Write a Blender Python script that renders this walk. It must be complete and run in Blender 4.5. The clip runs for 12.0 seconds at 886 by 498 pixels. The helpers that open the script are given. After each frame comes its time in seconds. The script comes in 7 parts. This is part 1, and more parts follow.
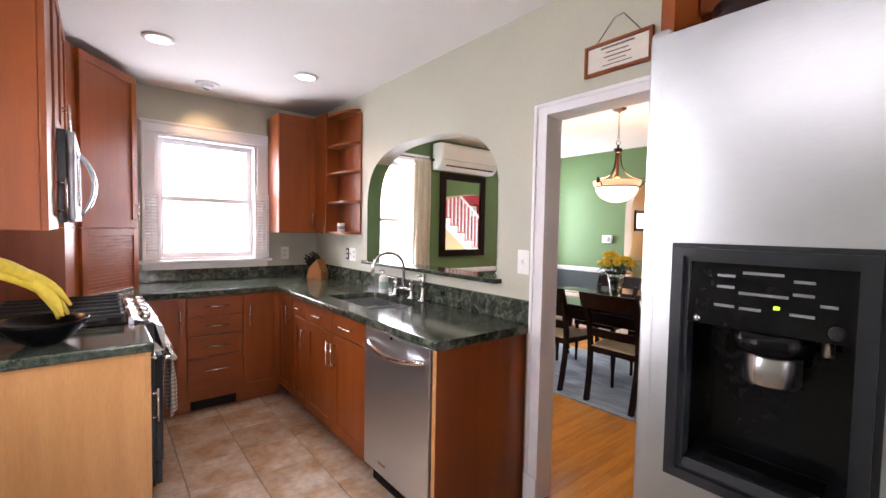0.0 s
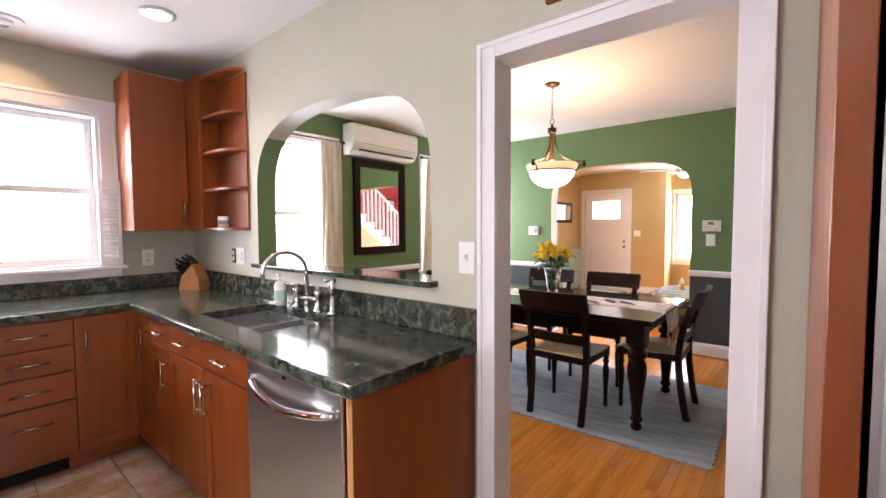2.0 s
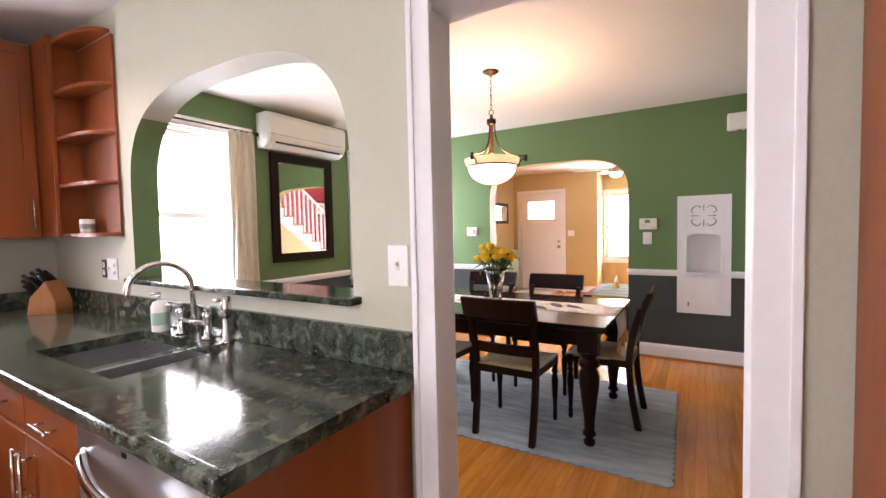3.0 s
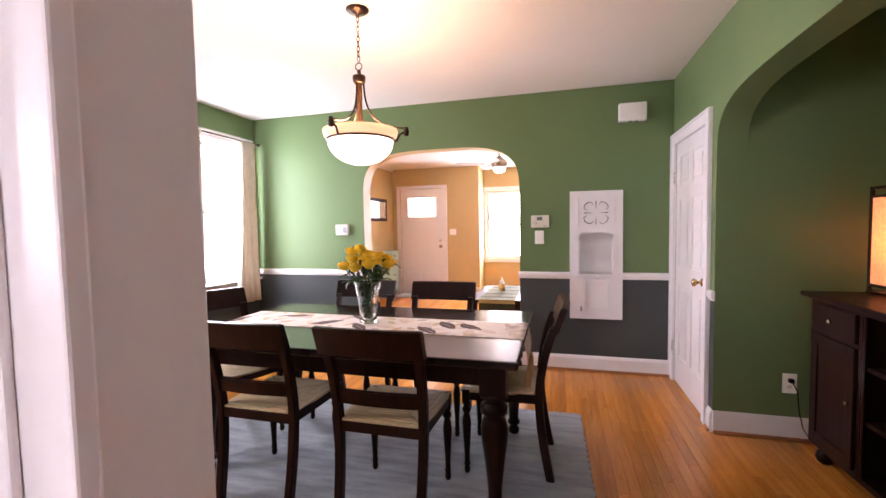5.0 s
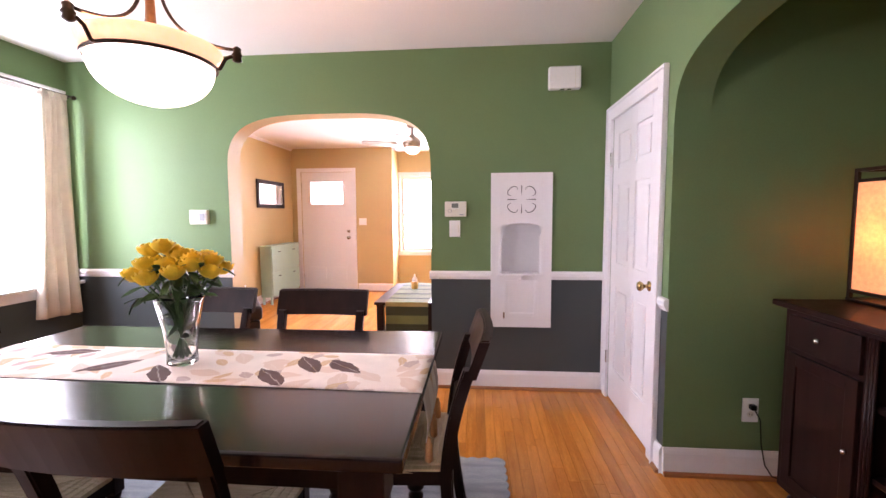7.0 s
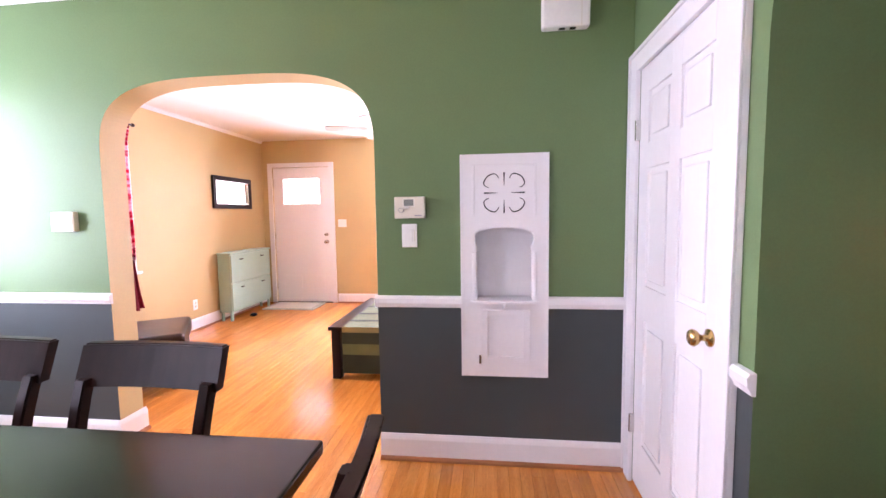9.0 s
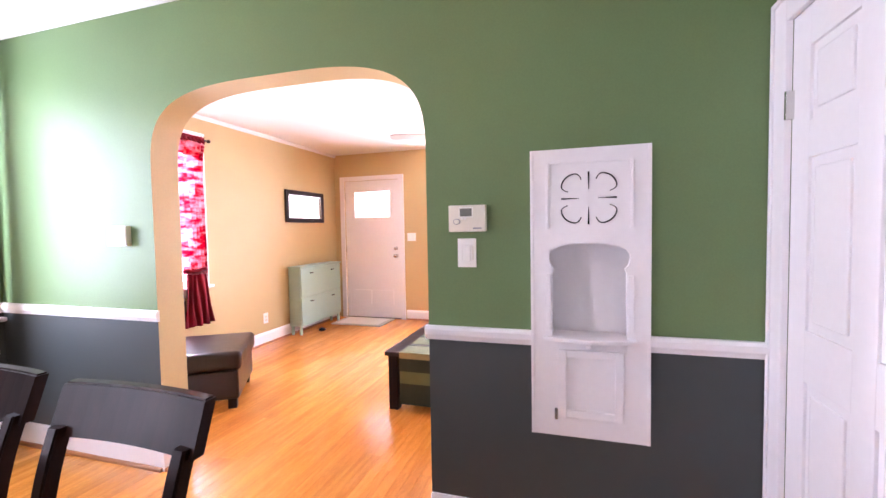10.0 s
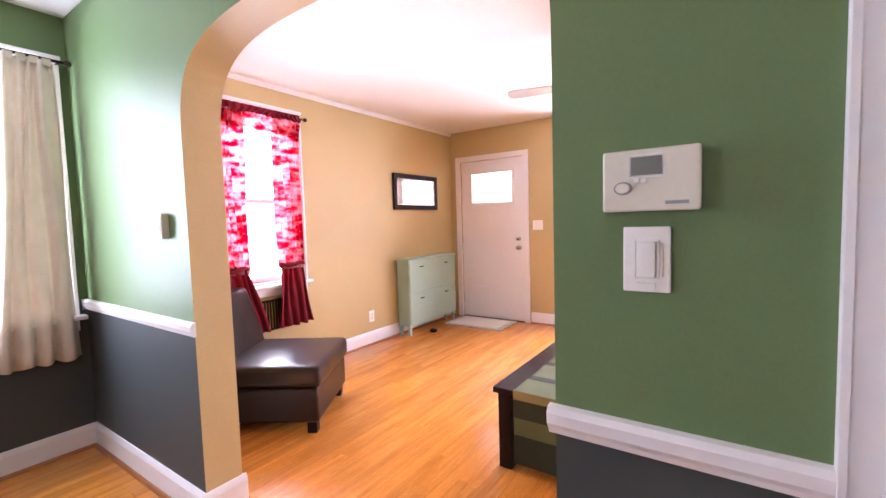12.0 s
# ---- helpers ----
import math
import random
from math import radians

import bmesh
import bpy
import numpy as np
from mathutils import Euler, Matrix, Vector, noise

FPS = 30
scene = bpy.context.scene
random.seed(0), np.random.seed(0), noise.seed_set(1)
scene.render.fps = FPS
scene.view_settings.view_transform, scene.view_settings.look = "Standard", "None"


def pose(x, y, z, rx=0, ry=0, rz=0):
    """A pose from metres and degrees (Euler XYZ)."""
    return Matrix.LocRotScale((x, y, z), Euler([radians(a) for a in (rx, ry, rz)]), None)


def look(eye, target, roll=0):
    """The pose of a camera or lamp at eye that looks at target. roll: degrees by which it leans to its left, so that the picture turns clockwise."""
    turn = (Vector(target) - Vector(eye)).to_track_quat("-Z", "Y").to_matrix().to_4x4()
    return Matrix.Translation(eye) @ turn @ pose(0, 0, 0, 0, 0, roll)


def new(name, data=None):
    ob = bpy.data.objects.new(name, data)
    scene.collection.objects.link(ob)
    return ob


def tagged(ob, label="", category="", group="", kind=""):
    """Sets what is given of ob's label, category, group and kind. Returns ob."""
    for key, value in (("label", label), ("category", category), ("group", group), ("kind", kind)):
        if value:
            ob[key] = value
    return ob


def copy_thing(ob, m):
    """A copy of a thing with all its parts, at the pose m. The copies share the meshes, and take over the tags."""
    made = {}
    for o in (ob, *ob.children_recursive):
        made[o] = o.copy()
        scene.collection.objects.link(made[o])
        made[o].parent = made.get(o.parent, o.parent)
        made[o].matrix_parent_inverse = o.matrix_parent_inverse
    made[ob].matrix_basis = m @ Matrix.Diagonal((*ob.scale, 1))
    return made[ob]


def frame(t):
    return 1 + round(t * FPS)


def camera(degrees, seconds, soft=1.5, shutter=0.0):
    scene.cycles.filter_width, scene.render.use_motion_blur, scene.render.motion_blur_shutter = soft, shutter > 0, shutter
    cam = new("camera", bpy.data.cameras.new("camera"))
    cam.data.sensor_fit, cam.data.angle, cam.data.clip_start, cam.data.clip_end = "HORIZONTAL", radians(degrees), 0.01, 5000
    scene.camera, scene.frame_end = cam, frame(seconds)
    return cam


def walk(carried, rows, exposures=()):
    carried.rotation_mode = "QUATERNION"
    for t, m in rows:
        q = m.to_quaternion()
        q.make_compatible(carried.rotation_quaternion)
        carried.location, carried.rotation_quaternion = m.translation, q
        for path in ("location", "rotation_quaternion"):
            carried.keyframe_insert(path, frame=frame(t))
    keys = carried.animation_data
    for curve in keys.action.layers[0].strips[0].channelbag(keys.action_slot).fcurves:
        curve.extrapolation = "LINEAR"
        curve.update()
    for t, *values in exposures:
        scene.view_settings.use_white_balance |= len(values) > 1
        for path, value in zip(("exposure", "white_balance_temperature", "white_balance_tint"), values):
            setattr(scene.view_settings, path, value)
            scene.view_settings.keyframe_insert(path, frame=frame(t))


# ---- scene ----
cam = camera(92.6, 12.0)

PATH = [
    (0, (0.225, 0.038, 1.391), (1.48, 1.592, 1.299), 1.1),
    (0.5, (0.309, 0.141, 1.373), (1.603, 1.663, 1.279), 0.4),
    (1, (0.407, 0.258, 1.365), (1.747, 1.739, 1.259), -0.1),
    (1.5, (0.505, 0.387, 1.35), (1.917, 1.799, 1.241), -0.4),
    (2, (0.608, 0.498, 1.348), (2.14, 1.78, 1.246), -0.3),
    (2.5, (0.758, 0.613, 1.341), (2.385, 1.772, 1.245), -0.8),
    (3, (0.92, 0.708, 1.335), (2.626, 1.749, 1.243), -1.2),
    (3.2, (0.983, 0.738, 1.331), (2.72, 1.725, 1.24), -1.2),
    (4.8, (1.62, 0.98, 1.324), (3.533, 1.55, 1.218), -1.2),
    (5, (1.694, 1.004, 1.324), (3.62, 1.53, 1.215), -1.0),
    (5.5, (1.892, 1.026, 1.324), (3.841, 1.461, 1.202), -0.8),
    (6, (2.093, 1.047, 1.325), (4.061, 1.377, 1.193), -0.4),
    (6.5, (2.298, 1.04, 1.32), (4.279, 1.274, 1.177), -0.3),
    (7, (2.515, 0.998, 1.303), (4.502, 1.164, 1.145), -0.3),
    (7.2, (2.604, 0.979, 1.303), (4.592, 1.108, 1.133), -0.3),
    (8.8, (3.379, 0.758, 1.301), (5.366, 0.91, 1.125), -1.3),
    (9, (3.487, 0.752, 1.31), (5.468, 0.978, 1.149), -0.8),
    (9.5, (3.703, 0.748, 1.312), (5.656, 1.159, 1.188), -0.7),
    (10, (3.91, 0.747, 1.305), (5.82, 1.331, 1.213), -1.0),
    (10.5, (4.137, 0.764, 1.308), (5.985, 1.524, 1.228), -1.4),
    (11, (4.364, 0.839, 1.298), (6.146, 1.743, 1.217), -1.6),
    (11.5, (4.581, 0.933, 1.296), (6.3, 1.951, 1.193), -1.6),
    (12, (4.787, 1.041, 1.287), (6.434, 2.168, 1.155), -1.7),
]
EXPOSURES = [(0, 0.20, 6850, 28), (3, 0.31, 7000, 30), (5.5, 0.33, 7100, 42), (9, 0.75, 6300, 42), (11, 0.54, 6330, 40), (12, 0.33, 6350, 39)]
walk(cam, [(t, look(eye, target, roll)) for t, eye, target, roll in PATH], EXPOSURES)

# ---- world and lights ----
world = bpy.data.worlds.new("world")
scene.world = world
world.use_nodes = True
wn = world.node_tree.nodes
sky = wn.new("ShaderNodeTexSky")
sky.sky_type, sky.sun_disc, sky.sun_elevation, sky.sun_rotation = "NISHITA", False, radians(40), radians(20)
wn["Background"].inputs[1].default_value = 0.12
world.node_tree.links.new(sky.outputs[0], wn["Background"].inputs[0])
sun = new("sun", bpy.data.lights.new("sun", "SUN"))
sun.data.energy, sun.data.angle, sun.data.color = 1.0, radians(15), (1, 0.96, 0.9)
sun.matrix_world = look((3, 12, 9), (4, 4, 0))


def window_light(x, y, z, w, h, facing, watts, color=(0.78, 0.92, 1.0)):
    ob = new("window_daylight", bpy.data.lights.new("window_daylight", "AREA"))
    ob.data.shape, ob.data.size, ob.data.size_y, ob.data.energy, ob.data.color = "RECTANGLE", w, h, watts, color
    ob.matrix_world = look((x, y, z), (x + facing[0], y + facing[1], z))


def lamp_light(x, y, z, watts, color, size=0.05, spot=0, aim=None):
    ob = new("lamp_glow", bpy.data.lights.new("lamp_glow", "SPOT" if spot else "POINT"))
    ob.data.energy, ob.data.color, ob.data.shadow_soft_size = watts, color, size
    ob.location = (x, y, z)
    if spot:
        if aim:
            ob.matrix_world = look((x, y, z), aim)
        ob.data.spot_size, ob.data.spot_blend = radians(spot), 0.6


window_light(0.96, 4.40, 1.62, 0.66, 0.95, (0, -1), 36)
window_light(5.08, 4.238, 1.5, 0.83, 1.34, (0, -1), 85, (0.70, 0.90, 1.0))
window_light(2.80, 4.238, 1.5, 0.83, 1.34, (0, -1), 52)
window_light(6.765, 4.41, 1.5, 0.70, 1.35, (0, -1), 130)
window_light(10.40, 1.60, 1.33, 1.6, 1.35, (-1, 0), 190)
window_light(-0.47, -0.05, 2.05, 1.6, 0.22, (1, 0), 4)
# lamp of an unseen back window, added to brighten panels facing -y
window_light(0.6, -1.72, 1.5, 1.0, 1.2, (0, 1), 19)
# lamp of an unseen side window, added to brighten the sink run
window_light(-0.47, 1.52, 1.5, 0.75, 1.1, (1, 0), 19)
WARM = (1.0, 0.72, 0.42)
lamp_light(3.852, 2.051, 1.80, 30, WARM, 0.10)
lamp_light(0.505, 3.124, 2.47, 18, (1, 0.80, 0.56), 0.05, 120)
lamp_light(1.415, 3.155, 2.47, 18, (1, 0.80, 0.56), 0.05, 120)
lamp_light(0.89, 3.85, 2.45, 10, (1, 0.72, 0.40), 0.03, 75, (0.93, 4.2, 2.05))
lamp_light(4.35, -0.70, 1.2, 2.6, (1, 0.5, 0.16), 0.05)
lamp_light(-0.02, 2.9, 1.36, 1.2, (1, 0.55, 0.25), 0.05)
lamp_light(7.9, 1.83, 1.95, 2, (1, 0.9, 0.78), 0.08)


# ---- materials ----
def mat(name, col, rough=0.5, metal=0.0, col2=None, scale=4.0, fine=60.0, var=0.10, bump=0.1, stretch=(1, 1, 1), coat=0.0, trans=0.0, rnd=0.0, emit=0.0, ior=1.45):
    m = bpy.data.materials.new(name)
    m.use_nodes = True
    nt = m.node_tree
    n, ln = nt.nodes, nt.links
    b = n["Principled BSDF"]
    tc, mp = n.new("ShaderNodeTexCoord"), n.new("ShaderNodeMapping")
    mp.inputs["Scale"].default_value = stretch
    vec = tc.outputs["Object"]
    if rnd:
        oi, ad = n.new("ShaderNodeObjectInfo"), n.new("ShaderNodeVectorMath")
        ml = n.new("ShaderNodeMath")
        ml.operation, ml.inputs[1].default_value = "MULTIPLY", 37.0
        ln.new(oi.outputs["Random"], ml.inputs[0])
        ln.new(vec, ad.inputs[0])
        ln.new(ml.outputs[0], ad.inputs[1])
        vec = ad.outputs[0]
    ln.new(vec, mp.inputs[0])
    n1, n2 = n.new("ShaderNodeTexNoise"), n.new("ShaderNodeTexNoise")
    n1.inputs["Scale"].default_value, n2.inputs["Scale"].default_value = scale, fine
    n1.inputs["Detail"].default_value = 4
    for k in (n1, n2):
        ln.new(mp.outputs[0], k.inputs["Vector"])
    c2 = col2 or tuple(c * (1 - 2.2 * var) for c in col)
    mx = n.new("ShaderNodeMix")
    mx.data_type = "RGBA"
    rp = n.new("ShaderNodeMapRange")
    rp.inputs[1].default_value, rp.inputs[2].default_value = 0.3, 0.7
    ln.new(n1.outputs[0], rp.inputs[0])
    ln.new(rp.outputs[0], mx.inputs[0])
    mx.inputs[6].default_value, mx.inputs[7].default_value = (*col, 1), (*c2, 1)
    hs = n.new("ShaderNodeHueSaturation")
    va = n.new("ShaderNodeMapRange")
    va.inputs[1].default_value, va.inputs[2].default_value = 0.3, 0.7
    va.inputs[3].default_value, va.inputs[4].default_value = 1 - var, 1 + var
    ln.new(n2.outputs[0], va.inputs[0])
    value = va.outputs[0]
    if rnd:
        vr, mm = n.new("ShaderNodeMapRange"), n.new("ShaderNodeMath")
        vr.inputs[3].default_value, vr.inputs[4].default_value = 1 - rnd, 1 + rnd
        ln.new(oi.outputs["Random"], vr.inputs[0])
        mm.operation = "MULTIPLY"
        ln.new(vr.outputs[0], mm.inputs[0])
        ln.new(value, mm.inputs[1])
        value = mm.outputs[0]
    ln.new(value, hs.inputs["Value"])
    ln.new(mx.outputs[2], hs.inputs["Color"])
    ln.new(hs.outputs[0], b.inputs["Base Color"])
    rr = n.new("ShaderNodeMapRange")
    rr.inputs[3].default_value, rr.inputs[4].default_value = max(0.02, rough * 0.85), min(1, rough * 1.15)
    ln.new(n1.outputs[0], rr.inputs[0])
    ln.new(rr.outputs[0], b.inputs["Roughness"])
    if bump:
        bp = n.new("ShaderNodeBump")
        bp.inputs["Strength"].default_value, bp.inputs["Distance"].default_value = bump, 0.003
        ln.new(n2.outputs[0], bp.inputs["Height"])
        ln.new(bp.outputs[0], b.inputs["Normal"])
    b.inputs["Metallic"].default_value = metal
    b.inputs["Coat Weight"].default_value, b.inputs["Coat Roughness"].default_value = coat, 0.12
    b.inputs["Transmission Weight"].default_value, b.inputs["IOR"].default_value = trans, ior
    if emit:
        ln.new(hs.outputs[0], b.inputs["Emission Color"])
        b.inputs["Emission Strength"].default_value = emit
    return m


def two_tone(name, upper, lower, height):
    """Wall paint that changes colour at the chair rail."""
    m = mat(name, upper, 0.5, var=0.03, scale=1.5, fine=140, bump=0.06)
    nt = m.node_tree
    n, ln = nt.nodes, nt.links
    geo, sep, gt, mx = n.new("ShaderNodeNewGeometry"), n.new("ShaderNodeSeparateXYZ"), n.new("ShaderNodeMath"), n.new("ShaderNodeMix")
    gt.operation, gt.inputs[1].default_value = "GREATER_THAN", height
    mx.data_type = "RGBA"
    ln.new(geo.outputs["Position"], sep.inputs[0])
    ln.new(sep.outputs[2], gt.inputs[0])
    ln.new(gt.outputs[0], mx.inputs[0])
    mx.inputs[6].default_value = (*lower, 1)
    b = n["Principled BSDF"]
    ln.new(b.inputs["Base Color"].links[0].from_socket, mx.inputs[7])
    ln.new(mx.outputs[2], b.inputs["Base Color"])
    return m


def granite(name):
    m = mat(name, (0.02, 0.03, 0.025), 0.12, var=0.2, fine=300, bump=0.0)
    nt = m.node_tree
    n, ln = nt.nodes, nt.links
    tc, a, v, r, r2, mx = (n.new("ShaderNode" + k) for k in ("TexCoord", "TexNoise", "TexVoronoi", "ValToRGB", "ValToRGB", "Mix"))
    a.inputs["Scale"].default_value, a.inputs["Detail"].default_value, a.inputs["Distortion"].default_value = 22, 10, 0.9
    v.inputs["Scale"].default_value = 95
    mx.data_type = "RGBA"
    ln.new(tc.outputs["Object"], a.inputs[0])
    ln.new(tc.outputs["Object"], v.inputs[0])
    el = r.color_ramp.elements
    el[0].position, el[0].color = 0.36, (0.016, 0.021, 0.016, 1)
    el[1].position, el[1].color = 0.68, (0.105, 0.118, 0.085, 1)
    e = el.new(0.52)
    e.color = (0.044, 0.054, 0.041, 1)
    e2 = r2.color_ramp.elements
    e2[0].position, e2[0].color = 0.0, (1, 1, 1, 1)
    e2[1].position, e2[1].color = 0.28, (0, 0, 0, 1)
    ln.new(a.outputs[0], r.inputs[0])
    ln.new(v.outputs["Distance"], r2.inputs[0])
    ln.new(r2.outputs[0], mx.inputs[0])
    ln.new(r.outputs[0], mx.inputs[6])
    mx.inputs[7].default_value = (0.16, 0.16, 0.135, 1)
    ln.new(mx.outputs[2], n["Principled BSDF"].inputs["Base Color"])
    return m


def cloth_print(name, ground, inks, scale, cut, trans=0.0, rough=0.9, soft=0.03, stretch=(1, 1, 1)):
    """Cloth with a blotched printed pattern in one or two inks."""
    m = mat(name, ground, rough, var=0.06, scale=12, fine=500, bump=0.2)
    nt = m.node_tree
    n, ln = nt.nodes, nt.links
    b = n["Principled BSDF"]
    src = b.inputs["Base Color"].links[0].from_socket
    tc = n.new("ShaderNodeTexCoord")
    for i, ink in enumerate(inks):
        v, r, mx, ad = (n.new("ShaderNode" + k) for k in ("TexNoise", "ValToRGB", "Mix", "VectorMath"))
        mx.data_type = "RGBA"
        v.inputs["Scale"].default_value, v.inputs["Detail"].default_value = scale * (1 + 0.6 * i), 3
        ad.inputs[1].default_value = (3.1 * i, 7.7 * i, 1.3 * i)
        sc = n.new("ShaderNodeMapping")
        sc.inputs["Scale"].default_value = stretch
        ln.new(tc.outputs["Object"], ad.inputs[0])
        ln.new(ad.outputs[0], sc.inputs[0])
        ln.new(sc.outputs[0], v.inputs["Vector"])
        r.color_ramp.elements[0].position, r.color_ramp.elements[1].position = cut, cut + soft
        ln.new(v.outputs[0], r.inputs[0])
        ln.new(r.outputs[0], mx.inputs[0])
        ln.new(src, mx.inputs[6])
        mx.inputs[7].default_value = (*ink, 1)
        src = mx.outputs[2]
    ln.new(src, b.inputs["Base Color"])
    if trans:
        sheer(m, trans)
    return m


def sheer(m, amount):
    """Lets light through a thin cloth."""
    nt = m.node_tree
    n, ln = nt.nodes, nt.links
    b = n["Principled BSDF"]
    tr, mix = n.new("ShaderNodeBsdfTranslucent"), n.new("ShaderNodeMixShader")
    ln.new(b.inputs["Base Color"].links[0].from_socket, tr.inputs[0])
    mix.inputs[0].default_value = amount
    ln.new(b.outputs[0], mix.inputs[1])
    ln.new(tr.outputs[0], mix.inputs[2])
    ln.new(mix.outputs[0], n["Material Output"].inputs[0])
    return m


def leaf_print(name, ground, layers):
    """Linen printed with scattered leaf shapes; layers: (density, ink, share, length, width, seed)."""
    m = mat(name, ground, 0.9, var=0.05, scale=12, fine=500, bump=0.2)
    nt = m.node_tree
    n, ln = nt.nodes, nt.links
    b = n["Principled BSDF"]
    src = b.inputs["Base Color"].links[0].from_socket
    tc = n.new("ShaderNodeTexCoord")

    def op(kind, x, y=None):
        k = n.new("ShaderNodeMath")
        k.operation = kind
        for q, w in enumerate((x, y)):
            if w is None:
                continue
            if isinstance(w, (int, float)):
                k.inputs[q].default_value = w
            else:
                ln.new(w, k.inputs[q])
        return k.outputs[0]

    for scale, ink, share, length, width, seed in layers:
        ad, wob, wm, vo, sub, rot, sp, sc, mx = (n.new("ShaderNode" + k) for k in ("VectorMath", "TexNoise", "VectorMath", "TexVoronoi", "VectorMath", "VectorRotate", "SeparateXYZ", "SeparateColor", "Mix"))
        ad.inputs[1].default_value = (seed, 2.3 * seed, 0)
        ln.new(tc.outputs["Object"], ad.inputs[0])
        wob.inputs["Scale"].default_value = 22
        ln.new(ad.outputs[0], wob.inputs["Vector"])
        wm.operation = "MULTIPLY_ADD"
        wm.inputs[1].default_value = (0.03, 0.03, 0)
        ln.new(wob.outputs[1], wm.inputs[0])
        ln.new(ad.outputs[0], wm.inputs[2])
        vo.voronoi_dimensions = "2D"
        vo.inputs["Scale"].default_value = scale
        ln.new(wm.outputs[0], vo.inputs["Vector"])
        sub.operation = "SUBTRACT"
        ln.new(wm.outputs[0], sub.inputs[0])
        ln.new(vo.outputs["Position"], sub.inputs[1])
        rot.rotation_type = "Z_AXIS"
        ln.new(vo.outputs["Color"], sc.inputs[0])
        ln.new(sub.outputs[0], rot.inputs["Vector"])
        ln.new(op("MULTIPLY", sc.outputs[0], 6.283), rot.inputs["Angle"])
        ln.new(rot.outputs[0], sp.inputs[0])
        u = op("DIVIDE", sp.outputs[0], length)
        half = op("SUBTRACT", 1.0, op("MULTIPLY", u, u))
        side = op("ABSOLUTE", op("DIVIDE", sp.outputs[1], width))
        inside = op("GREATER_THAN", half, side)
        vein = op("GREATER_THAN", side, 0.05)
        chosen = op("LESS_THAN", sc.outputs[1], share)
        fac = op("MULTIPLY", op("MULTIPLY", inside, chosen), op("ADD", op("MULTIPLY", vein, 0.35), 0.6))
        mx.data_type = "RGBA"
        ln.new(fac, mx.inputs[0])
        ln.new(src, mx.inputs[6])
        mx.inputs[7].default_value = (*ink, 1)
        src = mx.outputs[2]
    ln.new(src, b.inputs["Base Color"])
    return m


def checked(name, ground, ink, pitch):
    """Woven cloth with a grid of dark threads."""
    m = mat(name, ground, 0.95, var=0.08, scale=12, fine=500, bump=0.4)
    nt = m.node_tree
    n, ln = nt.nodes, nt.links
    b = n["Principled BSDF"]
    src = b.inputs["Base Color"].links[0].from_socket
    tc, sp = n.new("ShaderNodeTexCoord"), n.new("ShaderNodeSeparateXYZ")
    ln.new(tc.outputs["Object"], sp.inputs[0])
    for axis, share in ((0, 0.30), (2, 0.45)):
        dv, fr_, ls, mu, mx = (n.new("ShaderNode" + k) for k in ("Math", "Math", "Math", "Math", "Mix"))
        dv.operation, fr_.operation, ls.operation, mu.operation = "DIVIDE", "FRACT", "LESS_THAN", "MULTIPLY"
        dv.inputs[1].default_value, ls.inputs[1].default_value, mu.inputs[1].default_value = pitch, share, 0.7
        ln.new(sp.outputs[axis], dv.inputs[0])
        ln.new(dv.outputs[0], fr_.inputs[0])
        ln.new(fr_.outputs[0], ls.inputs[0])
        ln.new(ls.outputs[0], mu.inputs[0])
        mx.data_type = "RGBA"
        ln.new(mu.outputs[0], mx.inputs[0])
        ln.new(src, mx.inputs[6])
        mx.inputs[7].default_value = (*ink, 1)
        src = mx.outputs[2]
    ln.new(src, b.inputs["Base Color"])
    return m


GREEN, SLATE = (0.125, 0.20, 0.085), (0.052, 0.060, 0.060)
M_DINING = two_tone("dining_paint", GREEN, SLATE, 0.862)
M_DINING.node_tree.nodes["Principled BSDF"].inputs["Specular IOR Level"].default_value = 0.32
M_GREEN = mat("green_paint", GREEN, 0.5, var=0.03, scale=1.5, fine=140, bump=0.06)
M_KPAINT = mat("sage_grey_paint", (0.47, 0.455, 0.36), 0.55, var=0.03, scale=1.5, fine=140, bump=0.06)
M_TAN = mat("tan_paint", (0.52, 0.385, 0.175), 0.55, var=0.03, scale=1.5, fine=140, bump=0.06)
M_RED = mat("red_paint", (0.42, 0.03, 0.045), 0.5, var=0.04, scale=1.5, fine=140, bump=0.06)
M_CEIL = mat("ceiling_paint", (0.78, 0.75, 0.72), 0.8, var=0.02, scale=1.2, fine=90, bump=0.08)
M_TRIM = mat("white_trim", (0.77, 0.75, 0.76), 0.35, var=0.012, scale=3, fine=40, bump=0.012)
M_CHERRY = mat("cherry_wood", (0.255, 0.056, 0.007), 0.38, col2=(0.20, 0.041, 0.005), scale=1.6, fine=26, var=0.045, bump=0.012, stretch=(9, 9, 1), coat=0.08)
M_CHERRYH = mat("cherry_wood_across", (0.255, 0.056, 0.007), 0.38, col2=(0.20, 0.041, 0.005), scale=1.6, fine=26, var=0.045, bump=0.012, stretch=(1, 9, 9), coat=0.08)
M_MAPLE = mat("honey_end_panel", (0.60, 0.30, 0.115), 0.35, col2=(0.52, 0.24, 0.085), scale=2, fine=26, var=0.06, bump=0.04, stretch=(9, 9, 1), coat=0.2)
M_TABLETOP = mat("espresso_tabletop", (0.014, 0.0055, 0.0046), 0.20, col2=(0.009, 0.0035, 0.003), scale=3, fine=40, var=0.12, bump=0.008, stretch=(6, 1, 6), coat=0.15)
M_TABLETOP.node_tree.nodes["Principled BSDF"].inputs["Specular IOR Level"].default_value = 0.33
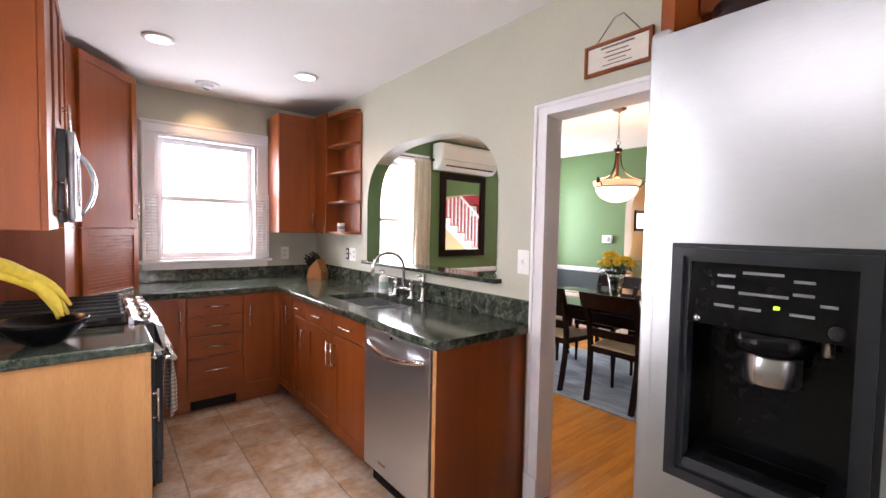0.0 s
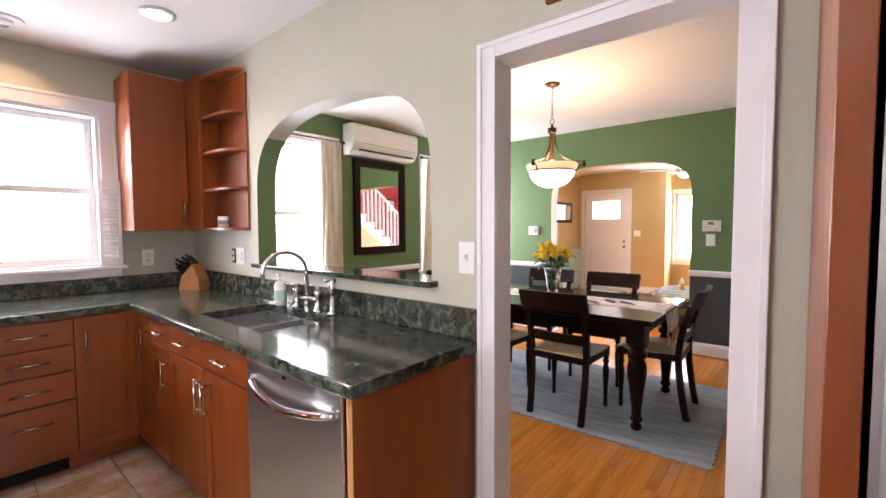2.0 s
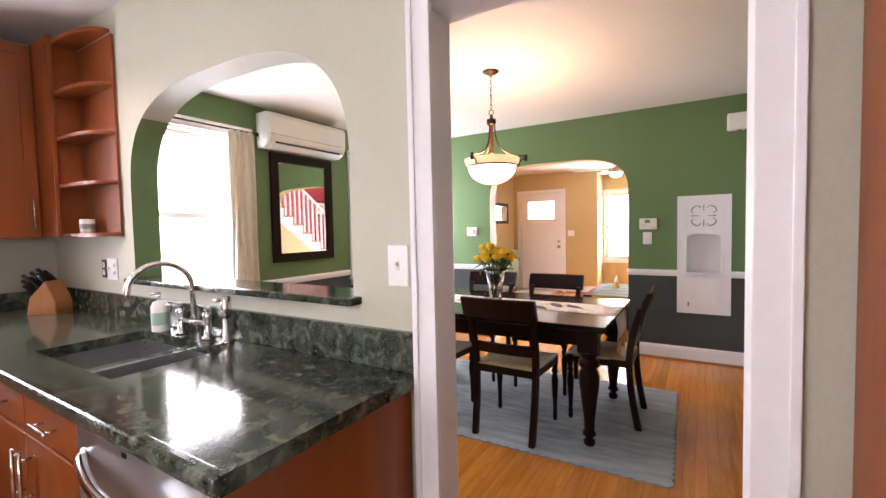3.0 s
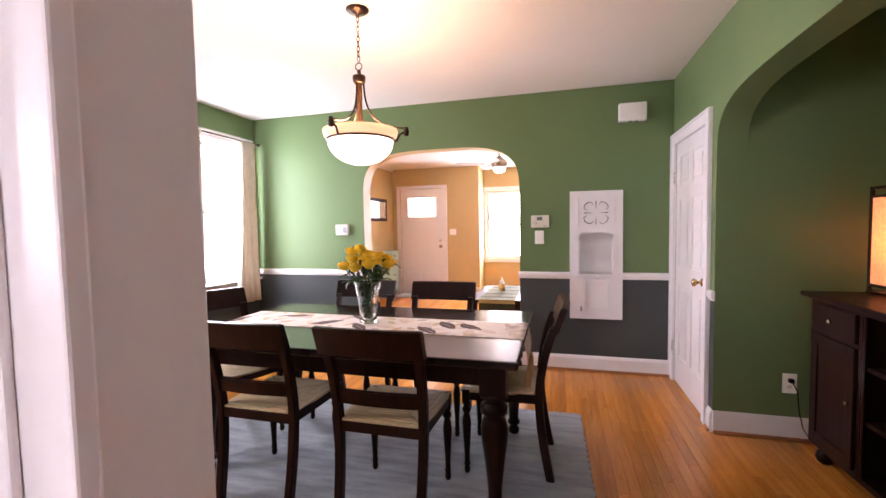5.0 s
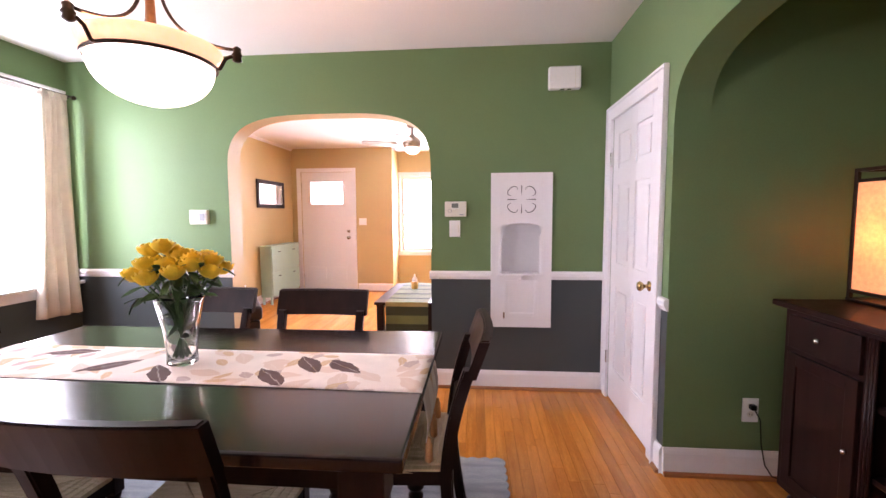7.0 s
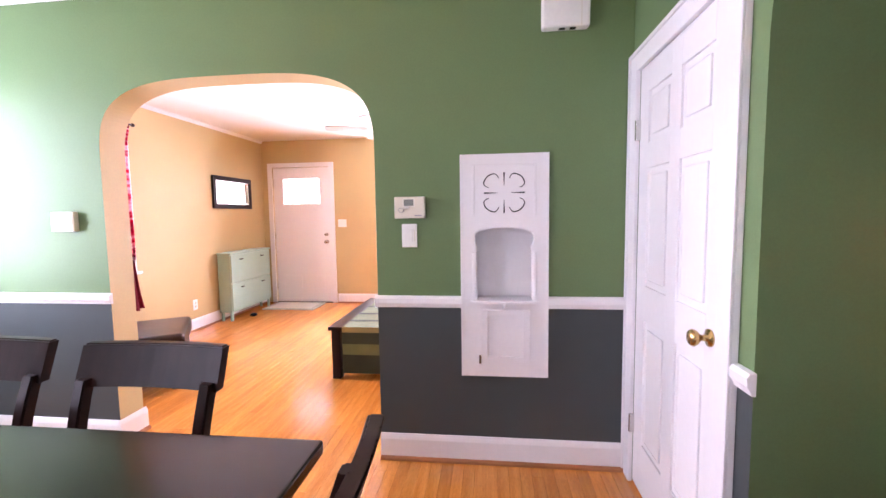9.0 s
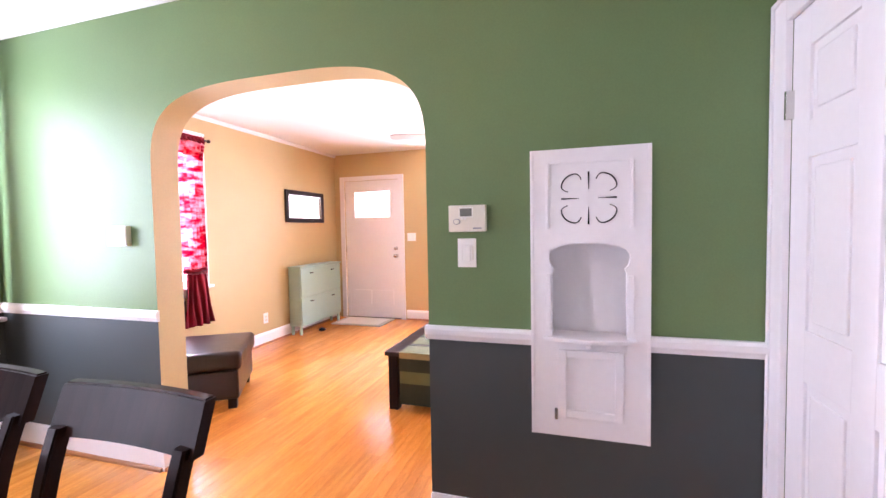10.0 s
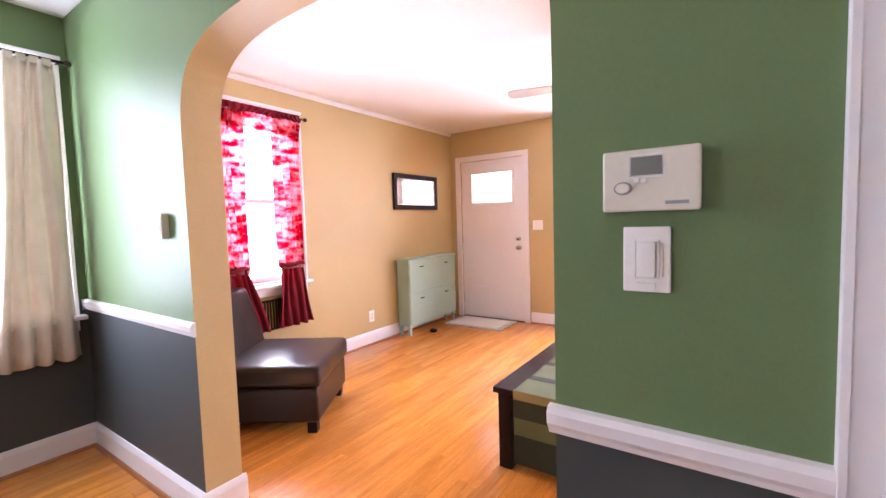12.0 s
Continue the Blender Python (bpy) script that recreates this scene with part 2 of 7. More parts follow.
M_DARK = mat("espresso_wood", (0.020, 0.0065, 0.005), 0.36, col2=(0.011, 0.0036, 0.003), scale=3, fine=40, var=0.12, bump=0.012, stretch=(6, 6, 1))
M_DARK.node_tree.nodes["Principled BSDF"].inputs["Specular IOR Level"].default_value = 0.15
M_PLANK = mat("oak_plank", (0.62, 0.235, 0.040), 0.23, col2=(0.48, 0.16, 0.022), scale=3, fine=34, var=0.14, bump=0.05, stretch=(1, 11, 11), coat=0.25, rnd=0.15)
M_PLANK_ISLAND = mat("oak_plank_far", (0.62, 0.235, 0.040), 0.23, col2=(0.48, 0.16, 0.022), scale=3, fine=34, var=0.14, bump=0.05, stretch=(1, 11, 11), coat=0.25)
# slate mottle; its warm brown also puts the cherry cabinets' reflection into the colour
M_TILE = mat("slate_look_tile", (0.56, 0.46, 0.37), 0.17, col2=(0.38, 0.215, 0.11), scale=4.5, fine=26, var=0.14, bump=0.10, rnd=0.06, coat=0.3)
M_GROUT = mat("grout", (0.20, 0.18, 0.16), 0.9, var=0.1)
M_GRANITE = granite("green_black_granite")
M_STEEL = mat("brushed_steel", (0.60, 0.615, 0.64), 0.34, 1.0, scale=1.5, fine=60, var=0.02, bump=0.0, stretch=(0.5, 0.5, 6))
M_STEELD = mat("dark_brushed_steel", (0.27, 0.27, 0.28), 0.36, 1.0, scale=1.5, fine=60, var=0.03, bump=0.0, stretch=(0.5, 0.5, 6))
M_STEELH = mat("brushed_steel_across", (0.60, 0.60, 0.61), 0.27, 1.0, scale=1.5, fine=60, var=0.02, bump=0.0, stretch=(6, 6, 0.5))
M_SINK = mat("satin_steel_bowl", (0.56, 0.565, 0.57), 0.28, 1.0, var=0.03, bump=0.0)
M_NICKEL = mat("satin_nickel", (0.66, 0.65, 0.63), 0.22, 1.0, var=0.03, bump=0.0)
M_CHROME = mat("chrome", (0.82, 0.82, 0.83), 0.08, 1.0, var=0.02, bump=0.0)
M_BRASS = mat("aged_brass", (0.62, 0.42, 0.17), 0.25, 1.0, var=0.08, bump=0.02)
M_BRONZE = mat("oil_rubbed_bronze", (0.055, 0.032, 0.022), 0.35, 0.8, var=0.15, bump=0.03)
M_COPPER = mat("coppery_bronze", (0.30, 0.15, 0.075), 0.3, 0.9, var=0.12, bump=0.02)
M_BLACK = mat("black_plastic", (0.0045, 0.0045, 0.005), 0.2, var=0.1, bump=0.02)
M_BLACK.node_tree.nodes["Principled BSDF"].inputs["Specular IOR Level"].default_value = 0.2
M_CHAR = mat("charcoal_plastic", (0.016, 0.017, 0.022), 0.35, var=0.08, bump=0.03)
M_IRON = mat("cast_iron", (0.012, 0.012, 0.012), 0.5, var=0.15, fine=200, bump=0.2)
M_WHITEP = mat("white_plastic", (0.80, 0.79, 0.76), 0.35, var=0.02, bump=0.02)
M_CREAMP = mat("cream_plastic", (0.70, 0.66, 0.56), 0.4, var=0.02, bump=0.02)
M_RUSH = mat("woven_rush", (0.70, 0.55, 0.34), 0.7, col2=(0.58, 0.42, 0.24), scale=14, fine=160, var=0.16, bump=0.6, stretch=(1, 8, 1))
M_RUG = mat("grey_blue_rug", (0.37, 0.395, 0.42), 0.95, col2=(0.22, 0.245, 0.275), scale=4, fine=150, var=0.2, bump=0.8, stretch=(5, 1, 1))
M_LEATHER = mat("brown_leather", (0.026, 0.011, 0.009), 0.30, col2=(0.016, 0.007, 0.006), scale=6, fine=180, var=0.12, bump=0.2)
M_LEATHER.node_tree.nodes["Principled BSDF"].inputs["Specular IOR Level"].default_value = 0.3
M_LINEN = sheer(mat("cream_linen", (0.70, 0.62, 0.52), 0.9, var=0.05, scale=9, fine=600, bump=0.2), 0.16)
M_REDCLOTH = cloth_print("red_print_sheer", (0.58, 0.016, 0.06), [(0.90, 0.60, 0.64)], 8, 0.42, trans=0.8, soft=0.20, stretch=(0.8, 0.8, 2.2))
M_REDBAND = sheer(mat("dark_red_cloth", (0.24, 0.006, 0.02), 0.9, var=0.08, scale=9, fine=500, bump=0.2), 0.35)
M_RUNNER = leaf_print("leaf_print_linen", (0.86, 0.77, 0.72), ((7.5, (0.70, 0.56, 0.49), 0.8, 0.075, 0.030, 1.3), (10.0, (0.62, 0.44, 0.28), 0.5, 0.045, 0.016, 5.7), (11.0, (0.52, 0.40, 0.38), 0.3, 0.038, 0.018, 3.2), (4.2, (0.085, 0.036, 0.032), 0.62, 0.105, 0.034, 9.1)))
M_MIRROR = mat("mirror_silver", (0.90, 0.91, 0.90), 0.02, 1.0, var=0.0, bump=0.0)
M_GLASS = mat("clear_glass", (0.97, 0.98, 0.97), 0.02, trans=1.0, var=0.0, bump=0.0)
M_BOWLGLASS = mat("white_lamp_glass", (1.0, 0.92, 0.80), 0.4, var=0.03, bump=0.0, emit=2.6)
M_AMBER = mat("amber_lamp_glass", (1.0, 0.66, 0.36), 0.4, var=0.08, scale=12, bump=0.0, emit=0.8)
M_BULB = mat("lit_downlight", (1.0, 0.93, 0.82), 0.5, var=0.0, bump=0.0, emit=5.0)
M_SHADE = sheer(mat("glowing_paper_shade", (1.0, 0.60, 0.30), 0.8, var=0.10, scale=5, bump=0.1, emit=0.46), 0.55)
M_MINT = mat("mint_lacquer", (0.34, 0.50, 0.42), 0.4, var=0.03, bump=0.03)
M_YELLOW = mat("yellow_petal", (0.95, 0.60, 0.025), 0.6, var=0.12, scale=30, bump=0.1)
M_BANANA = mat("banana_skin", (0.80, 0.56, 0.05), 0.5, col2=(0.62, 0.47, 0.06), scale=9, var=0.08, bump=0.05)
M_LEAF = mat("green_leaf", (0.045, 0.11, 0.025), 0.5, var=0.25, scale=20, bump=0.1)
M_TOWEL = checked("grey_check_towel", (0.66, 0.64, 0.57), (0.15, 0.14, 0.13), 0.024)
M_BLOCKWOOD = mat("beech_block", (0.36, 0.15, 0.05), 0.4, var=0.08, fine=30, stretch=(8, 8, 1), bump=0.05)
M_PAPER = mat("sign_paper", (0.66, 0.62, 0.55), 0.8, var=0.04, bump=0.05)
M_INK = mat("sign_ink", (0.18, 0.13, 0.10), 0.8, var=0.1, bump=0.0)
M_LED = mat("green_led", (0.55, 0.9, 0.05), 0.5, var=0.0, bump=0.0, emit=2.0)
M_PRINT = mat("grey_marking", (0.30, 0.31, 0.33), 0.5, var=0.05, bump=0.0)
M_STRIPE = mat("olive_runner", (0.12, 0.135, 0.055), 0.9, var=0.1, fine=300, bump=0.3)
M_GOLD = mat("old_gold_band", (0.30, 0.235, 0.095), 0.9, var=0.1, fine=300, bump=0.3)
M_STRIPE2 = mat("dark_olive_band", (0.030, 0.035, 0.018), 0.9, var=0.1, fine=300, bump=0.3)
M_HONEY = mat("amber_jar", (0.62, 0.36, 0.10), 0.25, var=0.08, bump=0.02)
M_MAT = mat("pale_woven_mat", (0.50, 0.49, 0.40), 0.95, var=0.12, scale=12, fine=300, bump=0.5)
M_FROST = mat("frosted_glass", (0.97, 0.97, 0.97), 0.55, trans=1.0, var=0.0, bump=0.0)
M_PEWTER = mat("antique_nickel", (0.42, 0.36, 0.28), 0.3, 0.9, var=0.1, bump=0.02)
M_BLADE = mat("pale_fan_blade", (0.52, 0.48, 0.43), 0.45, var=0.06, bump=0.03)
M_DAY = mat("overcast_distance", (1.0, 1.0, 1.0), 1.0, var=0.0, bump=0.0, emit=4.2)
M_GROUND = mat("garden_ground", (0.10, 0.13, 0.06), 0.95, var=0.2, bump=0.3)
M_TREAD = mat("stair_tread", (0.36, 0.13, 0.04), 0.3, var=0.1, fine=30, stretch=(9, 1, 9), bump=0.05)
M_LCD = mat("lcd_grey", (0.16, 0.17, 0.15), 0.3, var=0.03, bump=0.0)

_n, _l = M_PLANK_ISLAND.node_tree.nodes, M_PLANK_ISLAND.node_tree.links
_g, _r, _h = _n.new("ShaderNodeNewGeometry"), _n.new("ShaderNodeMapRange"), _n.new("ShaderNodeHueSaturation")
_r.inputs[3].default_value, _r.inputs[4].default_value = 0.85, 1.15
_l.new(_g.outputs["Random Per Island"], _r.inputs[0])
_l.new(_r.outputs[0], _h.inputs["Value"])
_b = _n["Principled BSDF"].inputs["Base Color"]
_l.new(_b.links[0].from_socket, _h.inputs["Color"])
_l.new(_h.outputs[0], _b)


# ---- mesh helpers ----
def box(bm, x0, x1, y0, y1, z0, z1, bevel=0.0, seg=2):
    r = bmesh.ops.create_cube(bm, size=1.0)
    vs = r["verts"]
    bmesh.ops.transform(bm, verts=vs, matrix=Matrix.Translation(((x0 + x1) / 2, (y0 + y1) / 2, (z0 + z1) / 2)) @ Matrix.Diagonal((x1 - x0, y1 - y0, z1 - z0, 1)))
    if bevel:
        es = list({e for v in vs for e in v.link_edges})
        bmesh.ops.bevel(bm, geom=es, offset=bevel, segments=seg, affect="EDGES", profile=0.6)
    return bm


def lathe(bm, profile, seg=24, at=(0, 0, 0), close=True):
    """Turned shape from (radius, height) pairs."""
    rings = []
    for r, z in profile:
        rings.append([bm.verts.new((at[0] + r * math.cos(2 * math.pi * k / seg), at[1] + r * math.sin(2 * math.pi * k / seg), at[2] + z)) for k in range(seg)])
    for a, b in zip(rings, rings[1:]):
        for k in range(seg):
            f = bm.faces.new((a[k], a[(k + 1) % seg], b[(k + 1) % seg], b[k]))
            f.smooth = True
    if close:
        bm.faces.new(rings[0][::-1])
        bm.faces.new(rings[-1])
    return bm


def ring(bm, x0, x1, z0, z1, s, y0, y1, bevel=0.002):
    """A rectangular frame of one piece in the plane of x and z, its bars s wide."""
    o = [(x0, z0), (x1, z0), (x1, z1), (x0, z1)]
    i = [(x0 + s, z0 + s), (x1 - s, z0 + s), (x1 - s, z1 - s), (x0 + s, z1 - s)]
    v = [[bm.verts.new((x, y, z)) for x, z in loop] for y in (y0, y1) for loop in (o, i)]
    fs = []
    for k in range(4):
        q = (k + 1) % 4
        fs += [bm.faces.new((v[0][k], v[0][q], v[1][q], v[1][k])), bm.faces.new((v[2][k], v[3][k], v[3][q], v[2][q])),
               bm.faces.new((v[0][k], v[2][k], v[2][q], v[0][q])), bm.faces.new((v[1][k], v[1][q], v[3][q], v[3][k]))]
    bmesh.ops.recalc_face_normals(bm, faces=fs)
    es = [e for e in {e for f in fs[0::4] for e in f.edges} if abs(e.verts[0].co.x - e.verts[1].co.x) < 1e-6 or abs(e.verts[0].co.z - e.verts[1].co.z) < 1e-6]
    bmesh.ops.bevel(bm, geom=es, offset=bevel, segments=2, affect="EDGES")
    return bm


def tube(bm, pts, r, seg=8, closed=False):
    """A round bar along points; r may be a list."""
    pts = [Vector(p) for p in pts]
    n = len(pts)
    rings = []
    side = None
    for i, p in enumerate(pts):
        if closed:
            d = (pts[(i + 1) % n] - pts[i - 1]).normalized()
        else:
            d = (pts[min(i + 1, n - 1)] - pts[max(i - 1, 0)]).normalized()
        if side is None:
            side = d.orthogonal().normalized()
        side = (side - d * side.dot(d)).normalized()
        up = d.cross(side)
        rad = r[i] if isinstance(r, (list, tuple)) else r
        rings.append([bm.verts.new(p + rad * (math.cos(2 * math.pi * k / seg) * side + math.sin(2 * math.pi * k / seg) * up)) for k in range(seg)])
    pairs = list(zip(rings, rings[1:])) + ([(rings[-1], rings[0])] if closed else [])
    for a, b in pairs:
        for k in range(seg):
            f = bm.faces.new((a[k], a[(k + 1) % seg], b[(k + 1) % seg], b[k]))
            f.smooth = True
    if not closed:
        bm.faces.new(rings[0][::-1])
        bm.faces.new(rings[-1])
    return bm


def prism(bm, outline, axis, a, b, bevel=0.0):
    """A flat outline pushed along an axis from a to b."""
    def p(u, v, w):
        return {"x": (w, u, v), "y": (u, w, v), "z": (u, v, w)}[axis]
    lo = [bm.verts.new(p(u, v, a)) for u, v in outline]
    hi = [bm.verts.new(p(u, v, b)) for u, v in outline]
    n = len(outline)
    fs = [bm.faces.new(lo[::-1]), bm.faces.new(hi)]
    for k in range(n):
        fs.append(bm.faces.new((lo[k], lo[(k + 1) % n], hi[(k + 1) % n], hi[k])))
    bmesh.ops.recalc_face_normals(bm, faces=fs)
    if bevel:
        es = {e for f in fs[:2] for e in f.edges}
        bmesh.ops.bevel(bm, geom=list(es), offset=bevel, segments=2, affect="EDGES")
    return bm


def ball(bm, at, r, seg=12, squash=(1, 1, 1)):
    res = bmesh.ops.create_uvsphere(bm, u_segments=seg, v_segments=max(6, seg // 2), radius=r)
    bmesh.ops.transform(bm, verts=res["verts"], matrix=Matrix.Translation(at) @ Matrix.Diagonal((*squash, 1)))
    for v in res["verts"]:
        for f in v.link_faces:
            f.smooth = True
    return bm


def B():
    return bmesh.new()


def thing(name, label, category, m=None, group="", kind=""):
    ob = new(name)
    ob.empty_display_size = 0.1
    ob.matrix_basis = m or Matrix()
    return tagged(ob, label, category, group, kind)


def root_pose(ob):
    while ob.parent:
        ob = ob.parent
    return ob.matrix_basis


def part(name, bm, material, parent=None, label="", world=False):
    """Links a bmesh as one mesh object under a thing or a part; world: built in room coordinates."""
    if world and parent:
        bm.transform(root_pose(parent).inverted())
    me = bpy.data.meshes.new(name)
    bm.to_mesh(me)
    bm.free()
    for k in material if isinstance(material, (list, tuple)) else [material]:
        me.materials.append(k)
    ob = new(name, me)
    ob.parent = parent
    return tagged(ob, label)


def setting(name, bm, material, label, category):
    return tagged(part(name, bm, material), label, category, kind="structure")


def paint(bm, pick):
    bm.normal_update()
    for f in bm.faces:
        f.material_index = pick(f.normal, f.calc_center_median())


def arch_z(u, half, spring, top, power):
    return spring + (top - spring) * max(0.0, 1 - abs(u / half) ** power) ** (1 / power)


def arch_head(bm, axis, a, b, c, half, spring, top, power, roof, steps=64):
    """The wall above an arched opening, from the curve up to the ceiling, between the faces a and b."""
    us = [-half * math.cos(math.pi * k / steps) for k in range(steps + 1)]

    def p(u, z, w):
        return (w, c + u, z) if axis == "x" else (c + u, w, z)
    cols = []
    for u in us:
        z = arch_z(u, half, spring, top, power)
        cols.append([bm.verts.new(p(u, z, a)), bm.verts.new(p(u, roof, a)), bm.verts.new(p(u, roof, b)), bm.verts.new(p(u, z, b))])
    fs = []
    for s, t in zip(cols, cols[1:]):
        for k in range(4):
            f = bm.faces.new((s[k], s[(k + 1) % 4], t[(k + 1) % 4], t[k]))
            fs.append(f)
    bmesh.ops.recalc_face_normals(bm, faces=fs)
    return bm


# ---- structure ----
H = 2.5
HL = 2.448                    # living room ceiling
KX, DX = 1.932, 2.057         # kitchen and dining faces of the wall between them
NX, LX = 5.645, 5.81          # dining and living faces of the niche wall
YW, YO = 4.2, 4.45            # inner and outer face of the long window wall
FX = 9.63                     # front wall
SY = 0.075                    # dining wall with the closet door

# long window wall with its four openings: (x0, x1, z0, z1)
OPENINGS = [(0.57, 1.35, 1.09, 2.13), (2.36, 3.24, 0.80, 2.19), (4.64, 5.52, 0.80, 2.19), (6.40, 7.13, 0.80, 2.19)]

def wall_with_openings(xa, xb, ops, material, name, label):
    bm = B()
    x = xa
    for x0, x1, z0, z1 in ops:
        box(bm, x, x0, YW, YO, 0, H)
        box(bm, x0, x1, YW, YO, 0, z0)
        box(bm, x0, x1, YW, YO, z1, H)
        x = x1
    box(bm, x, xb, YW, YO, 0, H)
    return setting(name, bm, material, label, "wall")


wall_with_openings(-0.5, KX + 0.08, OPENINGS[:1], M_KPAINT, "wall_kitchen_window", "sage grey painted kitchen wall around the window")
wall_with_openings(KX + 0.08, NX + 0.08, OPENINGS[1:3], M_DINING, "wall_dining_window", "green wall with slate grey lower part and two windows")
wall_with_openings(NX + 0.08, 10.6, OPENINGS[3:], M_TAN, "wall_living_window", "tan painted living room wall with one window")

# wall between kitchen and dining room: arched pass-through and doorway
bm = B()
PC, PH, PSPRING, PTOP = 2.41, 0.742, 1.52, 2.012
box(bm, KX, DX, PC + PH, YW, 0, H)
box(bm, KX, DX, PC - PH, PC + PH, 0, 1.10)
arch_head(bm, "x", KX, DX, PC, PH, PSPRING, PTOP, 2.9, H)
box(bm, KX, DX, 1.372, PC - PH, 0, H)
box(bm, KX, DX, 0.615, 1.372, 1.965, H)
box(bm, KX, DX, -1.6, 0.615, 0, H)
paint(bm, lambda n, c: 1 if n.x > 0.5 or (n.y < -0.25 and c.y > 2.6 and c.z < 1.9) else 0)
setting("wall_pass_through", bm, [M_KPAINT, M_DINING], "sage grey wall with an arched pass-through and doorway", "wall")

# wall between dining and living room: arch and niche recess
bm = B()
AC, AH, ASPRING, ATOP = 2.129, 0.781, 1.6, 2.060
box(bm, NX, LX, AC + AH, YW, 0, H)
arch_head(bm, "x", NX, LX, AC, AH, ASPRING, ATOP, 3.5, H)
box(bm, NX, LX, 0.87, AC - AH, 0, H)
box(bm, NX, LX, 0.50, 0.87, 0, 0.82)
box(bm, NX, LX, 0.50, 0.87, 1.30, H)
box(bm, NX + 0.12, LX, 0.50, 0.87, 0.82, 1.30)
box(bm, NX, LX, -1.0, 0.50, 0, H)
paint(bm, lambda n, c: 0 if n.x < -0.5 else 1)
setting("wall_niche", bm, [M_DINING, M_TAN], "green and slate wall with arched opening and white niche", "wall")

# dining wall with closet door and the arched alcove
bm = B()
CC, CH, CSPRING, CTOP = 3.52, 1.12, 1.6, 2.06
box(bm, CC + CH, 4.79, SY - 0.16, SY, 0, H)
box(bm, 4.79, 5.555, SY - 0.16, SY, 1.955, H)
box(bm, 4.79, 5.555, SY - 0.16, SY - 0.08, 0, 1.955)
box(bm, 5.555, NX, SY - 0.16, SY, 0, H)
arch_head(bm, "y", SY - 0.16, SY, CC, CH, CSPRING, CTOP, 4.5, H)
box(bm, DX, CC - CH, SY - 0.16, SY, 0, H)
paint(bm, lambda n, c: 0 if n.y > 0.5 else 1)
setting("wall_closet", bm, [M_DINING, M_GREEN], "green wall with closet door and arched alcove", "wall")
bm = B()
box(bm, CC + CH, CC + CH + 0.12, -0.87, SY - 0.16, 0, H)
box(bm, CC - CH - 0.12, CC + CH + 0.12, -0.99, -0.87, 0, H)
box(bm, CC - CH - 0.12, CC - CH, -0.87, SY - 0.16, 0, H)
# added slab under the white ceiling; its green stands in for the alcove's shade
setting("ceiling_alcove_darkening", box(B(), CC - CH - 0.1, CC + CH + 0.1, -0.87, SY - 0.16, 2.47, 2.496), M_GREEN, "added green ceiling that keeps the alcove dark", "ceiling")
setting("wall_alcove", bm, M_GREEN, "dark green painted alcove walls", "wall")

# front wall with the door, and the bay beside it
bm = B()
box(bm, FX, FX + 0.2, 4.035, YW, 0, H)
box(bm, FX, FX + 0.2, 3.145, 4.035, 2.05, H)
box(bm, FX, FX + 0.2, 2.45, 3.145, 0, H)
box(bm, FX + 0.2, 10.3, 2.45, 2.6, 0, H)
box(bm, 10.15, 10.35, 0.6, 0.75, 0, H)
box(bm, 10.15, 10.35, 0.75, 2.40, 0, 0.66)
box(bm, 10.15, 10.35, 0.75, 2.40, 2.0, H)
box(bm, 10.15, 10.35, 2.40, 2.45, 0, H)
box(bm, FX, 10.35, 0.45, 0.6, 0, H)
box(bm, FX, FX + 0.2, -1.0, 0.45, 0, H)
setting("wall_front", bm, M_TAN, "tan front wall with the entry door and bay", "wall")
bm = B()
box(bm, LX, 10.35, -1.12, -1.0, 0, H + 0.8)
setting("wall_stair", bm, M_RED, "deep red wall beside the stairs", "wall")
bm = B()
box(bm, -0.42, -0.28, -1.6, -0.90, 0, H)
box(bm, -0.42, -0.28, -0.90, 0.80, 0, 1.93)
box(bm, -0.42, -0.28, -0.90, 0.80, 2.17, H)
box(bm, -0.42, -0.28, 0.80, 1.1, 0, H)
# opening for the unseen side window that is added for its light
box(bm, -0.42, -0.28, 1.1, 1.94, 0, 0.9)
box(bm, -0.42, -0.28, 1.1, 1.94, 2.1, H)
box(bm, -0.42, -0.28, 1.94, YW, 0, H)
box(bm, -0.42, 0.1, -1.75, -1.6, 0, H)
# opening for the added back window
box(bm, 0.1, 1.1, -1.75, -1.6, 0, 0.9)
box(bm, 0.1, 1.1, -1.75, -1.6, 2.1, H)
box(bm, 1.1, KX, -1.75, -1.6, 0, H)
setting("wall_kitchen_back", bm, M_KPAINT, "sage grey kitchen walls", "wall")

bm = B()
box(bm, -0.45, 2.0, -1.75, YO, H, H + 0.12)
setting("ceiling_kitchen", bm, M_CEIL, "white painted kitchen ceiling", "ceiling")
bm = B()
box(bm, 2.0, NX + 0.08, -1.0, YO, H, H + 0.12)
setting("ceiling_dining", bm, M_CEIL, "white painted dining ceiling", "ceiling")
bm = B()
box(bm, NX + 0.08, 10.6, 0.0, YO, HL, H + 0.12)
box(bm, NX + 0.08, 10.6, -1.12, 0.0, H + 0.8, H + 0.92)
box(bm, NX + 0.08, 10.6, 0.0, 0.06, H + 0.12, H + 0.8)
setting("ceiling_living", bm, M_CEIL, "white painted living room ceiling", "ceiling")

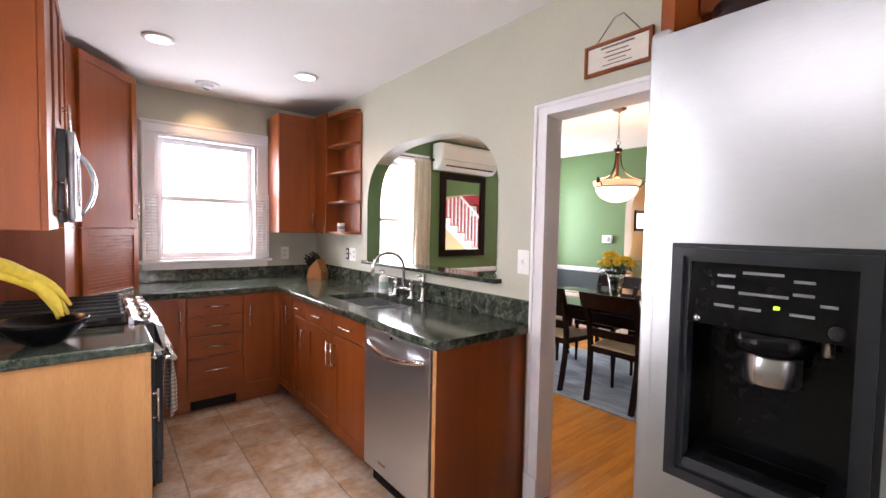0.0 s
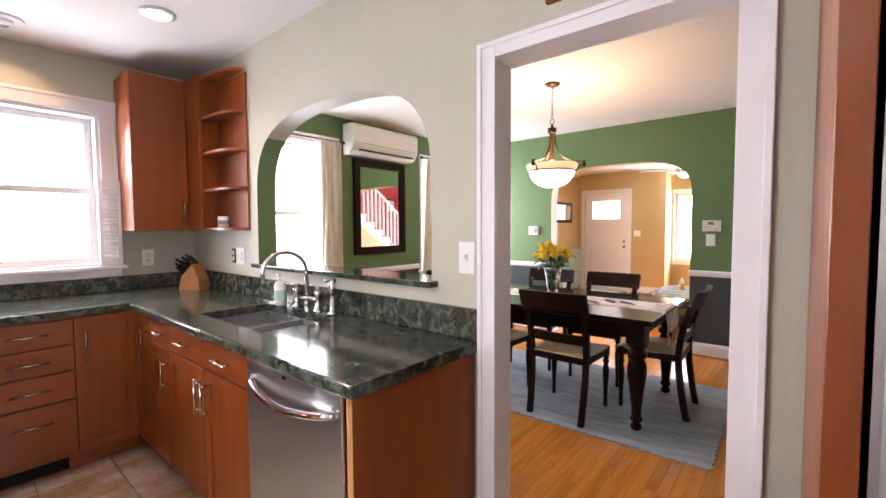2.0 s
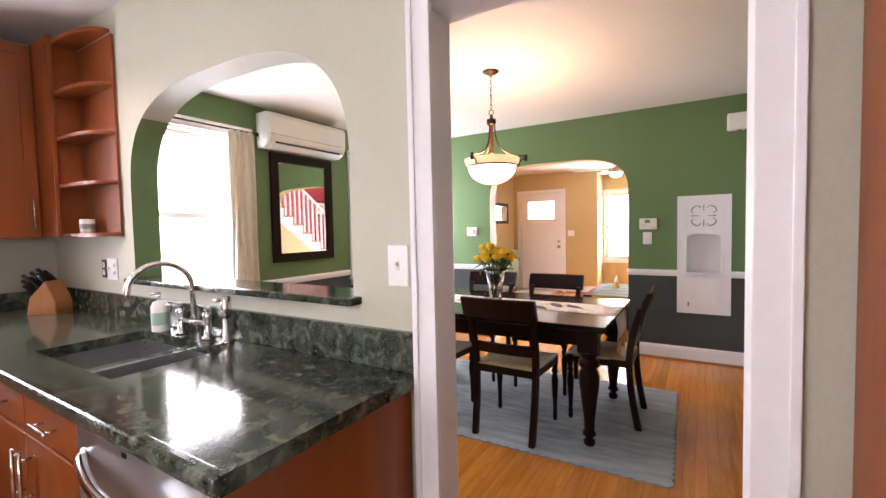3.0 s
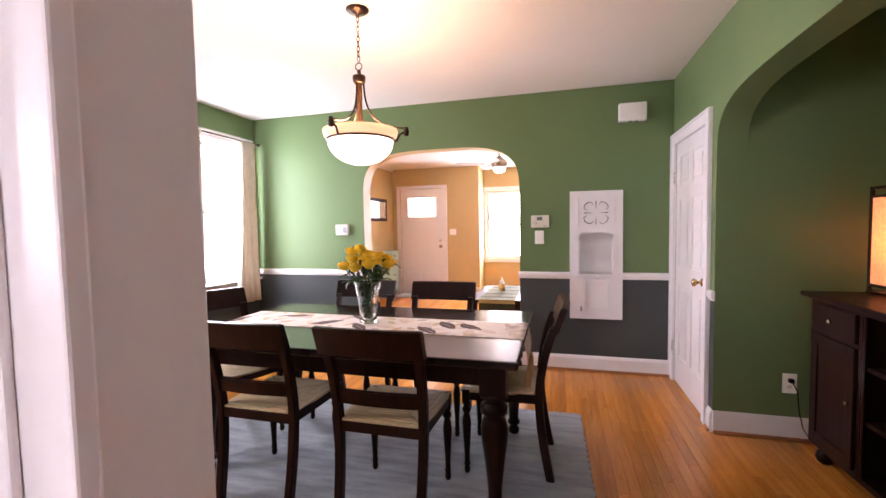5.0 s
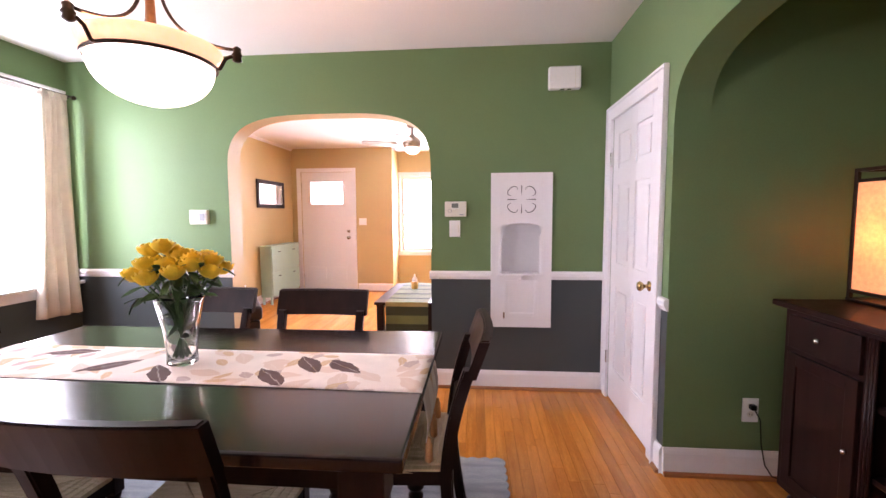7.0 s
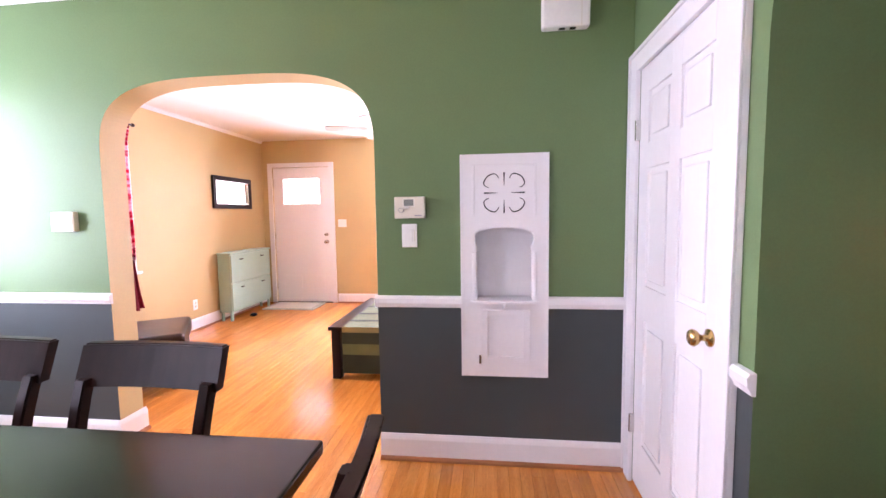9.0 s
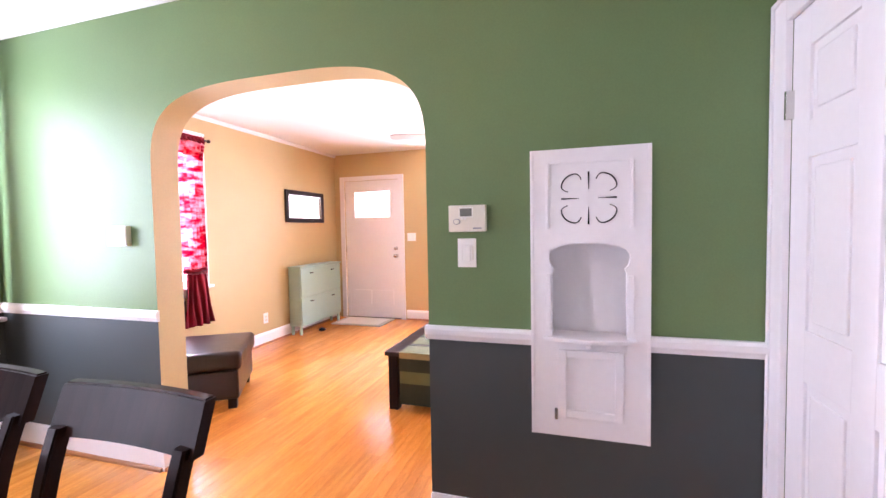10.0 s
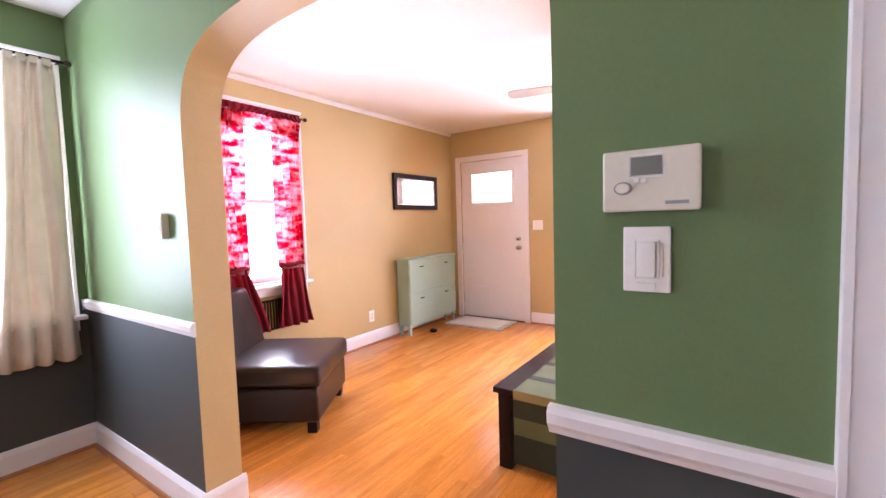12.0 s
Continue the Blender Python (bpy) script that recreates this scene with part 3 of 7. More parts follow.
bm = B()
box(bm, -40, 60, -40, 60, -0.6, -0.5)
setting("ground", bm, M_GROUND, "garden ground outside", "ground")
bm = B()
box(bm, -12, 24, 9.0, 9.1, -0.5, 9)
box(bm, 16.0, 16.1, -12, 9.0, -0.5, 9)
box(bm, -6.1, -6.0, -8, 9.0, -0.5, 9)
box(bm, -12, 24, -8.1, -8.0, -0.5, 9)
setting("backdrop", bm, M_DAY, "bright overcast distance outside the windows", "backdrop")
bm = B()
box(bm, -0.5, DX - 0.08, -1.75, YO, -0.12, -0.008)
floor_kitchen = setting("floor_kitchen", bm, M_GROUT, "kitchen floor of large slate-look tiles", "floor")
bm = B()
box(bm, DX - 0.08, 10.6, -1.12, YO, -0.12, -0.014)
floor_wood = setting("floor_wood", bm, M_PLANK, "glossy golden oak strip floor", "floor")


# ---- trim ----
def trim(name, boxes, label, category, bevel=0.006, material=None):
    bm = B()
    for b in boxes:
        box(bm, *b, bevel=bevel)
    return setting(name, bm, material or M_TRIM, label, category)


BB = 0.14


def skirting(runs, name, label):
    """Baseboard with a rounded cap and a stained shoe; runs: (axis, face, from, to, side)."""
    bm, shoe = B(), B()
    for axis, f, a, b, s in runs:
        prof = [(0, 0), (0.016, 0), (0.016, 0.112), (0.012, 0.126), (0.006, BB), (0, BB)]
        sh = [(0.016, 0), (0.032, 0), (0.030, 0.011), (0.024, 0.018), (0.016, 0.020)]
        for q, target in ((prof, bm), (sh, shoe)):
            out = [(f + s * d, z) for d, z in q]
            prism(target, out, "y" if axis == "x" else "x", a, b)
    ob = setting(name, bm, M_TRIM, label, "baseboard")
    part("shoe_moulding", shoe, M_TREAD, ob, "stained wood shoe moulding")


# axis x: the face lies at x = f and runs along y
skirting([("x", NX, SY, AC - AH, -1), ("x", NX, AC + AH, YW, -1), ("y", YW, DX, NX, -1), ("x", CC + CH, -0.87, SY + 0.0, -1), ("y", SY, CC + CH, 4.71, 1), ("x", DX, 1.43, YW, 1)], "baseboard_dining", "white painted dining baseboard")
skirting([("y", AC + AH, NX - 0.016, LX + 0.016, -1), ("y", YW, LX, FX, -1), ("x", FX, 2.45, 3.06, -1), ("x", LX, AC + AH, YW, 1), ("x", LX, 0, AC - AH, 1)], "baseboard_living", "white painted living room baseboard")


def rail(runs, name):
    bm = B()
    for axis, f, a, b, s in runs:
        prof = [(0, 0.830), (0.010, 0.830), (0.014, 0.842), (0.022, 0.854), (0.024, 0.877), (0.016, 0.889), (0, 0.891)]
        prism(bm, [(f + s * d, z) for d, z in prof], "y" if axis == "x" else "x", a, b)
    setting(name, bm, M_TRIM, "white chair rail on the green wall", "chair rail")


rail([("x", NX, SY, 0.468, -1), ("x", NX, 0.905, AC - AH + 0.012, -1), ("x", NX, AC + AH - 0.012, YW, -1), ("y", YW, DX, 2.26, -1), ("y", YW, 3.34, 4.54, -1), ("y", YW, 5.62, NX, -1), ("y", SY, CC + CH - 0.012, 4.71, 1), ("y", SY, DX, CC - CH, 1)], "trim_chair_rail")

bm = B()
prism(bm, [(YW, HL - 0.035), (YW - 0.008, HL - 0.035), (YW - 0.028, HL - 0.012), (YW - 0.03, HL), (YW, HL)], "x", LX, FX)
setting("trim_ceiling", bm, M_TRIM, "slim white cove moulding under the living room ceiling", "moulding")

# kitchen doorway casing, with the lining
trim("trim_kitchen_doorway", [
    (KX - 0.02, KX, 1.345, 1.418, 0, 2.012), (KX - 0.02, KX, 0.548, 0.625, 0, 2.012), (KX - 0.02, KX, 0.625, 1.345, 1.955, 2.012),
    (KX - 0.028, KX - 0.02, 1.40, 1.418, 0, 2.012), (KX - 0.028, KX - 0.02, 0.548, 0.566, 0, 2.012), (KX - 0.028, KX - 0.02, 0.566, 1.40, 1.994, 2.012),
    (KX - 0.001, DX, 1.362, 1.372, 0, 1.965), (KX - 0.001, DX, 0.615, 0.625, 0, 1.965), (KX - 0.001, DX, 0.625, 1.362, 1.955, 1.965),
    (DX, DX + 0.012, 1.40, 1.47, 0, 2.03), (DX, DX + 0.012, 0.54, 0.615, 0, 2.03), (DX, DX + 0.012, 0.615, 1.372, 1.965, 2.03)], "white painted doorway casing", "door casing", 0.003)
trim("trim_door_plinth", [(KX - 0.034, KX - 0.02, 1.34, 1.42, 0, 0.15)], "white plinth block of the doorway casing", "door casing", 0.004)


# ---- windows ----
def window(name, x0, x1, z0, z1, casing, label, top_cas=None):
    """A double-hung window in the long wall."""
    w = thing(name, label, "window", kind="structure")
    w.location = (x0, YW, z0)
    c = casing
    bm = B()
    for b in ((x0 - c, x0, YW - 0.022, YW, z0, z1), (x1, x1 + c, YW - 0.022, YW, z0, z1), (x0 - c, x1 + c, YW - 0.024, YW, z1, z1 + c)):
        box(bm, *b, bevel=0.004)
    for b in ((x0 - c, x0 - c + 0.02, YW - 0.032, YW - 0.022, z0, z1 + c - 0.0), (x1 + c - 0.02, x1 + c, YW - 0.032, YW - 0.022, z0, z1 + c), (x0 - c - 0.01, x1 + c + 0.01, YW - 0.034, YW - 0.024, z1 + c - 0.022, z1 + c)):
        box(bm, *b, bevel=0.003)
    part("casing", bm, M_TRIM, w, world=True)
    bm = B()
    for b in ((x0, x0 + 0.02, YW, YO - 0.02, z0, z1), (x1 - 0.02, x1, YW, YO - 0.02, z0, z1), (x0 + 0.02, x1 - 0.02, YW, YO - 0.02, z1 - 0.02, z1), (x0 + 0.02, x1 - 0.02, YW, YO - 0.02, z0, z0 + 0.02)):
        box(bm, *b, bevel=0.002)
    part("jamb", bm, M_TRIM, w, world=True)
    bm = box(B(), x0 - c - 0.03, x1 + c + 0.03, YW - 0.065, YW, z0 - 0.022, z0 + 0.004, bevel=0.008)
    part("window_sill", bm, M_TRIM, w, world=True)
    bm = box(B(), x0 - c, x1 + c, YW - 0.02, YW, z0 - 0.09, z0 - 0.022, bevel=0.004)
    part("apron", bm, M_TRIM, w, world=True)
    zm = (z0 + z1) / 2
    for k, (za, zb, y) in enumerate(((zm - 0.02, z1 - 0.02, YW + 0.10), (z0 + 0.02, zm + 0.02, YW + 0.06))):
        s = 0.042
        bm = ring(B(), x0 + 0.02, x1 - 0.02, za, zb, s, y, y + 0.035, 0.003)
        sash = part("sash", bm, M_TRIM, w, world=True)
        pane = part("pane", box(B(), x0 + 0.02 + s, x1 - 0.02 - s, y + 0.014, y + 0.018, za + 0.035, zb - 0.035), M_GLASS, sash, world=True)
        pane.visible_shadow = False
    return w


window("window_1", 0.57, 1.35, 1.09, 2.13, 0.095, "white double-hung kitchen window over the counter")
window("window_2", 2.36, 3.24, 0.80, 2.19, 0.08, "white double-hung dining window behind cream curtains")
window("window_3", 4.64, 5.52, 0.80, 2.19, 0.08, "white double-hung dining window behind cream curtains")
window("window_4", 6.40, 7.13, 0.80, 2.19, 0.08, "white living room window behind red curtains")


def side_window(name, xa, xb, y0, y1, z0, z1, label):
    """A window in a wall that runs along y; xa is the room face."""
    s = 1 if xb > xa else -1
    w = thing(name, label, "window", kind="structure")
    w.location = (xa, (y0 + y1) / 2, z0)
    lo, hi = min(xa, xa - s * 0.022), max(xa, xa - s * 0.022)
    bm = B()
    box(bm, lo, hi, y0 - 0.08, y0, z0 - 0.08, z1 + 0.08, bevel=0.004)
    box(bm, lo, hi, y1, y1 + 0.045, z0 - 0.08, z1 + 0.08, bevel=0.004)
    box(bm, lo, hi, y0, y1, z1, z1 + 0.08, bevel=0.004)
    box(bm, lo, hi, y0, y1, z0 - 0.08, z0, bevel=0.004)
    part("casing", bm, M_TRIM, w, world=True)
    m = xa + s * 0.08
    lo, hi = min(m, m + s * 0.035), max(m, m + s * 0.035)
    zm = (z0 + z1) / 2
    bm = B()
    for b in ((y0, y0 + 0.05, z0, z1), (y1 - 0.05, y1, z0, z1), (y0 + 0.05, y1 - 0.05, z0, z0 + 0.05), (y0 + 0.05, y1 - 0.05, z1 - 0.05, z1), (y0 + 0.05, y1 - 0.05, zm - 0.02, zm + 0.02)):
        box(bm, lo, hi, *b, bevel=0.003)
    sash = part("sash", bm, M_TRIM, w, world=True)
    pane = part("pane", box(B(), m + s * 0.012, m + s * 0.016, y0 + 0.05, y1 - 0.05, z0 + 0.05, zm - 0.02), M_GLASS, sash, world=True)
    pane.visible_shadow = False
    pane = part("pane", box(B(), m + s * 0.012, m + s * 0.016, y0 + 0.05, y1 - 0.05, zm + 0.02, z1 - 0.05), M_GLASS, sash, world=True)
    pane.visible_shadow = False


side_window("window_5", 10.15, 10.35, 0.75, 2.40, 0.66, 2.0, "white bay window of the living room")
side_window("window_6", -0.28, -0.42, -0.90, 0.80, 1.93, 2.17, "white high kitchen window facing the refrigerator")
# unseen window, added so that light reaches the counters from the left
side_window("added_window_8", -0.28, -0.42, 1.1, 1.94, 0.9, 2.1, "unseen white side window added to light the kitchen counters")
# unseen window in the back wall, added as a source of fill light
bk = thing("window_7", "unseen white kitchen window added for light from behind", "window", pose(0.6, -1.6, 0.9), kind="structure")
part("casing", ring(B(), 0.02, 1.18, 0.82, 2.18, 0.08, -1.6, -1.58, 0.003), M_TRIM, bk, world=True)
part("sash", ring(B(), 0.1, 1.1, 0.9, 2.1, 0.05, -1.70, -1.665, 0.003), M_TRIM, bk, world=True)
part("pane", box(B(), 0.15, 1.05, -1.685, -1.681, 0.95, 2.05), M_GLASS, bk, world=True).visible_shadow = False


# ---- kitchen cabinets ----
def bar_handle(parent, at, length, vertical=False):
    """Slim bar pull on two posts; local frame, the front faces -y."""
    x, y, z = at
    h = length / 2
    bm = B()
    if vertical:
        tube(bm, [(x, y - 0.028, z - h), (x, y - 0.028, z + h)], 0.0055, 8)
        for q in (-h * 0.75, h * 0.75):
            tube(bm, [(x, y, z + q), (x, y - 0.028, z + q)], 0.004, 6)
    else:
        tube(bm, [(x - h, y - 0.028, z), (x + h, y - 0.028, z)], 0.0055, 8)
        for q in (-h * 0.75, h * 0.75):
            tube(bm, [(x + q, y, z), (x + q, y - 0.028, z)], 0.004, 6)
    part("handle", bm, M_NICKEL, parent, "satin nickel bar handle")


def shaker(parent, x0, x1, z0, z1, y, name="door", handle=None, slab=False):
    """A framed cabinet door or plain drawer front on the plane y."""
    g = 0.0025
    x0, x1, z0, z1 = x0 + g, x1 - g, z0 + g, z1 - g
    bm = B()
    t = 0.02
    if slab:
        box(bm, x0, x1, y - t, y, z0, z1, bevel=0.003)
    else:
        s = min(0.055, (x1 - x0) * 0.3)
        ring(bm, x0, x1, z0, z1, s, y - t, y)
    ob = part(name, bm, M_CHERRYH if slab else M_CHERRY, parent)
    if not slab:
        part("panel", box(B(), x0 + s - 0.004, x1 - s + 0.004, y - 0.011, y - 0.003, z0 + s - 0.004, z1 - s + 0.004), M_CHERRY, ob)
    if handle:
        bar_handle(ob, (handle[0], y - t, handle[1]), handle[2], handle[3])
    return ob


def cabinet(label, m, width, depth, z0, z1, name="base_cabinet", toe=True, group="kitchen base cabinets", body_material=None):
    """A cabinet body; local x along the front from 0 to width, the front at y = 0, the back at y = depth."""
    c = thing(name, label, "cabinet", m, group)
    bm = B()
    lo = 0.10 if toe else z0
    box(bm, 0, width, 0, depth, lo, z1, bevel=0.0015)
    if toe:
        box(bm, 0, width, 0.065, depth, 0, lo)
    part("body", bm, body_material or M_CHERRY, c)
    return c


BF = 3.53      # front plane of the window-wall cabinets (doors stand proud)
SX = 1.36      # front plane of the sink-run cabinets
TOPZ = 0.874
# window wall: filler door, drawer bank, corner door
c = cabinet("cherry base cabinet with one narrow door", pose(0.40, BF, 0), 0.29, 0.66, 0, TOPZ)
shaker(c, 0.0, 0.29, 0.11, 0.865, 0, handle=(0.25, 0.70, 0.16, True))
c = cabinet("cherry base cabinet with four drawers", pose(0.69, BF, 0), 0.375, 0.66, 0, TOPZ)
for za, zb in ((0.725, 0.865), (0.583, 0.720), (0.425, 0.578), (0.13, 0.420)):
    shaker(c, 0.0, 0.375, za, zb, 0, "drawer", handle=(0.19, (za + zb) / 2 + (0.05 if zb < 0.43 else 0.0), 0.16, False), slab=True)
part("toe_grille", box(B(), 0.03, 0.34, 0.058, 0.064, 0.012, 0.095), M_BLACK, c, "black toe-kick heater grille")
c = cabinet("cherry corner base cabinet with one door", pose(1.065, BF, 0), 0.295, 0.66, 0, TOPZ)
shaker(c, 0.0, 0.285, 0.11, 0.865, 0, handle=(0.045, 0.70, 0.16, True))
# sink run, local x runs towards -y
c = cabinet("cherry base cabinet with a narrow door beside the corner", pose(SX, 3.52, 0, 0, 0, -90), 0.34, 0.57, 0, TOPZ)
shaker(c, 0.28, 0.34, 0.11, 0.865, 0)
shaker(c, 0.0, 0.28, 0.11, 0.865, 0, handle=(0.24, 0.72, 0.14, True))
c = cabinet("cherry narrow cabinet with drawer and door", pose(SX, 3.18, 0, 0, 0, -90), 0.25, 0.57, 0, TOPZ)
shaker(c, 0.0, 0.25, 0.735, 0.865, 0, "drawer", slab=True, handle=(0.125, 0.80, 0.10, False))
shaker(c, 0.0, 0.25, 0.11, 0.730, 0, handle=(0.21, 0.60, 0.14, True))
c = cabinet("cherry sink cabinet with two false drawers and two doors", pose(SX, 2.93, 0, 0, 0, -90), 0.86, 0.57, 0, 0.69)
part("front_rail", box(B(), 0, 0.86, 0.0, 0.03, 0.6905, TOPZ), M_CHERRY, c)
for k in (0, 1):
    shaker(c, 0.43 * k, 0.43 * k + 0.43, 0.735, 0.865, 0, "drawer", slab=True, handle=(0.43 * k + 0.215, 0.80, 0.13, False))
shaker(c, 0.0, 0.43, 0.11, 0.730, 0, handle=(0.395, 0.60, 0.16, True))
shaker(c, 0.43, 0.86, 0.11, 0.730, 0, handle=(0.465, 0.60, 0.16, True))
c = thing("cabinet_end_panel", "reddish brown cherry end panel beside the dishwasher", "panel", pose(SX, 1.47, 0))
part("panel", box(B(), -0.02, KX - SX - 0.004, -0.025, 0.0, 0.0, TOPZ, bevel=0.003), M_CHERRY, c)
part("stile", box(B(), -0.024, -0.021, -0.025, 0.0, 0.0, TOPZ, bevel=0.001), M_MAPLE, c, "lighter front edge strip")

# dishwasher
d = thing("dishwasher", "stainless steel dishwasher with a curved bar handle", "dishwasher", pose(SX, 2.07, 0, 0, 0, -90))
part("body", box(B(), 0.004, 0.59, 0.0, 0.56, 0.10, 0.868), M_CHAR, d)
part("door", box(B(), 0.006, 0.588, -0.03, -0.002, 0.115, 0.866, bevel=0.006), M_STEEL, d)
part("kick_plate", box(B(), 0.006, 0.588, 0.03, 0.05, 0.0, 0.10), M_BLACK, d, "black kick plate")
bm = B()
pts = [(0.05 + 0.50 * t, -0.03 - 0.045 * math.sin(math.pi * t) ** 0.6, 0.80 - 0.028 * math.sin(math.pi * t)) for t in [k / 16 for k in range(17)]]
tube(bm, pts, 0.013, 10)
part("handle", bm, M_CHROME, d, "curved polished bar handle")
part("badge", box(B(), 0.16, 0.23, -0.033, -0.0305, 0.17, 0.185), M_NICKEL, d, "small plain badge")
part("vent", box(B(), 0.265, 0.285, -0.033, -0.0305, 0.845, 0.856), M_BLACK, d)

# countertop in an L, with the sink cut-out
CT0, CT1 = 0.874, 0.914
SXA, SXB, SYA, SYB = 1.455, 1.82, 2.19, 2.83
top = thing("countertop", "polished dark green granite countertop in an L", "countertop", pose(1.31, 1.42, 0.874))
bm = B()
box(bm, 1.312, 1.352, 1.42, 3.489, CT0, CT1, bevel=0.014, seg=4)
box(bm, 1.328, SXA, 1.4205, 3.489, CT0 + 0.0004, CT1 - 0.0002)
box(bm, SXB, KX - 0.002, 1.42, 3.49, CT0, CT1)
box(bm, SXA, SXB, 1.42, SYA, CT0, CT1)
box(bm, SXA, SXB, SYB, 3.49, CT0, CT1)
part("sink_run_slab", bm, M_GRANITE, top, world=True)
bm = B()
box(bm, 0.38, KX - 0.002, 3.49, YW - 0.002, CT0, CT1, bevel=0.004)
part("window_run_slab", bm, M_GRANITE, top, world=True)
bm = B()
box(bm, -0.27, KX - 0.024, YW - 0.024, YW - 0.002, CT1 + 0.001, 1.015, bevel=0.003)
part("backsplash", bm, M_GRANITE, top, world=True)
bm = B()
box(bm, KX - 0.024, KX - 0.002, 1.42, YW - 0.024, CT1 + 0.001, 1.035, bevel=0.003)
part("backsplash", bm, M_GRANITE, top, world=True)
sill = thing("pass_through_ledge", "polished granite ledge in the arched opening", "ledge", pose(KX, PC, 1.10))
part("slab", box(B(), KX - 0.055, DX + 0.03, PC - PH - 0.035, PC + PH + 0.0, 1.101, 1.126, bevel=0.008, seg=3), M_GRANITE, sill, world=True)

# sink
s = thing("double_sink", "stainless steel undermount double sink", "sink", pose(1.63, 2.5, 0.87))
for ya, yb in ((SYA - 0.005, 2.47), (2.52, SYB + 0.005)):
    bm = B()
    xa, xb, t = SXA - 0.005, SXB + 0.005, 0.004
    z0 = 0.70
    for b in ((xa, xb, ya, yb, z0, z0 + t), (xa, xa + t, ya, yb, z0, CT0), (xb - t, xb, ya, yb, z0, CT0), (xa, xb, ya, ya + t, z0, CT0), (xa, xb, yb - t, yb, z0, CT0)):
        box(bm, *b)
    bowl = part("bowl", bm, M_SINK, s, world=True)
    part("drain", lathe(B(), [(0.045, 0), (0.045, 0.004), (0.03, 0.005), (0.028, 0.002)], 16, ((xa + xb) / 2, (ya + yb) / 2, z0 + t)), M_CHROME, bowl, world=True)
part("divider", box(B(), SXA, SXB, 2.47, 2.52, 0.85, 0.868, bevel=0.004), M_SINK, s, world=True)

# bridge faucet with side spray
f = thing("bridge_faucet", "satin nickel bridge faucet with high arched spout", "faucet", pose(1.865, 2.50, CT1))
for dy in (-0.10, 0.10):
    bm = lathe(B(), [(0.026, 0), (0.026, 0.008), (0.014, 0.014), (0.014, 0.075), (0.018, 0.085), (0.018, 0.105), (0.010, 0.112)], 14, (0, dy, 0))
    post = part("valve_post", bm, M_NICKEL, f)
    part("lever", tube(tube(B(), [(0, dy, 0.108), (0, dy, 0.125)], 0.008), [(0.0, dy, 0.122), (-0.035, dy + (0.045 if dy > 0 else -0.045), 0.128)], [0.0075, 0.005]), M_NICKEL, post)
part("bridge", tube(B(), [(0, -0.10, 0.062), (0, 0.10, 0.062)], 0.011, 10), M_NICKEL, f)
arc = [(0, 0, 0.062), (0, 0, 0.20)] + [(-0.105 + 0.105 * math.cos(a), 0.03 * (1 - math.cos(a)), 0.205 + 0.105 * math.sin(a)) for a in [math.pi * k / 12 for k in range(13)]] + [(-0.212, 0.06, 0.155)]
part("spout", tube(B(), arc, 0.0115, 12), M_NICKEL, f)
sp = thing("side_spray", "satin nickel side spray on the counter", "sprayer", pose(1.865, 2.27, CT1))
part("base", lathe(B(), [(0.024, 0), (0.024, 0.01), (0.014, 0.016), (0.013, 0.10)], 14), M_NICKEL, sp)
part("spray_head", lathe(B(), [(0.015, 0.10), (0.019, 0.13), (0.019, 0.175), (0.012, 0.182)], 14), M_NICKEL, sp)
part("trigger", box(B(), -0.045, -0.012, -0.007, 0.007, 0.165, 0.176, bevel=0.003), M_NICKEL, sp)
so = thing("soap_bottle", "white hand soap pump bottle beside the sink", "soap dispenser", pose(1.85, 2.745, CT1))
part("bottle", lathe(B(), [(0.031, 0), (0.034, 0.004), (0.034, 0.11), (0.026, 0.128), (0.012, 0.135)], 18), M_WHITEP, so)
part("pump", tube(tube(B(), [(0, 0, 0.135), (0, 0, 0.17)], 0.006), [(0, 0, 0.168), (-0.035, 0, 0.166)], 0.005), M_NICKEL, so)
part("label_band", lathe(B(), [(0.0345, 0.03), (0.0345, 0.085)], 18, close=False), M_MINT, so, "pale printed label")

# knife block
k = thing("knife_block", "orange-brown wooden knife block full of black-handled knives", "knife block", pose(1.775, 3.81, CT1, 0, 0, -148))
bm = prism(B(), [(-0.075, 0), (0.085, 0), (0.085, 0.07), (0.035, 0.185), (-0.055, 0.095)], "x", -0.055, 0.055, bevel=0.003)
part("block", bm, M_BLOCKWOOD, k)
for i in range(4):
    for j in range(3):
        u, t = -0.039 + 0.026 * i, 0.17 + 0.33 * j
        y0, z0 = -0.055 + 0.09 * t, 0.095 + 0.09 * t
        d = 0.075 + 0.02 * ((i + 2 * j) % 3)
        bm = tube(B(), [(u, y0 + 0.004, z0 - 0.004), (u, y0 - 0.012, z0 + 0.012), (u, y0 - 0.5 * d, z0 + 0.5 * d), (u, y0 - 0.74 * d, z0 + 0.66 * d)], [0.006, 0.010, 0.0085, 0.010], 7)
        part("knife_handle", bm, M_BLACK, k)

# upper cabinets by the window and the open corner shelves
c = cabinet("cherry wall cabinet with one shaker door", pose(1.445, 3.88, 0), 0.335, 0.316, 1.335, 2.385, "wall_cabinet", False, "kitchen wall cabinets")
shaker(c, 0.0, 0.335, 1.335, 2.385, 0, handle=(0.30, 1.46, 0.16, True))
o = thing("corner_shelf_unit", "open cherry corner shelf unit with rounded shelves", "shelf", pose(1.93, 3.6, 1.34))
part("side_panel", box(B(), 1.782, 1.802, 3.64, YW - 0.002, 1.335, 2.40, bevel=0.002), M_CHERRY, o, world=True)
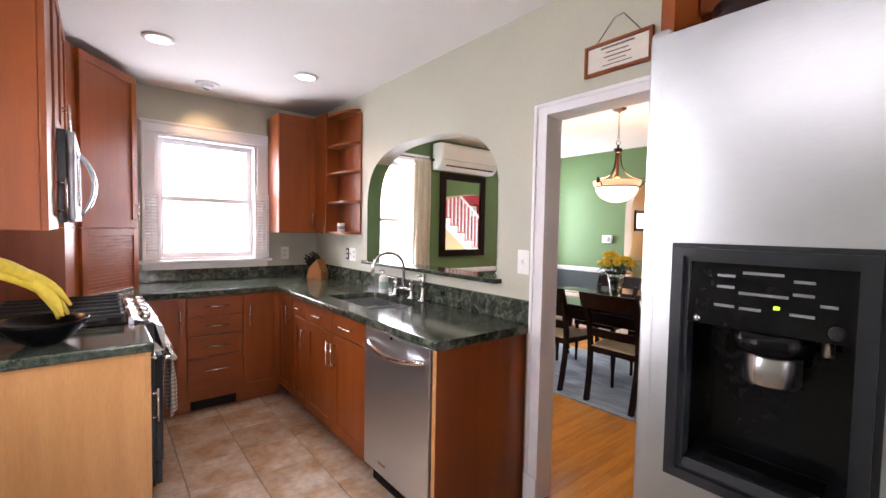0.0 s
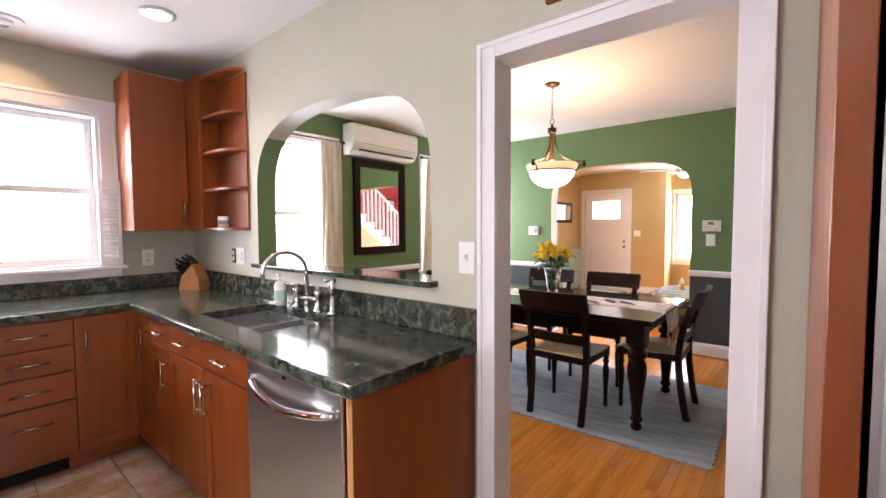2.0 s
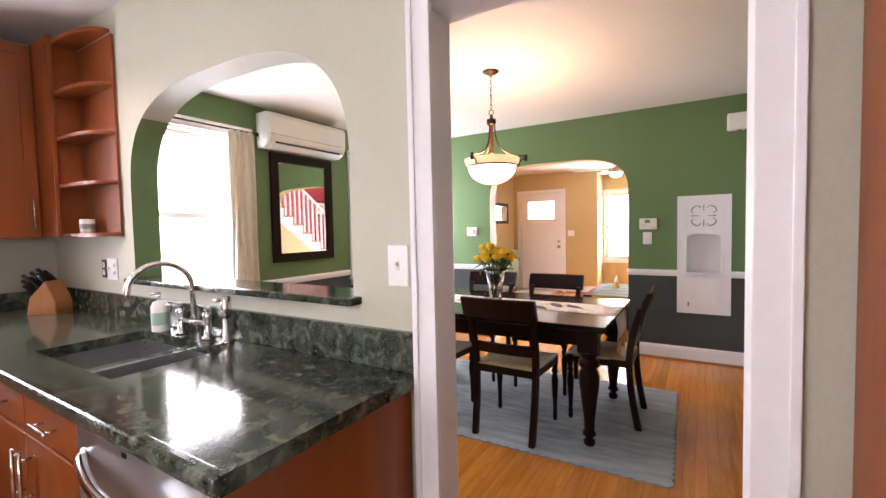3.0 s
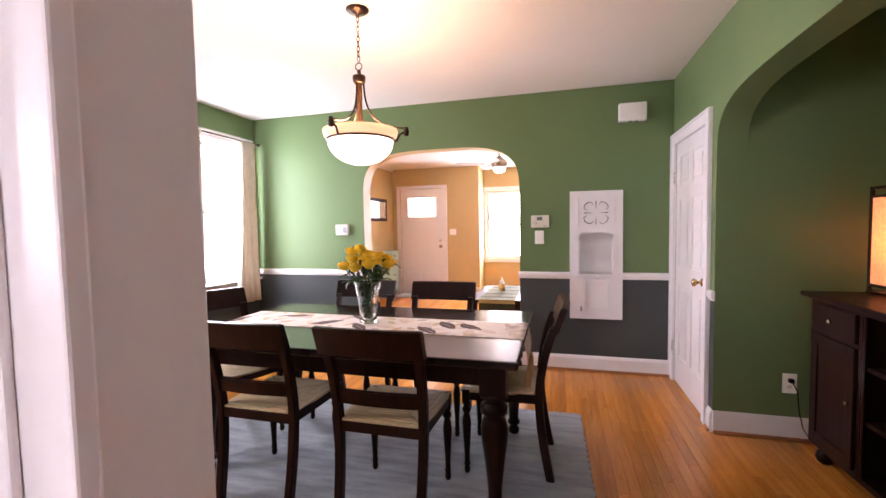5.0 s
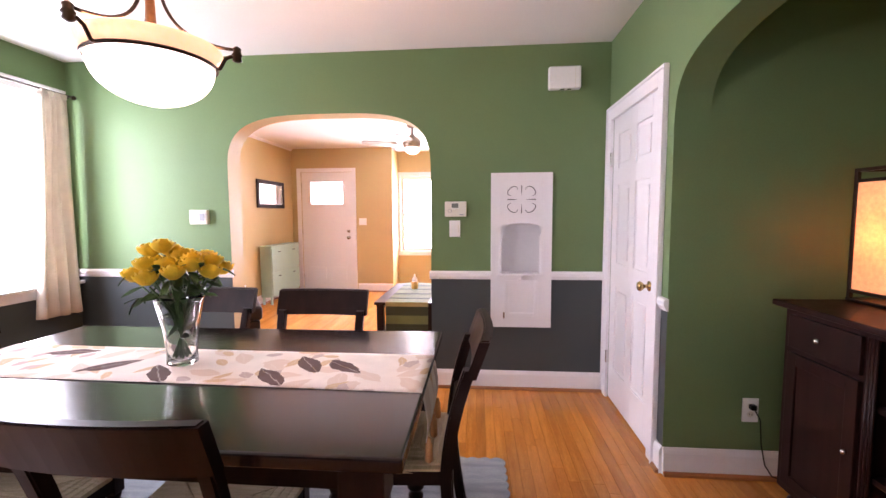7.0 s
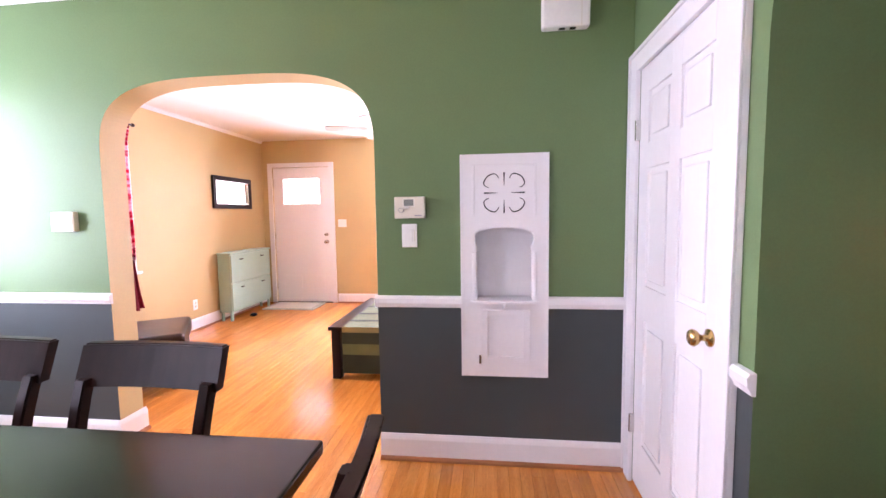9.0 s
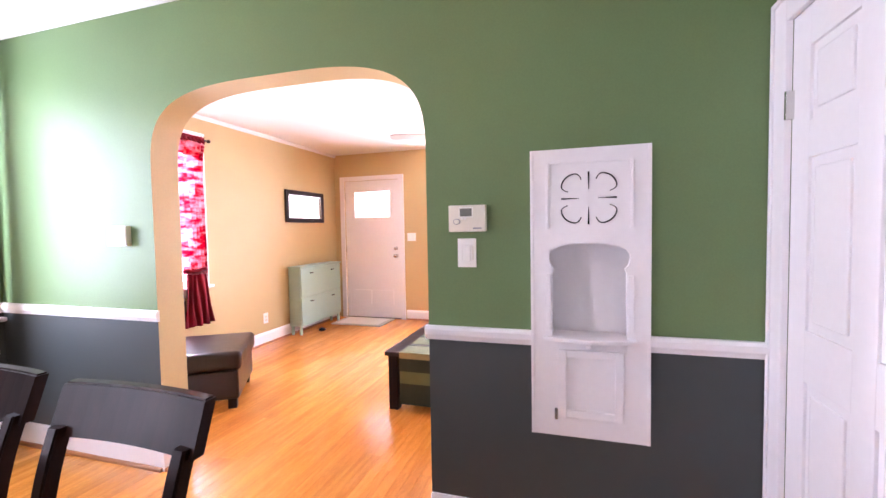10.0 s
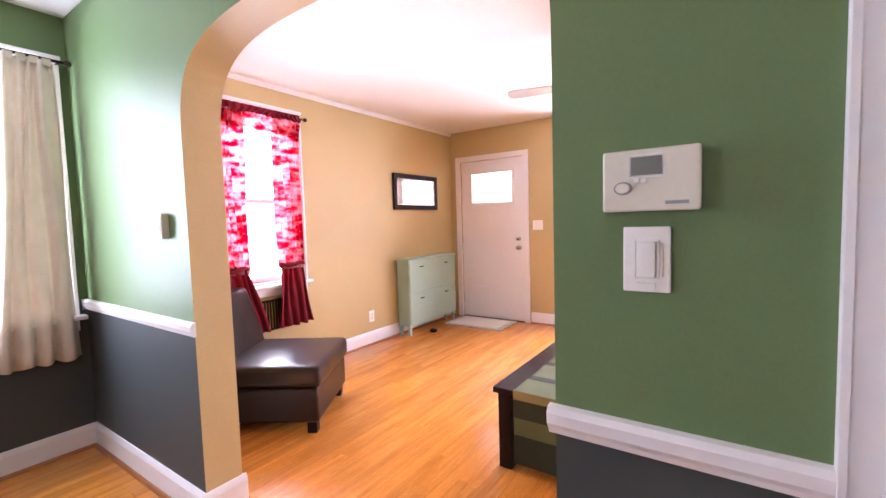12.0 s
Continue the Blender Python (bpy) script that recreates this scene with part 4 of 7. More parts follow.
part("back_panel", box(B(), KX - 0.014, KX - 0.002, 3.25, YW - 0.002, 1.335, 2.355, bevel=0.001), M_CHERRY, o, world=True)
part("rear_panel", box(B(), 1.802, KX - 0.014, 3.66, 3.67, 1.335, 2.37), M_CHERRY, o, world=True)
for z in (1.335, 1.60, 1.85, 2.09, 2.357):
    out = [(1.802, 3.66), (1.802, 3.60)]
    for q in range(1, 13):
        a = math.pi / 2 * q / 12
        out.append((1.802 + (KX - 0.016 - 1.802) * (1 - math.cos(a)), 3.60 - 0.35 * math.sin(a) ** 0.75))
    out.append((KX - 0.016, 3.66))
    part("shelf", prism(B(), out, "z", z, z + 0.02, bevel=0.003), M_CHERRYH, o, world=True)
mug = thing("small_jar", "small white patterned jar on the bottom shelf", "jar", pose(1.865, 3.50, 1.3555))
part("cup", lathe(B(), [(0.028, 0), (0.031, 0.004), (0.033, 0.07), (0.031, 0.074)], 18), M_WHITEP, mug)
part("band", lathe(B(), [(0.0335, 0.022), (0.0342, 0.048)], 18, close=False), M_PRINT, mug, "grey patterned band")

# left run: near base with honey end panel, range, corner
c = cabinet("cherry base cabinet with honey-coloured end panel", pose(0.355, 2.125, 0, 0, 0, 90), 0.40, 0.63, 0, TOPZ)
shaker(c, 0.0, 0.40, 0.725, 0.865, 0, "drawer", slab=True, handle=(0.2, 0.80, 0.12, False))
shaker(c, 0.0, 0.40, 0.11, 0.720, 0, handle=(0.05, 0.62, 0.14, True))
part("end_panel", box(B(), -0.018, 0.0, 0.0, 0.63, 0.0, TOPZ, bevel=0.002), M_MAPLE, c, "honey-coloured wood end panel")
part("corner_stile", box(B(), -0.02, 0.0, -0.02, 0.0, 0.0, TOPZ, bevel=0.002), M_MAPLE, c)
t2 = thing("side_countertop", "polished green granite counter beside the range", "countertop", pose(0.05, 2.3, CT0))
part("slab", box(B(), -0.278, 0.385, 2.085, 2.525, CT0, CT1, bevel=0.009, seg=3), M_GRANITE, t2, world=True)
c = cabinet("cherry corner base cabinet behind the range", pose(0.37, 3.29, 0, 0, 0, 90), 0.90, 0.63, 0, TOPZ)
t3 = thing("corner_countertop", "polished green granite counter in the corner", "countertop", pose(0.05, 3.7, CT0))
part("slab", box(B(), -0.278, 0.378, 3.292, YW - 0.004, CT0, CT1, bevel=0.004), M_GRANITE, t3, world=True)

# gas range
r = thing("gas_range", "black gas range with steel knobs and cooktop grates", "range", pose(0.42, 2.53, 0, 0, 0, 90))
part("body", box(B(), 0.002, 0.756, 0.0, 0.66, 0.08, 0.905), M_CHAR, r)
part("oven_door", box(B(), 0.006, 0.752, -0.035, -0.002, 0.20, 0.74, bevel=0.006), M_CHAR, r)
part("oven_window", box(B(), 0.13, 0.63, -0.038, -0.0355, 0.33, 0.60), M_BLACK, r, "black oven glass")
part("bottom_drawer", box(B(), 0.006, 0.752, -0.03, -0.002, 0.085, 0.192, bevel=0.005), M_CHAR, r)
part("control_panel", prism(B(), [(-0.045, 0.76), (0.0, 0.76), (0.0, 0.906), (0.098, 0.906), (0.098, 0.934), (0.085, 0.938), (-0.030, 0.888), (-0.045, 0.868)], "x", 0.004, 0.754, bevel=0.004), M_STEELH, r, "stainless control panel")
h = part("oven_handle", tube(B(), [(0.06, -0.09, 0.70), (0.70, -0.09, 0.70)], 0.013, 10), M_CHROME, r)
for x in (0.09, 0.67):
    part("handle_post", tube(B(), [(x, -0.03, 0.70), (x, -0.09, 0.70)], 0.009, 8), M_CHROME, h)
for i in range(5):
    x = 0.10 + 0.14 * i
    k = part("knob", tube(B(), [(x, 0.034, 0.912), (x, 0.026, 0.932), (x, 0.023, 0.944)], [0.025, 0.023, 0.019], 16), M_NICKEL, r)
    part("grip", box(B(), x - 0.004, x + 0.004, 0.004, 0.042, 0.940, 0.950, bevel=0.002), M_CHROME, k)
part("cooktop", box(B(), 0.0, 0.758, 0.1, 0.66, 0.906, 0.922, bevel=0.004), M_BLACK, r, "glossy black cooktop")
for gx in (0.02, 0.268, 0.516):
    bm = B()
    w = 0.225
    for y in (0.115, 0.35, 0.60):
        box(bm, gx, gx + w, y, y + 0.012, 0.938, 0.958, bevel=0.003)
    for x in (gx, gx + w / 2 - 0.006, gx + w - 0.012):
        box(bm, x, x + 0.012, 0.115, 0.612, 0.945, 0.962, bevel=0.003)
    for x in (gx, gx + w - 0.012):
        for y in (0.115, 0.60):
            box(bm, x, x + 0.012, y, y + 0.012, 0.9222, 0.94)
    part("grate", bm, M_IRON, r, "black cast iron grate")
for x, y in ((0.13, 0.23), (0.13, 0.48), (0.38, 0.36), (0.63, 0.23), (0.63, 0.48)):
    part("burner", lathe(B(), [(0.05, 0.9222), (0.05, 0.93), (0.036, 0.932), (0.036, 0.941), (0.03, 0.943)], 18, (x, y, 0)), M_IRON, r)


# towel over the oven handle
def towel(name, label, m, w, front, back, drop_r, seed):
    rnd = random.Random(seed)
    t = thing(name, label, "towel", m)
    bm = B()
    nx, path = 16, []
    for q in range(15):
        path.append((-drop_r - 0.006, -front + front * q / 14))
    for q in range(1, 8):
        a = math.pi * q / 8
        path.append((-(drop_r + 0.006) * math.cos(a), (drop_r + 0.006) * math.sin(a)))
    for q in range(15):
        path.append((drop_r + 0.006, -back * q / 14))
    ph = [rnd.uniform(0, 6) for _ in range(3)]
    grid = []
    for j, (y, z) in enumerate(path):
        row = []
        for i in range(nx + 1):
            u = i / nx
            fall = min(1.0, max(0.0, -z) / 0.25)
            wob = 0.018 * fall * (math.sin(9 * u + ph[0]) + 0.6 * math.sin(17 * u + ph[1]))
            row.append(bm.verts.new(((u - 0.5) * w * (1 - 0.25 * fall) + 0.02 * fall * math.sin(4 * z + ph[2]), y + (wob - 0.012 * fall if y < 0 else abs(wob) * 0.3), z)))
        grid.append(row)
    for ra, rb in zip(grid, grid[1:]):
        for i in range(nx):
            bm.faces.new((ra[i], ra[i + 1], rb[i + 1], rb[i])).smooth = True
    ob = part("cloth", bm, M_TOWEL, t)
    md = ob.modifiers.new("thick", "SOLIDIFY")
    md.thickness = 0.004


towel("dish_towel", "grey and white checked towel over the oven handle", pose(0.51, 2.98, 0.70, 0, 0, 90), 0.30, 0.42, 0.30, 0.014, 3)
# bowl of bananas
fb = thing("fruit_bowl", "dark glazed fruit bowl on the counter", "bowl", pose(0.045, 2.29, CT1 + 0.001))
part("bowl", lathe(B(), [(0.05, 0), (0.055, 0.004), (0.10, 0.035), (0.135, 0.08), (0.14, 0.095), (0.134, 0.095), (0.095, 0.042), (0.03, 0.012)], 28), M_BLACK, fb)
for i, (az, tilt, lift) in enumerate(((16, 30, 0.0), (-6, 24, 0.03), (-28, 34, 0.012), (38, 42, 0.0))):
    bn = thing("banana", "ripe yellow banana lying in the bowl", "banana", pose(0.02, 2.26, 1.095 + lift, 0, tilt, az) @ Matrix.Scale(1.2, 4), "bananas in the bowl")
    pts = [(0.10 * math.sin(a) * 1.05 - 0.06 + 0.06 * a, 0, 0.095 * math.cos(a) - 0.05) for a in [-1.15 + 0.19 * q for q in range(13)]]
    rr = [0.006, 0.008, 0.014, 0.018, 0.0195, 0.020, 0.020, 0.020, 0.0195, 0.018, 0.014, 0.008, 0.005]
    part("skin", tube(B(), pts, rr, 7), M_BANANA, bn)
    part("stem", tube(B(), [pts[0], (pts[0][0] - 0.022, 0, pts[0][2] - 0.004)], [0.006, 0.007], 6), M_BLOCKWOOD, bn)

# uppers over the left run
c = cabinet("tall cherry wall cabinet beside the microwave", pose(0.06, 2.10, 0, 0, 0, 90), 0.43, 0.336, 1.36, 2.44, "wall_cabinet", False, "kitchen wall cabinets")
shaker(c, 0.0, 0.43, 1.36, 2.44, 0, handle=(0.38, 1.5, 0.16, True))
part("end_panel", box(B(), -0.014, -0.001, 0.0, 0.336, 1.36, 2.44, bevel=0.002), M_CHERRY, c)
part("corner_stile", box(B(), -0.016, 0.0, -0.021, -0.001, 1.36, 2.44, bevel=0.002), M_CHERRY, c)
c = cabinet("short cherry wall cabinet above the microwave", pose(0.06, 2.53, 0, 0, 0, 90), 0.76, 0.336, 1.80, 2.44, "wall_cabinet", False, "kitchen wall cabinets")
shaker(c, 0.0, 0.38, 1.80, 2.44, 0, handle=(0.34, 1.90, 0.14, True))
shaker(c, 0.38, 0.76, 1.80, 2.44, 0, handle=(0.42, 1.90, 0.14, True))
mw = thing("microwave", "stainless over-range microwave with curved handle", "microwave", pose(0.11, 2.53, 0, 0, 0, 90))
part("body", box(B(), 0.003, 0.757, 0.0, 0.386, 1.39, 1.798, bevel=0.003), M_CHAR, mw)
part("door", box(B(), 0.003, 0.56, -0.03, -0.001, 1.395, 1.795, bevel=0.01), M_STEELD, mw)
part("door_window", box(B(), 0.08, 0.44, -0.033, -0.0305, 1.47, 1.72, bevel=0.001), M_BLACK, mw, "dark door glass")
part("control_panel", box(B(), 0.565, 0.757, -0.028, -0.001, 1.395, 1.795, bevel=0.006), M_STEELD, mw)
part("display", box(B(), 0.60, 0.73, -0.031, -0.0285, 1.70, 1.76), M_BLACK, mw)
pts = [(0.52, -0.03 - 0.06 * math.sin(math.pi * q / 14) ** 0.7, 1.43 + 0.32 * q / 14) for q in range(15)]
part("handle", tube(B(), pts, 0.012, 10), M_CHROME, mw, "curved polished handle")

# diagonal corner wall cabinet with the roller-shutter garage under it
ang = math.degrees(math.atan2(3.88 - 3.44, 0.42 - 0.115))
wd = math.hypot(3.88 - 3.44, 0.42 - 0.115)
c = thing("corner_wall_cabinet", "cherry diagonal corner wall cabinet", "cabinet", pose(0.115, 3.44, 0, 0, 0, ang), "kitchen wall cabinets")
bm = prism(B(), [(-0.276, 3.30), (0.06, 3.30), (0.115, 3.44), (0.42, 3.88), (0.42, YW - 0.003), (-0.276, YW - 0.003)], "z", 1.36, 2.44)
part("body", bm, M_CHERRY, c, world=True)
shaker(c, 0.0, wd, 1.36, 2.44, -0.001, handle=(wd - 0.04, 1.47, 0.14, True))
g = thing("appliance_garage", "cherry roller-shutter cabinet on the counter corner", "cabinet", pose(0.115, 3.44, CT1, 0, 0, ang))
bm = prism(B(), [(-0.276, 3.30), (0.06, 3.30), (0.115, 3.44), (0.42, 3.88), (0.42, YW - 0.026), (-0.276, YW - 0.026)], "z", CT1 + 0.001, 1.358)
part("body", bm, M_CHERRY, g, world=True)
bm = B()
for b in ((0.0, 0.05, 0.001, 0.443), (wd - 0.05, wd, 0.001, 0.443), (0.05, wd - 0.05, 0.39, 0.443)):
    box(bm, b[0], b[1], -0.02, -0.001, b[2], b[3], bevel=0.002)
part("face_frame", bm, M_CHERRY, g)
for q in range(17):
    part("slat", box(B(), 0.052, wd - 0.052, -0.013, -0.002, 0.004 + 0.0226 * q, 0.004 + 0.0226 * q + 0.0218, bevel=0.0012, seg=1), M_CHERRYH, g)
part("rail", box(B(), 0.06, wd - 0.06, -0.022, -0.0135, 0.006, 0.018, bevel=0.002), M_NICKEL, g)
bs = thing("range_backsplash", "cherry panel behind the range", "panel", pose(-0.27, 2.9, 0.92))
part("panel", box(B(), -0.279, -0.262, 2.10, 3.29, 0.916, 1.358, bevel=0.001), M_CHERRY, bs, world=True)

# refrigerator in its cherry enclosure
fr = thing("refrigerator", "stainless side-by-side refrigerator with black water dispenser", "refrigerator", pose(1.06, 0.445, 0, 0, 0, -90))
part("cabinet_body", box(B(), 0.006, 0.90, 0.075, 0.80, 0.02, 1.765), M_CHAR, fr)
FD = 0.43
ZD0, ZD1, XD0, XD1 = 0.938, 1.375, 0.062, 0.347
bm = B()
R = 0.014
box(bm, 0.0, 0.04, 0.0, 0.07, 0.06, 1.78, bevel=R, seg=3)
door = part("freezer_door", bm, M_STEEL, fr, "brushed stainless door")
for b in ((0.018, XD0, 0.074, 1.766), (XD1, FD - 0.018, 0.074, 1.766), (XD0, XD1, 0.074, ZD0), (XD0, XD1, ZD1, 1.766)):
    part("door_skin", box(B(), b[0], b[1], 0.0003, 0.069, b[2], b[3]), M_STEEL, door)
bm = box(B(), FD - 0.04, FD, 0.0, 0.07, 0.06, 1.78, bevel=R, seg=3)
part("door_edge", bm, M_STEEL, door)
part("fridge_door", box(B(), FD + 0.006, 0.905, 0.0, 0.07, 0.06, 1.78, bevel=R, seg=3), M_STEEL, fr, "brushed stainless door")
for x in (FD - 0.045, FD + 0.05):
    part("handle", tube(B(), [(x, -0.002, 0.55), (x, -0.05, 0.60), (x, -0.055, 1.0), (x, -0.05, 1.55), (x, -0.002, 1.6)], 0.013, 10), M_STEEL, fr)
# dispenser: frame, control panel, cavity, tray, paddle
fw = 0.032
disp = part("dispenser", ring(B(), XD0, XD1, ZD0, ZD1, fw, -0.016, 0.02, 0.009), M_CHAR, fr, "black plastic ice and water dispenser")
part("control_face", prism(B(), [(0.002, ZD1 - fw), (0.02, ZD1 - fw), (0.05, 1.235), (-0.010, 1.235), (-0.008, 1.25)], "x", XD0 + fw, XD1 - fw), M_BLACK, disp)
part("cavity_back", box(B(), XD0 + 0.01, XD1 - 0.01, 0.066, 0.0745, ZD0, 1.34), M_BLACK, disp)
for x in (XD0 + 0.005, XD1 - fw):
    part("cavity_side", box(B(), x, x + fw - 0.005, 0.02, 0.066, ZD0, 1.34), M_BLACK, disp)
part("lock_button", ball(B(), (0.110, -0.009, 1.243), 0.006, 12), M_STEELH, disp, "small silver button")
part("side_knob", ball(B(), (0.295, -0.007, 1.25), 0.011, 12, (1, 0.5, 1)), M_CHAR, disp)
part("drip_tray", prism(B(), [(-0.012, ZD0 + 0.030), (0.066, ZD0 + 0.030), (0.066, ZD0 + 0.060), (-0.004, ZD0 + 0.044)], "x", XD0 + fw, XD1 - fw, bevel=0.003), M_CHAR, disp)
for k in range(7):
    part("tray_rib", box(B(), XD0 + fw + 0.03, XD1 - fw - 0.03, 0.004 + 0.008 * k, 0.007 + 0.008 * k, ZD0 + 0.045, ZD0 + 0.0615), M_BLACK, disp)
part("paddle", lathe(B(), [(0.036, 0.0), (0.040, 0.004), (0.040, 0.045), (0.036, 0.056)], 24, (0.212, 0.030, 1.146)), M_STEELH, disp, "shiny steel paddle")
part("chute", lathe(B(), [(0.052, 0.0), (0.056, 0.012), (0.058, 0.034)], 24, (0.212, 0.028, 1.200)), M_BLACK, disp)
part("nozzle", tube(B(), [(0.280, 0.035, 1.235), (0.280, 0.035, 1.205)], 0.008, 8), M_STEELH, disp)
part("indicator_light", box(B(), 0.219, 0.226, -0.0085, -0.004, 1.274, 1.279), M_LED, disp, "glowing green indicator")
for x, w, z in ((0.150, 0.026, 1.319), (0.150, 0.026, 1.300), (0.201, 0.055, 1.326), (0.203, 0.066, 1.292), (0.254, 0.026, 1.318), (0.254, 0.026, 1.298), (0.150, 0.030, 1.268), (0.187, 0.030, 1.267), (0.254, 0.030, 1.267), (0.284, 0.020, 1.285)):
    yy = -0.008 + 0.010 * (z - 1.25) / (ZD1 - fw - 1.25)
    part("button_mark", box(B(), x - w / 2, x + w / 2, yy - 0.0014, yy + 0.001, z, z + 0.0045), M_PRINT, disp)
pn = thing("refrigerator_side_panel", "tall cherry panel enclosing the refrigerator", "panel", pose(1.6, 0.48, 0))
part("panel", box(B(), 1.172, KX - 0.001, 0.4455, 0.473, 0.0, 2.30, bevel=0.002), M_CHERRY, pn, world=True)
part("front_edge", box(B(), 1.166, 1.1718, 0.4455, 0.474, 0.0, 2.30, bevel=0.0015), M_CHERRY, pn, world=True)
c = cabinet("cherry cabinet above the refrigerator", pose(1.30, 0.444, 0, 0, 0, -90), 0.93, 0.62, 1.88, 2.30, "wall_cabinet", False, "kitchen wall cabinets")
shaker(c, 0.0, 0.465, 1.88, 2.30, 0, handle=(0.43, 1.95, 0.12, True))
shaker(c, 0.465, 0.93, 1.88, 2.30, 0, handle=(0.50, 1.95, 0.12, True))
pan = thing("round_basket", "dark round basket on top of the refrigerator", "basket", pose(1.22, 0.30, 1.766))
part("basket", lathe(B(), [(0.06, 0), (0.08, 0.02), (0.09, 0.07), (0.085, 0.07), (0.07, 0.015)], 20), M_DARK, pan)

# café shutters folded beside the kitchen window
for x0, x1 in ((0.475, 0.60), (1.32, 1.445)):
    sh = thing("cafe_shutter", "white louvred half shutter beside the window", "shutter", pose(x0, YW - 0.05, 1.10), "kitchen window shutters")
    bm = B()
    w = x1 - x0
    for b in ((0, 0.022, 0, 0.58), (w - 0.022, w, 0, 0.58), (0.022, w - 0.022, 0, 0.05), (0.022, w - 0.022, 0.53, 0.58)):
        box(bm, b[0], b[1], -0.012, 0.012, b[2], b[3], bevel=0.002)
    part("frame", bm, M_TRIM, sh)
    for q in range(19):
        z = 0.062 + 0.0252 * q
        bm = box(B(), 0.022, w - 0.022, -0.013, 0.013, -0.0025, 0.0025, bevel=0.001, seg=1)
        bm.transform(pose(0, 0, z, 40))
        part("louvre", bm, M_TRIM, sh)
    part("tilt_rod", box(B(), w / 2 - 0.004, w / 2 + 0.004, -0.026, -0.018, 0.07, 0.51), M_TRIM, sh)


# outlets and switches
def plate(name, label, m, w, h, kind, material=None):
    """A wall plate; local -y faces the room."""
    p = thing(name, label, kind, m)
    part("plate", box(B(), -w / 2, w / 2, -0.006, 0.0, -h / 2, h / 2, bevel=0.003), material or M_WHITEP, p)
    return p


def toggle(p, x):
    part("toggle_frame", box(B(), x - 0.007, x + 0.007, -0.0075, -0.006, -0.014, 0.014, bevel=0.001), M_CREAMP, p)
    part("toggle", box(B(), x - 0.004, x + 0.004, -0.018, -0.007, -0.001, 0.010, bevel=0.002), M_CREAMP, p)


def sockets(p, x):
    for z in (-0.02, 0.02):
        s = part("socket", lathe(B(), [(0.015, 0), (0.0145, 0.002)], 16), M_CREAMP, p)
        s.data.transform(pose(x, -0.006, z, 90))
        for q in (-0.006, 0.006):
            part("slot", box(B(), x + q - 0.001, x + q + 0.001, -0.0088, -0.0075, z - 0.004, z + 0.005), M_BLACK, s)


def rocker(p, x):
    part("rocker", box(B(), x - 0.016, x + 0.016, -0.011, -0.006, -0.033, 0.033, bevel=0.002), M_WHITEP, p)


p = plate("light_switch", "white toggle switch plate on sage wall", pose(KX, 1.482, 1.23, 0, 0, -90), 0.075, 0.125, "light switch")
toggle(p, 0)
p = plate("double_outlet", "white outlet plate above the granite backsplash", pose(1.61, YW, 1.135), 0.075, 0.12, "outlet")
sockets(p, 0)
p = plate("double_outlet", "white outlet and switch plate above the backsplash", pose(KX, 3.40, 1.16, 0, 0, -90), 0.12, 0.115, "outlet")
sockets(p, 0.03)
toggle(p, -0.03)

p = plate("brown_outlet", "small brown outlet plate beside the white one", pose(KX, 3.50, 1.16, 0, 0, -90), 0.05, 0.10, "outlet", M_BRONZE)
sockets(p, 0)

# framed sign hung over the doorway, its lettering too small to read
sg = thing("hanging_sign", "small framed lettered sign hung by wire above the doorway", "sign", pose(KX, 1.0, 2.15, 0, 0, -90))
W, Z0, Z1 = 0.15, -0.075, 0.058
bm = ring(B(), -W, W, Z0, Z1, 0.014, -0.022, -0.002, 0.003)
part("frame", bm, M_CHERRY, sg, "reddish wood frame")
part("paper", box(B(), -W + 0.012, W - 0.012, -0.012, -0.006, Z0 + 0.012, Z1 - 0.012), M_PAPER, sg)
for i, (w, z, hgt) in enumerate(((0.15, 0.028, 0.012), (0.10, 0.008, 0.008), (0.12, -0.010, 0.008), (0.08, -0.027, 0.006), (0.13, -0.044, 0.006))):
    part("text_bar", box(B(), -w / 2, w / 2, -0.0135, -0.0115, z, z + hgt * 0.6), M_INK, sg)
part("wire", tube(B(), [(-0.10, -0.008, Z1), (-0.02, -0.006, 0.15), (0.02, -0.006, 0.155), (0.10, -0.008, Z1)], 0.0016, 6), M_BRONZE, sg)

# recessed ceiling lights
for x, y, lit in ((0.505, 3.124, True), (1.415, 3.155, True), (0.89, 3.85, False)):
    dl = thing("recessed_light", "lit recessed downlight with white trim" if lit else "recessed eyeball light with white trim", "ceiling light", pose(x, y, H - 0.012), "kitchen ceiling lights")
    part("trim_ring", lathe(B(), [(0.066, 0.0), (0.085, 0.004), (0.085, 0.011), (0.062, 0.011)], 28), M_TRIM, dl)
    if lit:
        part("lens", lathe(B(), [(0.0, -0.004), (0.05, -0.003), (0.062, -0.001)], 28, close=False), M_BULB, dl, "glowing lamp lens")
    else:
        part("eyeball", ball(B(), (0, 0, 0.002), 0.045, 16, (1, 1, 0.6)), M_TRIM, dl)
        part("bulb", ball(B(), (0.0, 0.02, -0.02), 0.025, 12, (1, 1, 0.5)), M_PRINT, dl)


# ---- dining room: openings and fittings ----
cd = thing("door_closet", "white six-panel closet door, closed, with brass knob", "door", pose(5.17, SY, 0), kind="structure")
bm = B()
for b in ((4.71, 4.797, 0, 2.035), (5.546, 5.64, 0, 2.035), (4.797, 5.546, 1.945, 2.035)):
    box(bm, b[0], b[1], SY, SY + 0.02, b[2], b[3], bevel=0.004)
for b in ((4.71, 4.728, 0, 2.035), (5.622, 5.64, 0, 2.035), (4.728, 5.622, 2.017, 2.035)):
    box(bm, b[0], b[1], SY + 0.02, SY + 0.028, b[2], b[3], bevel=0.003)
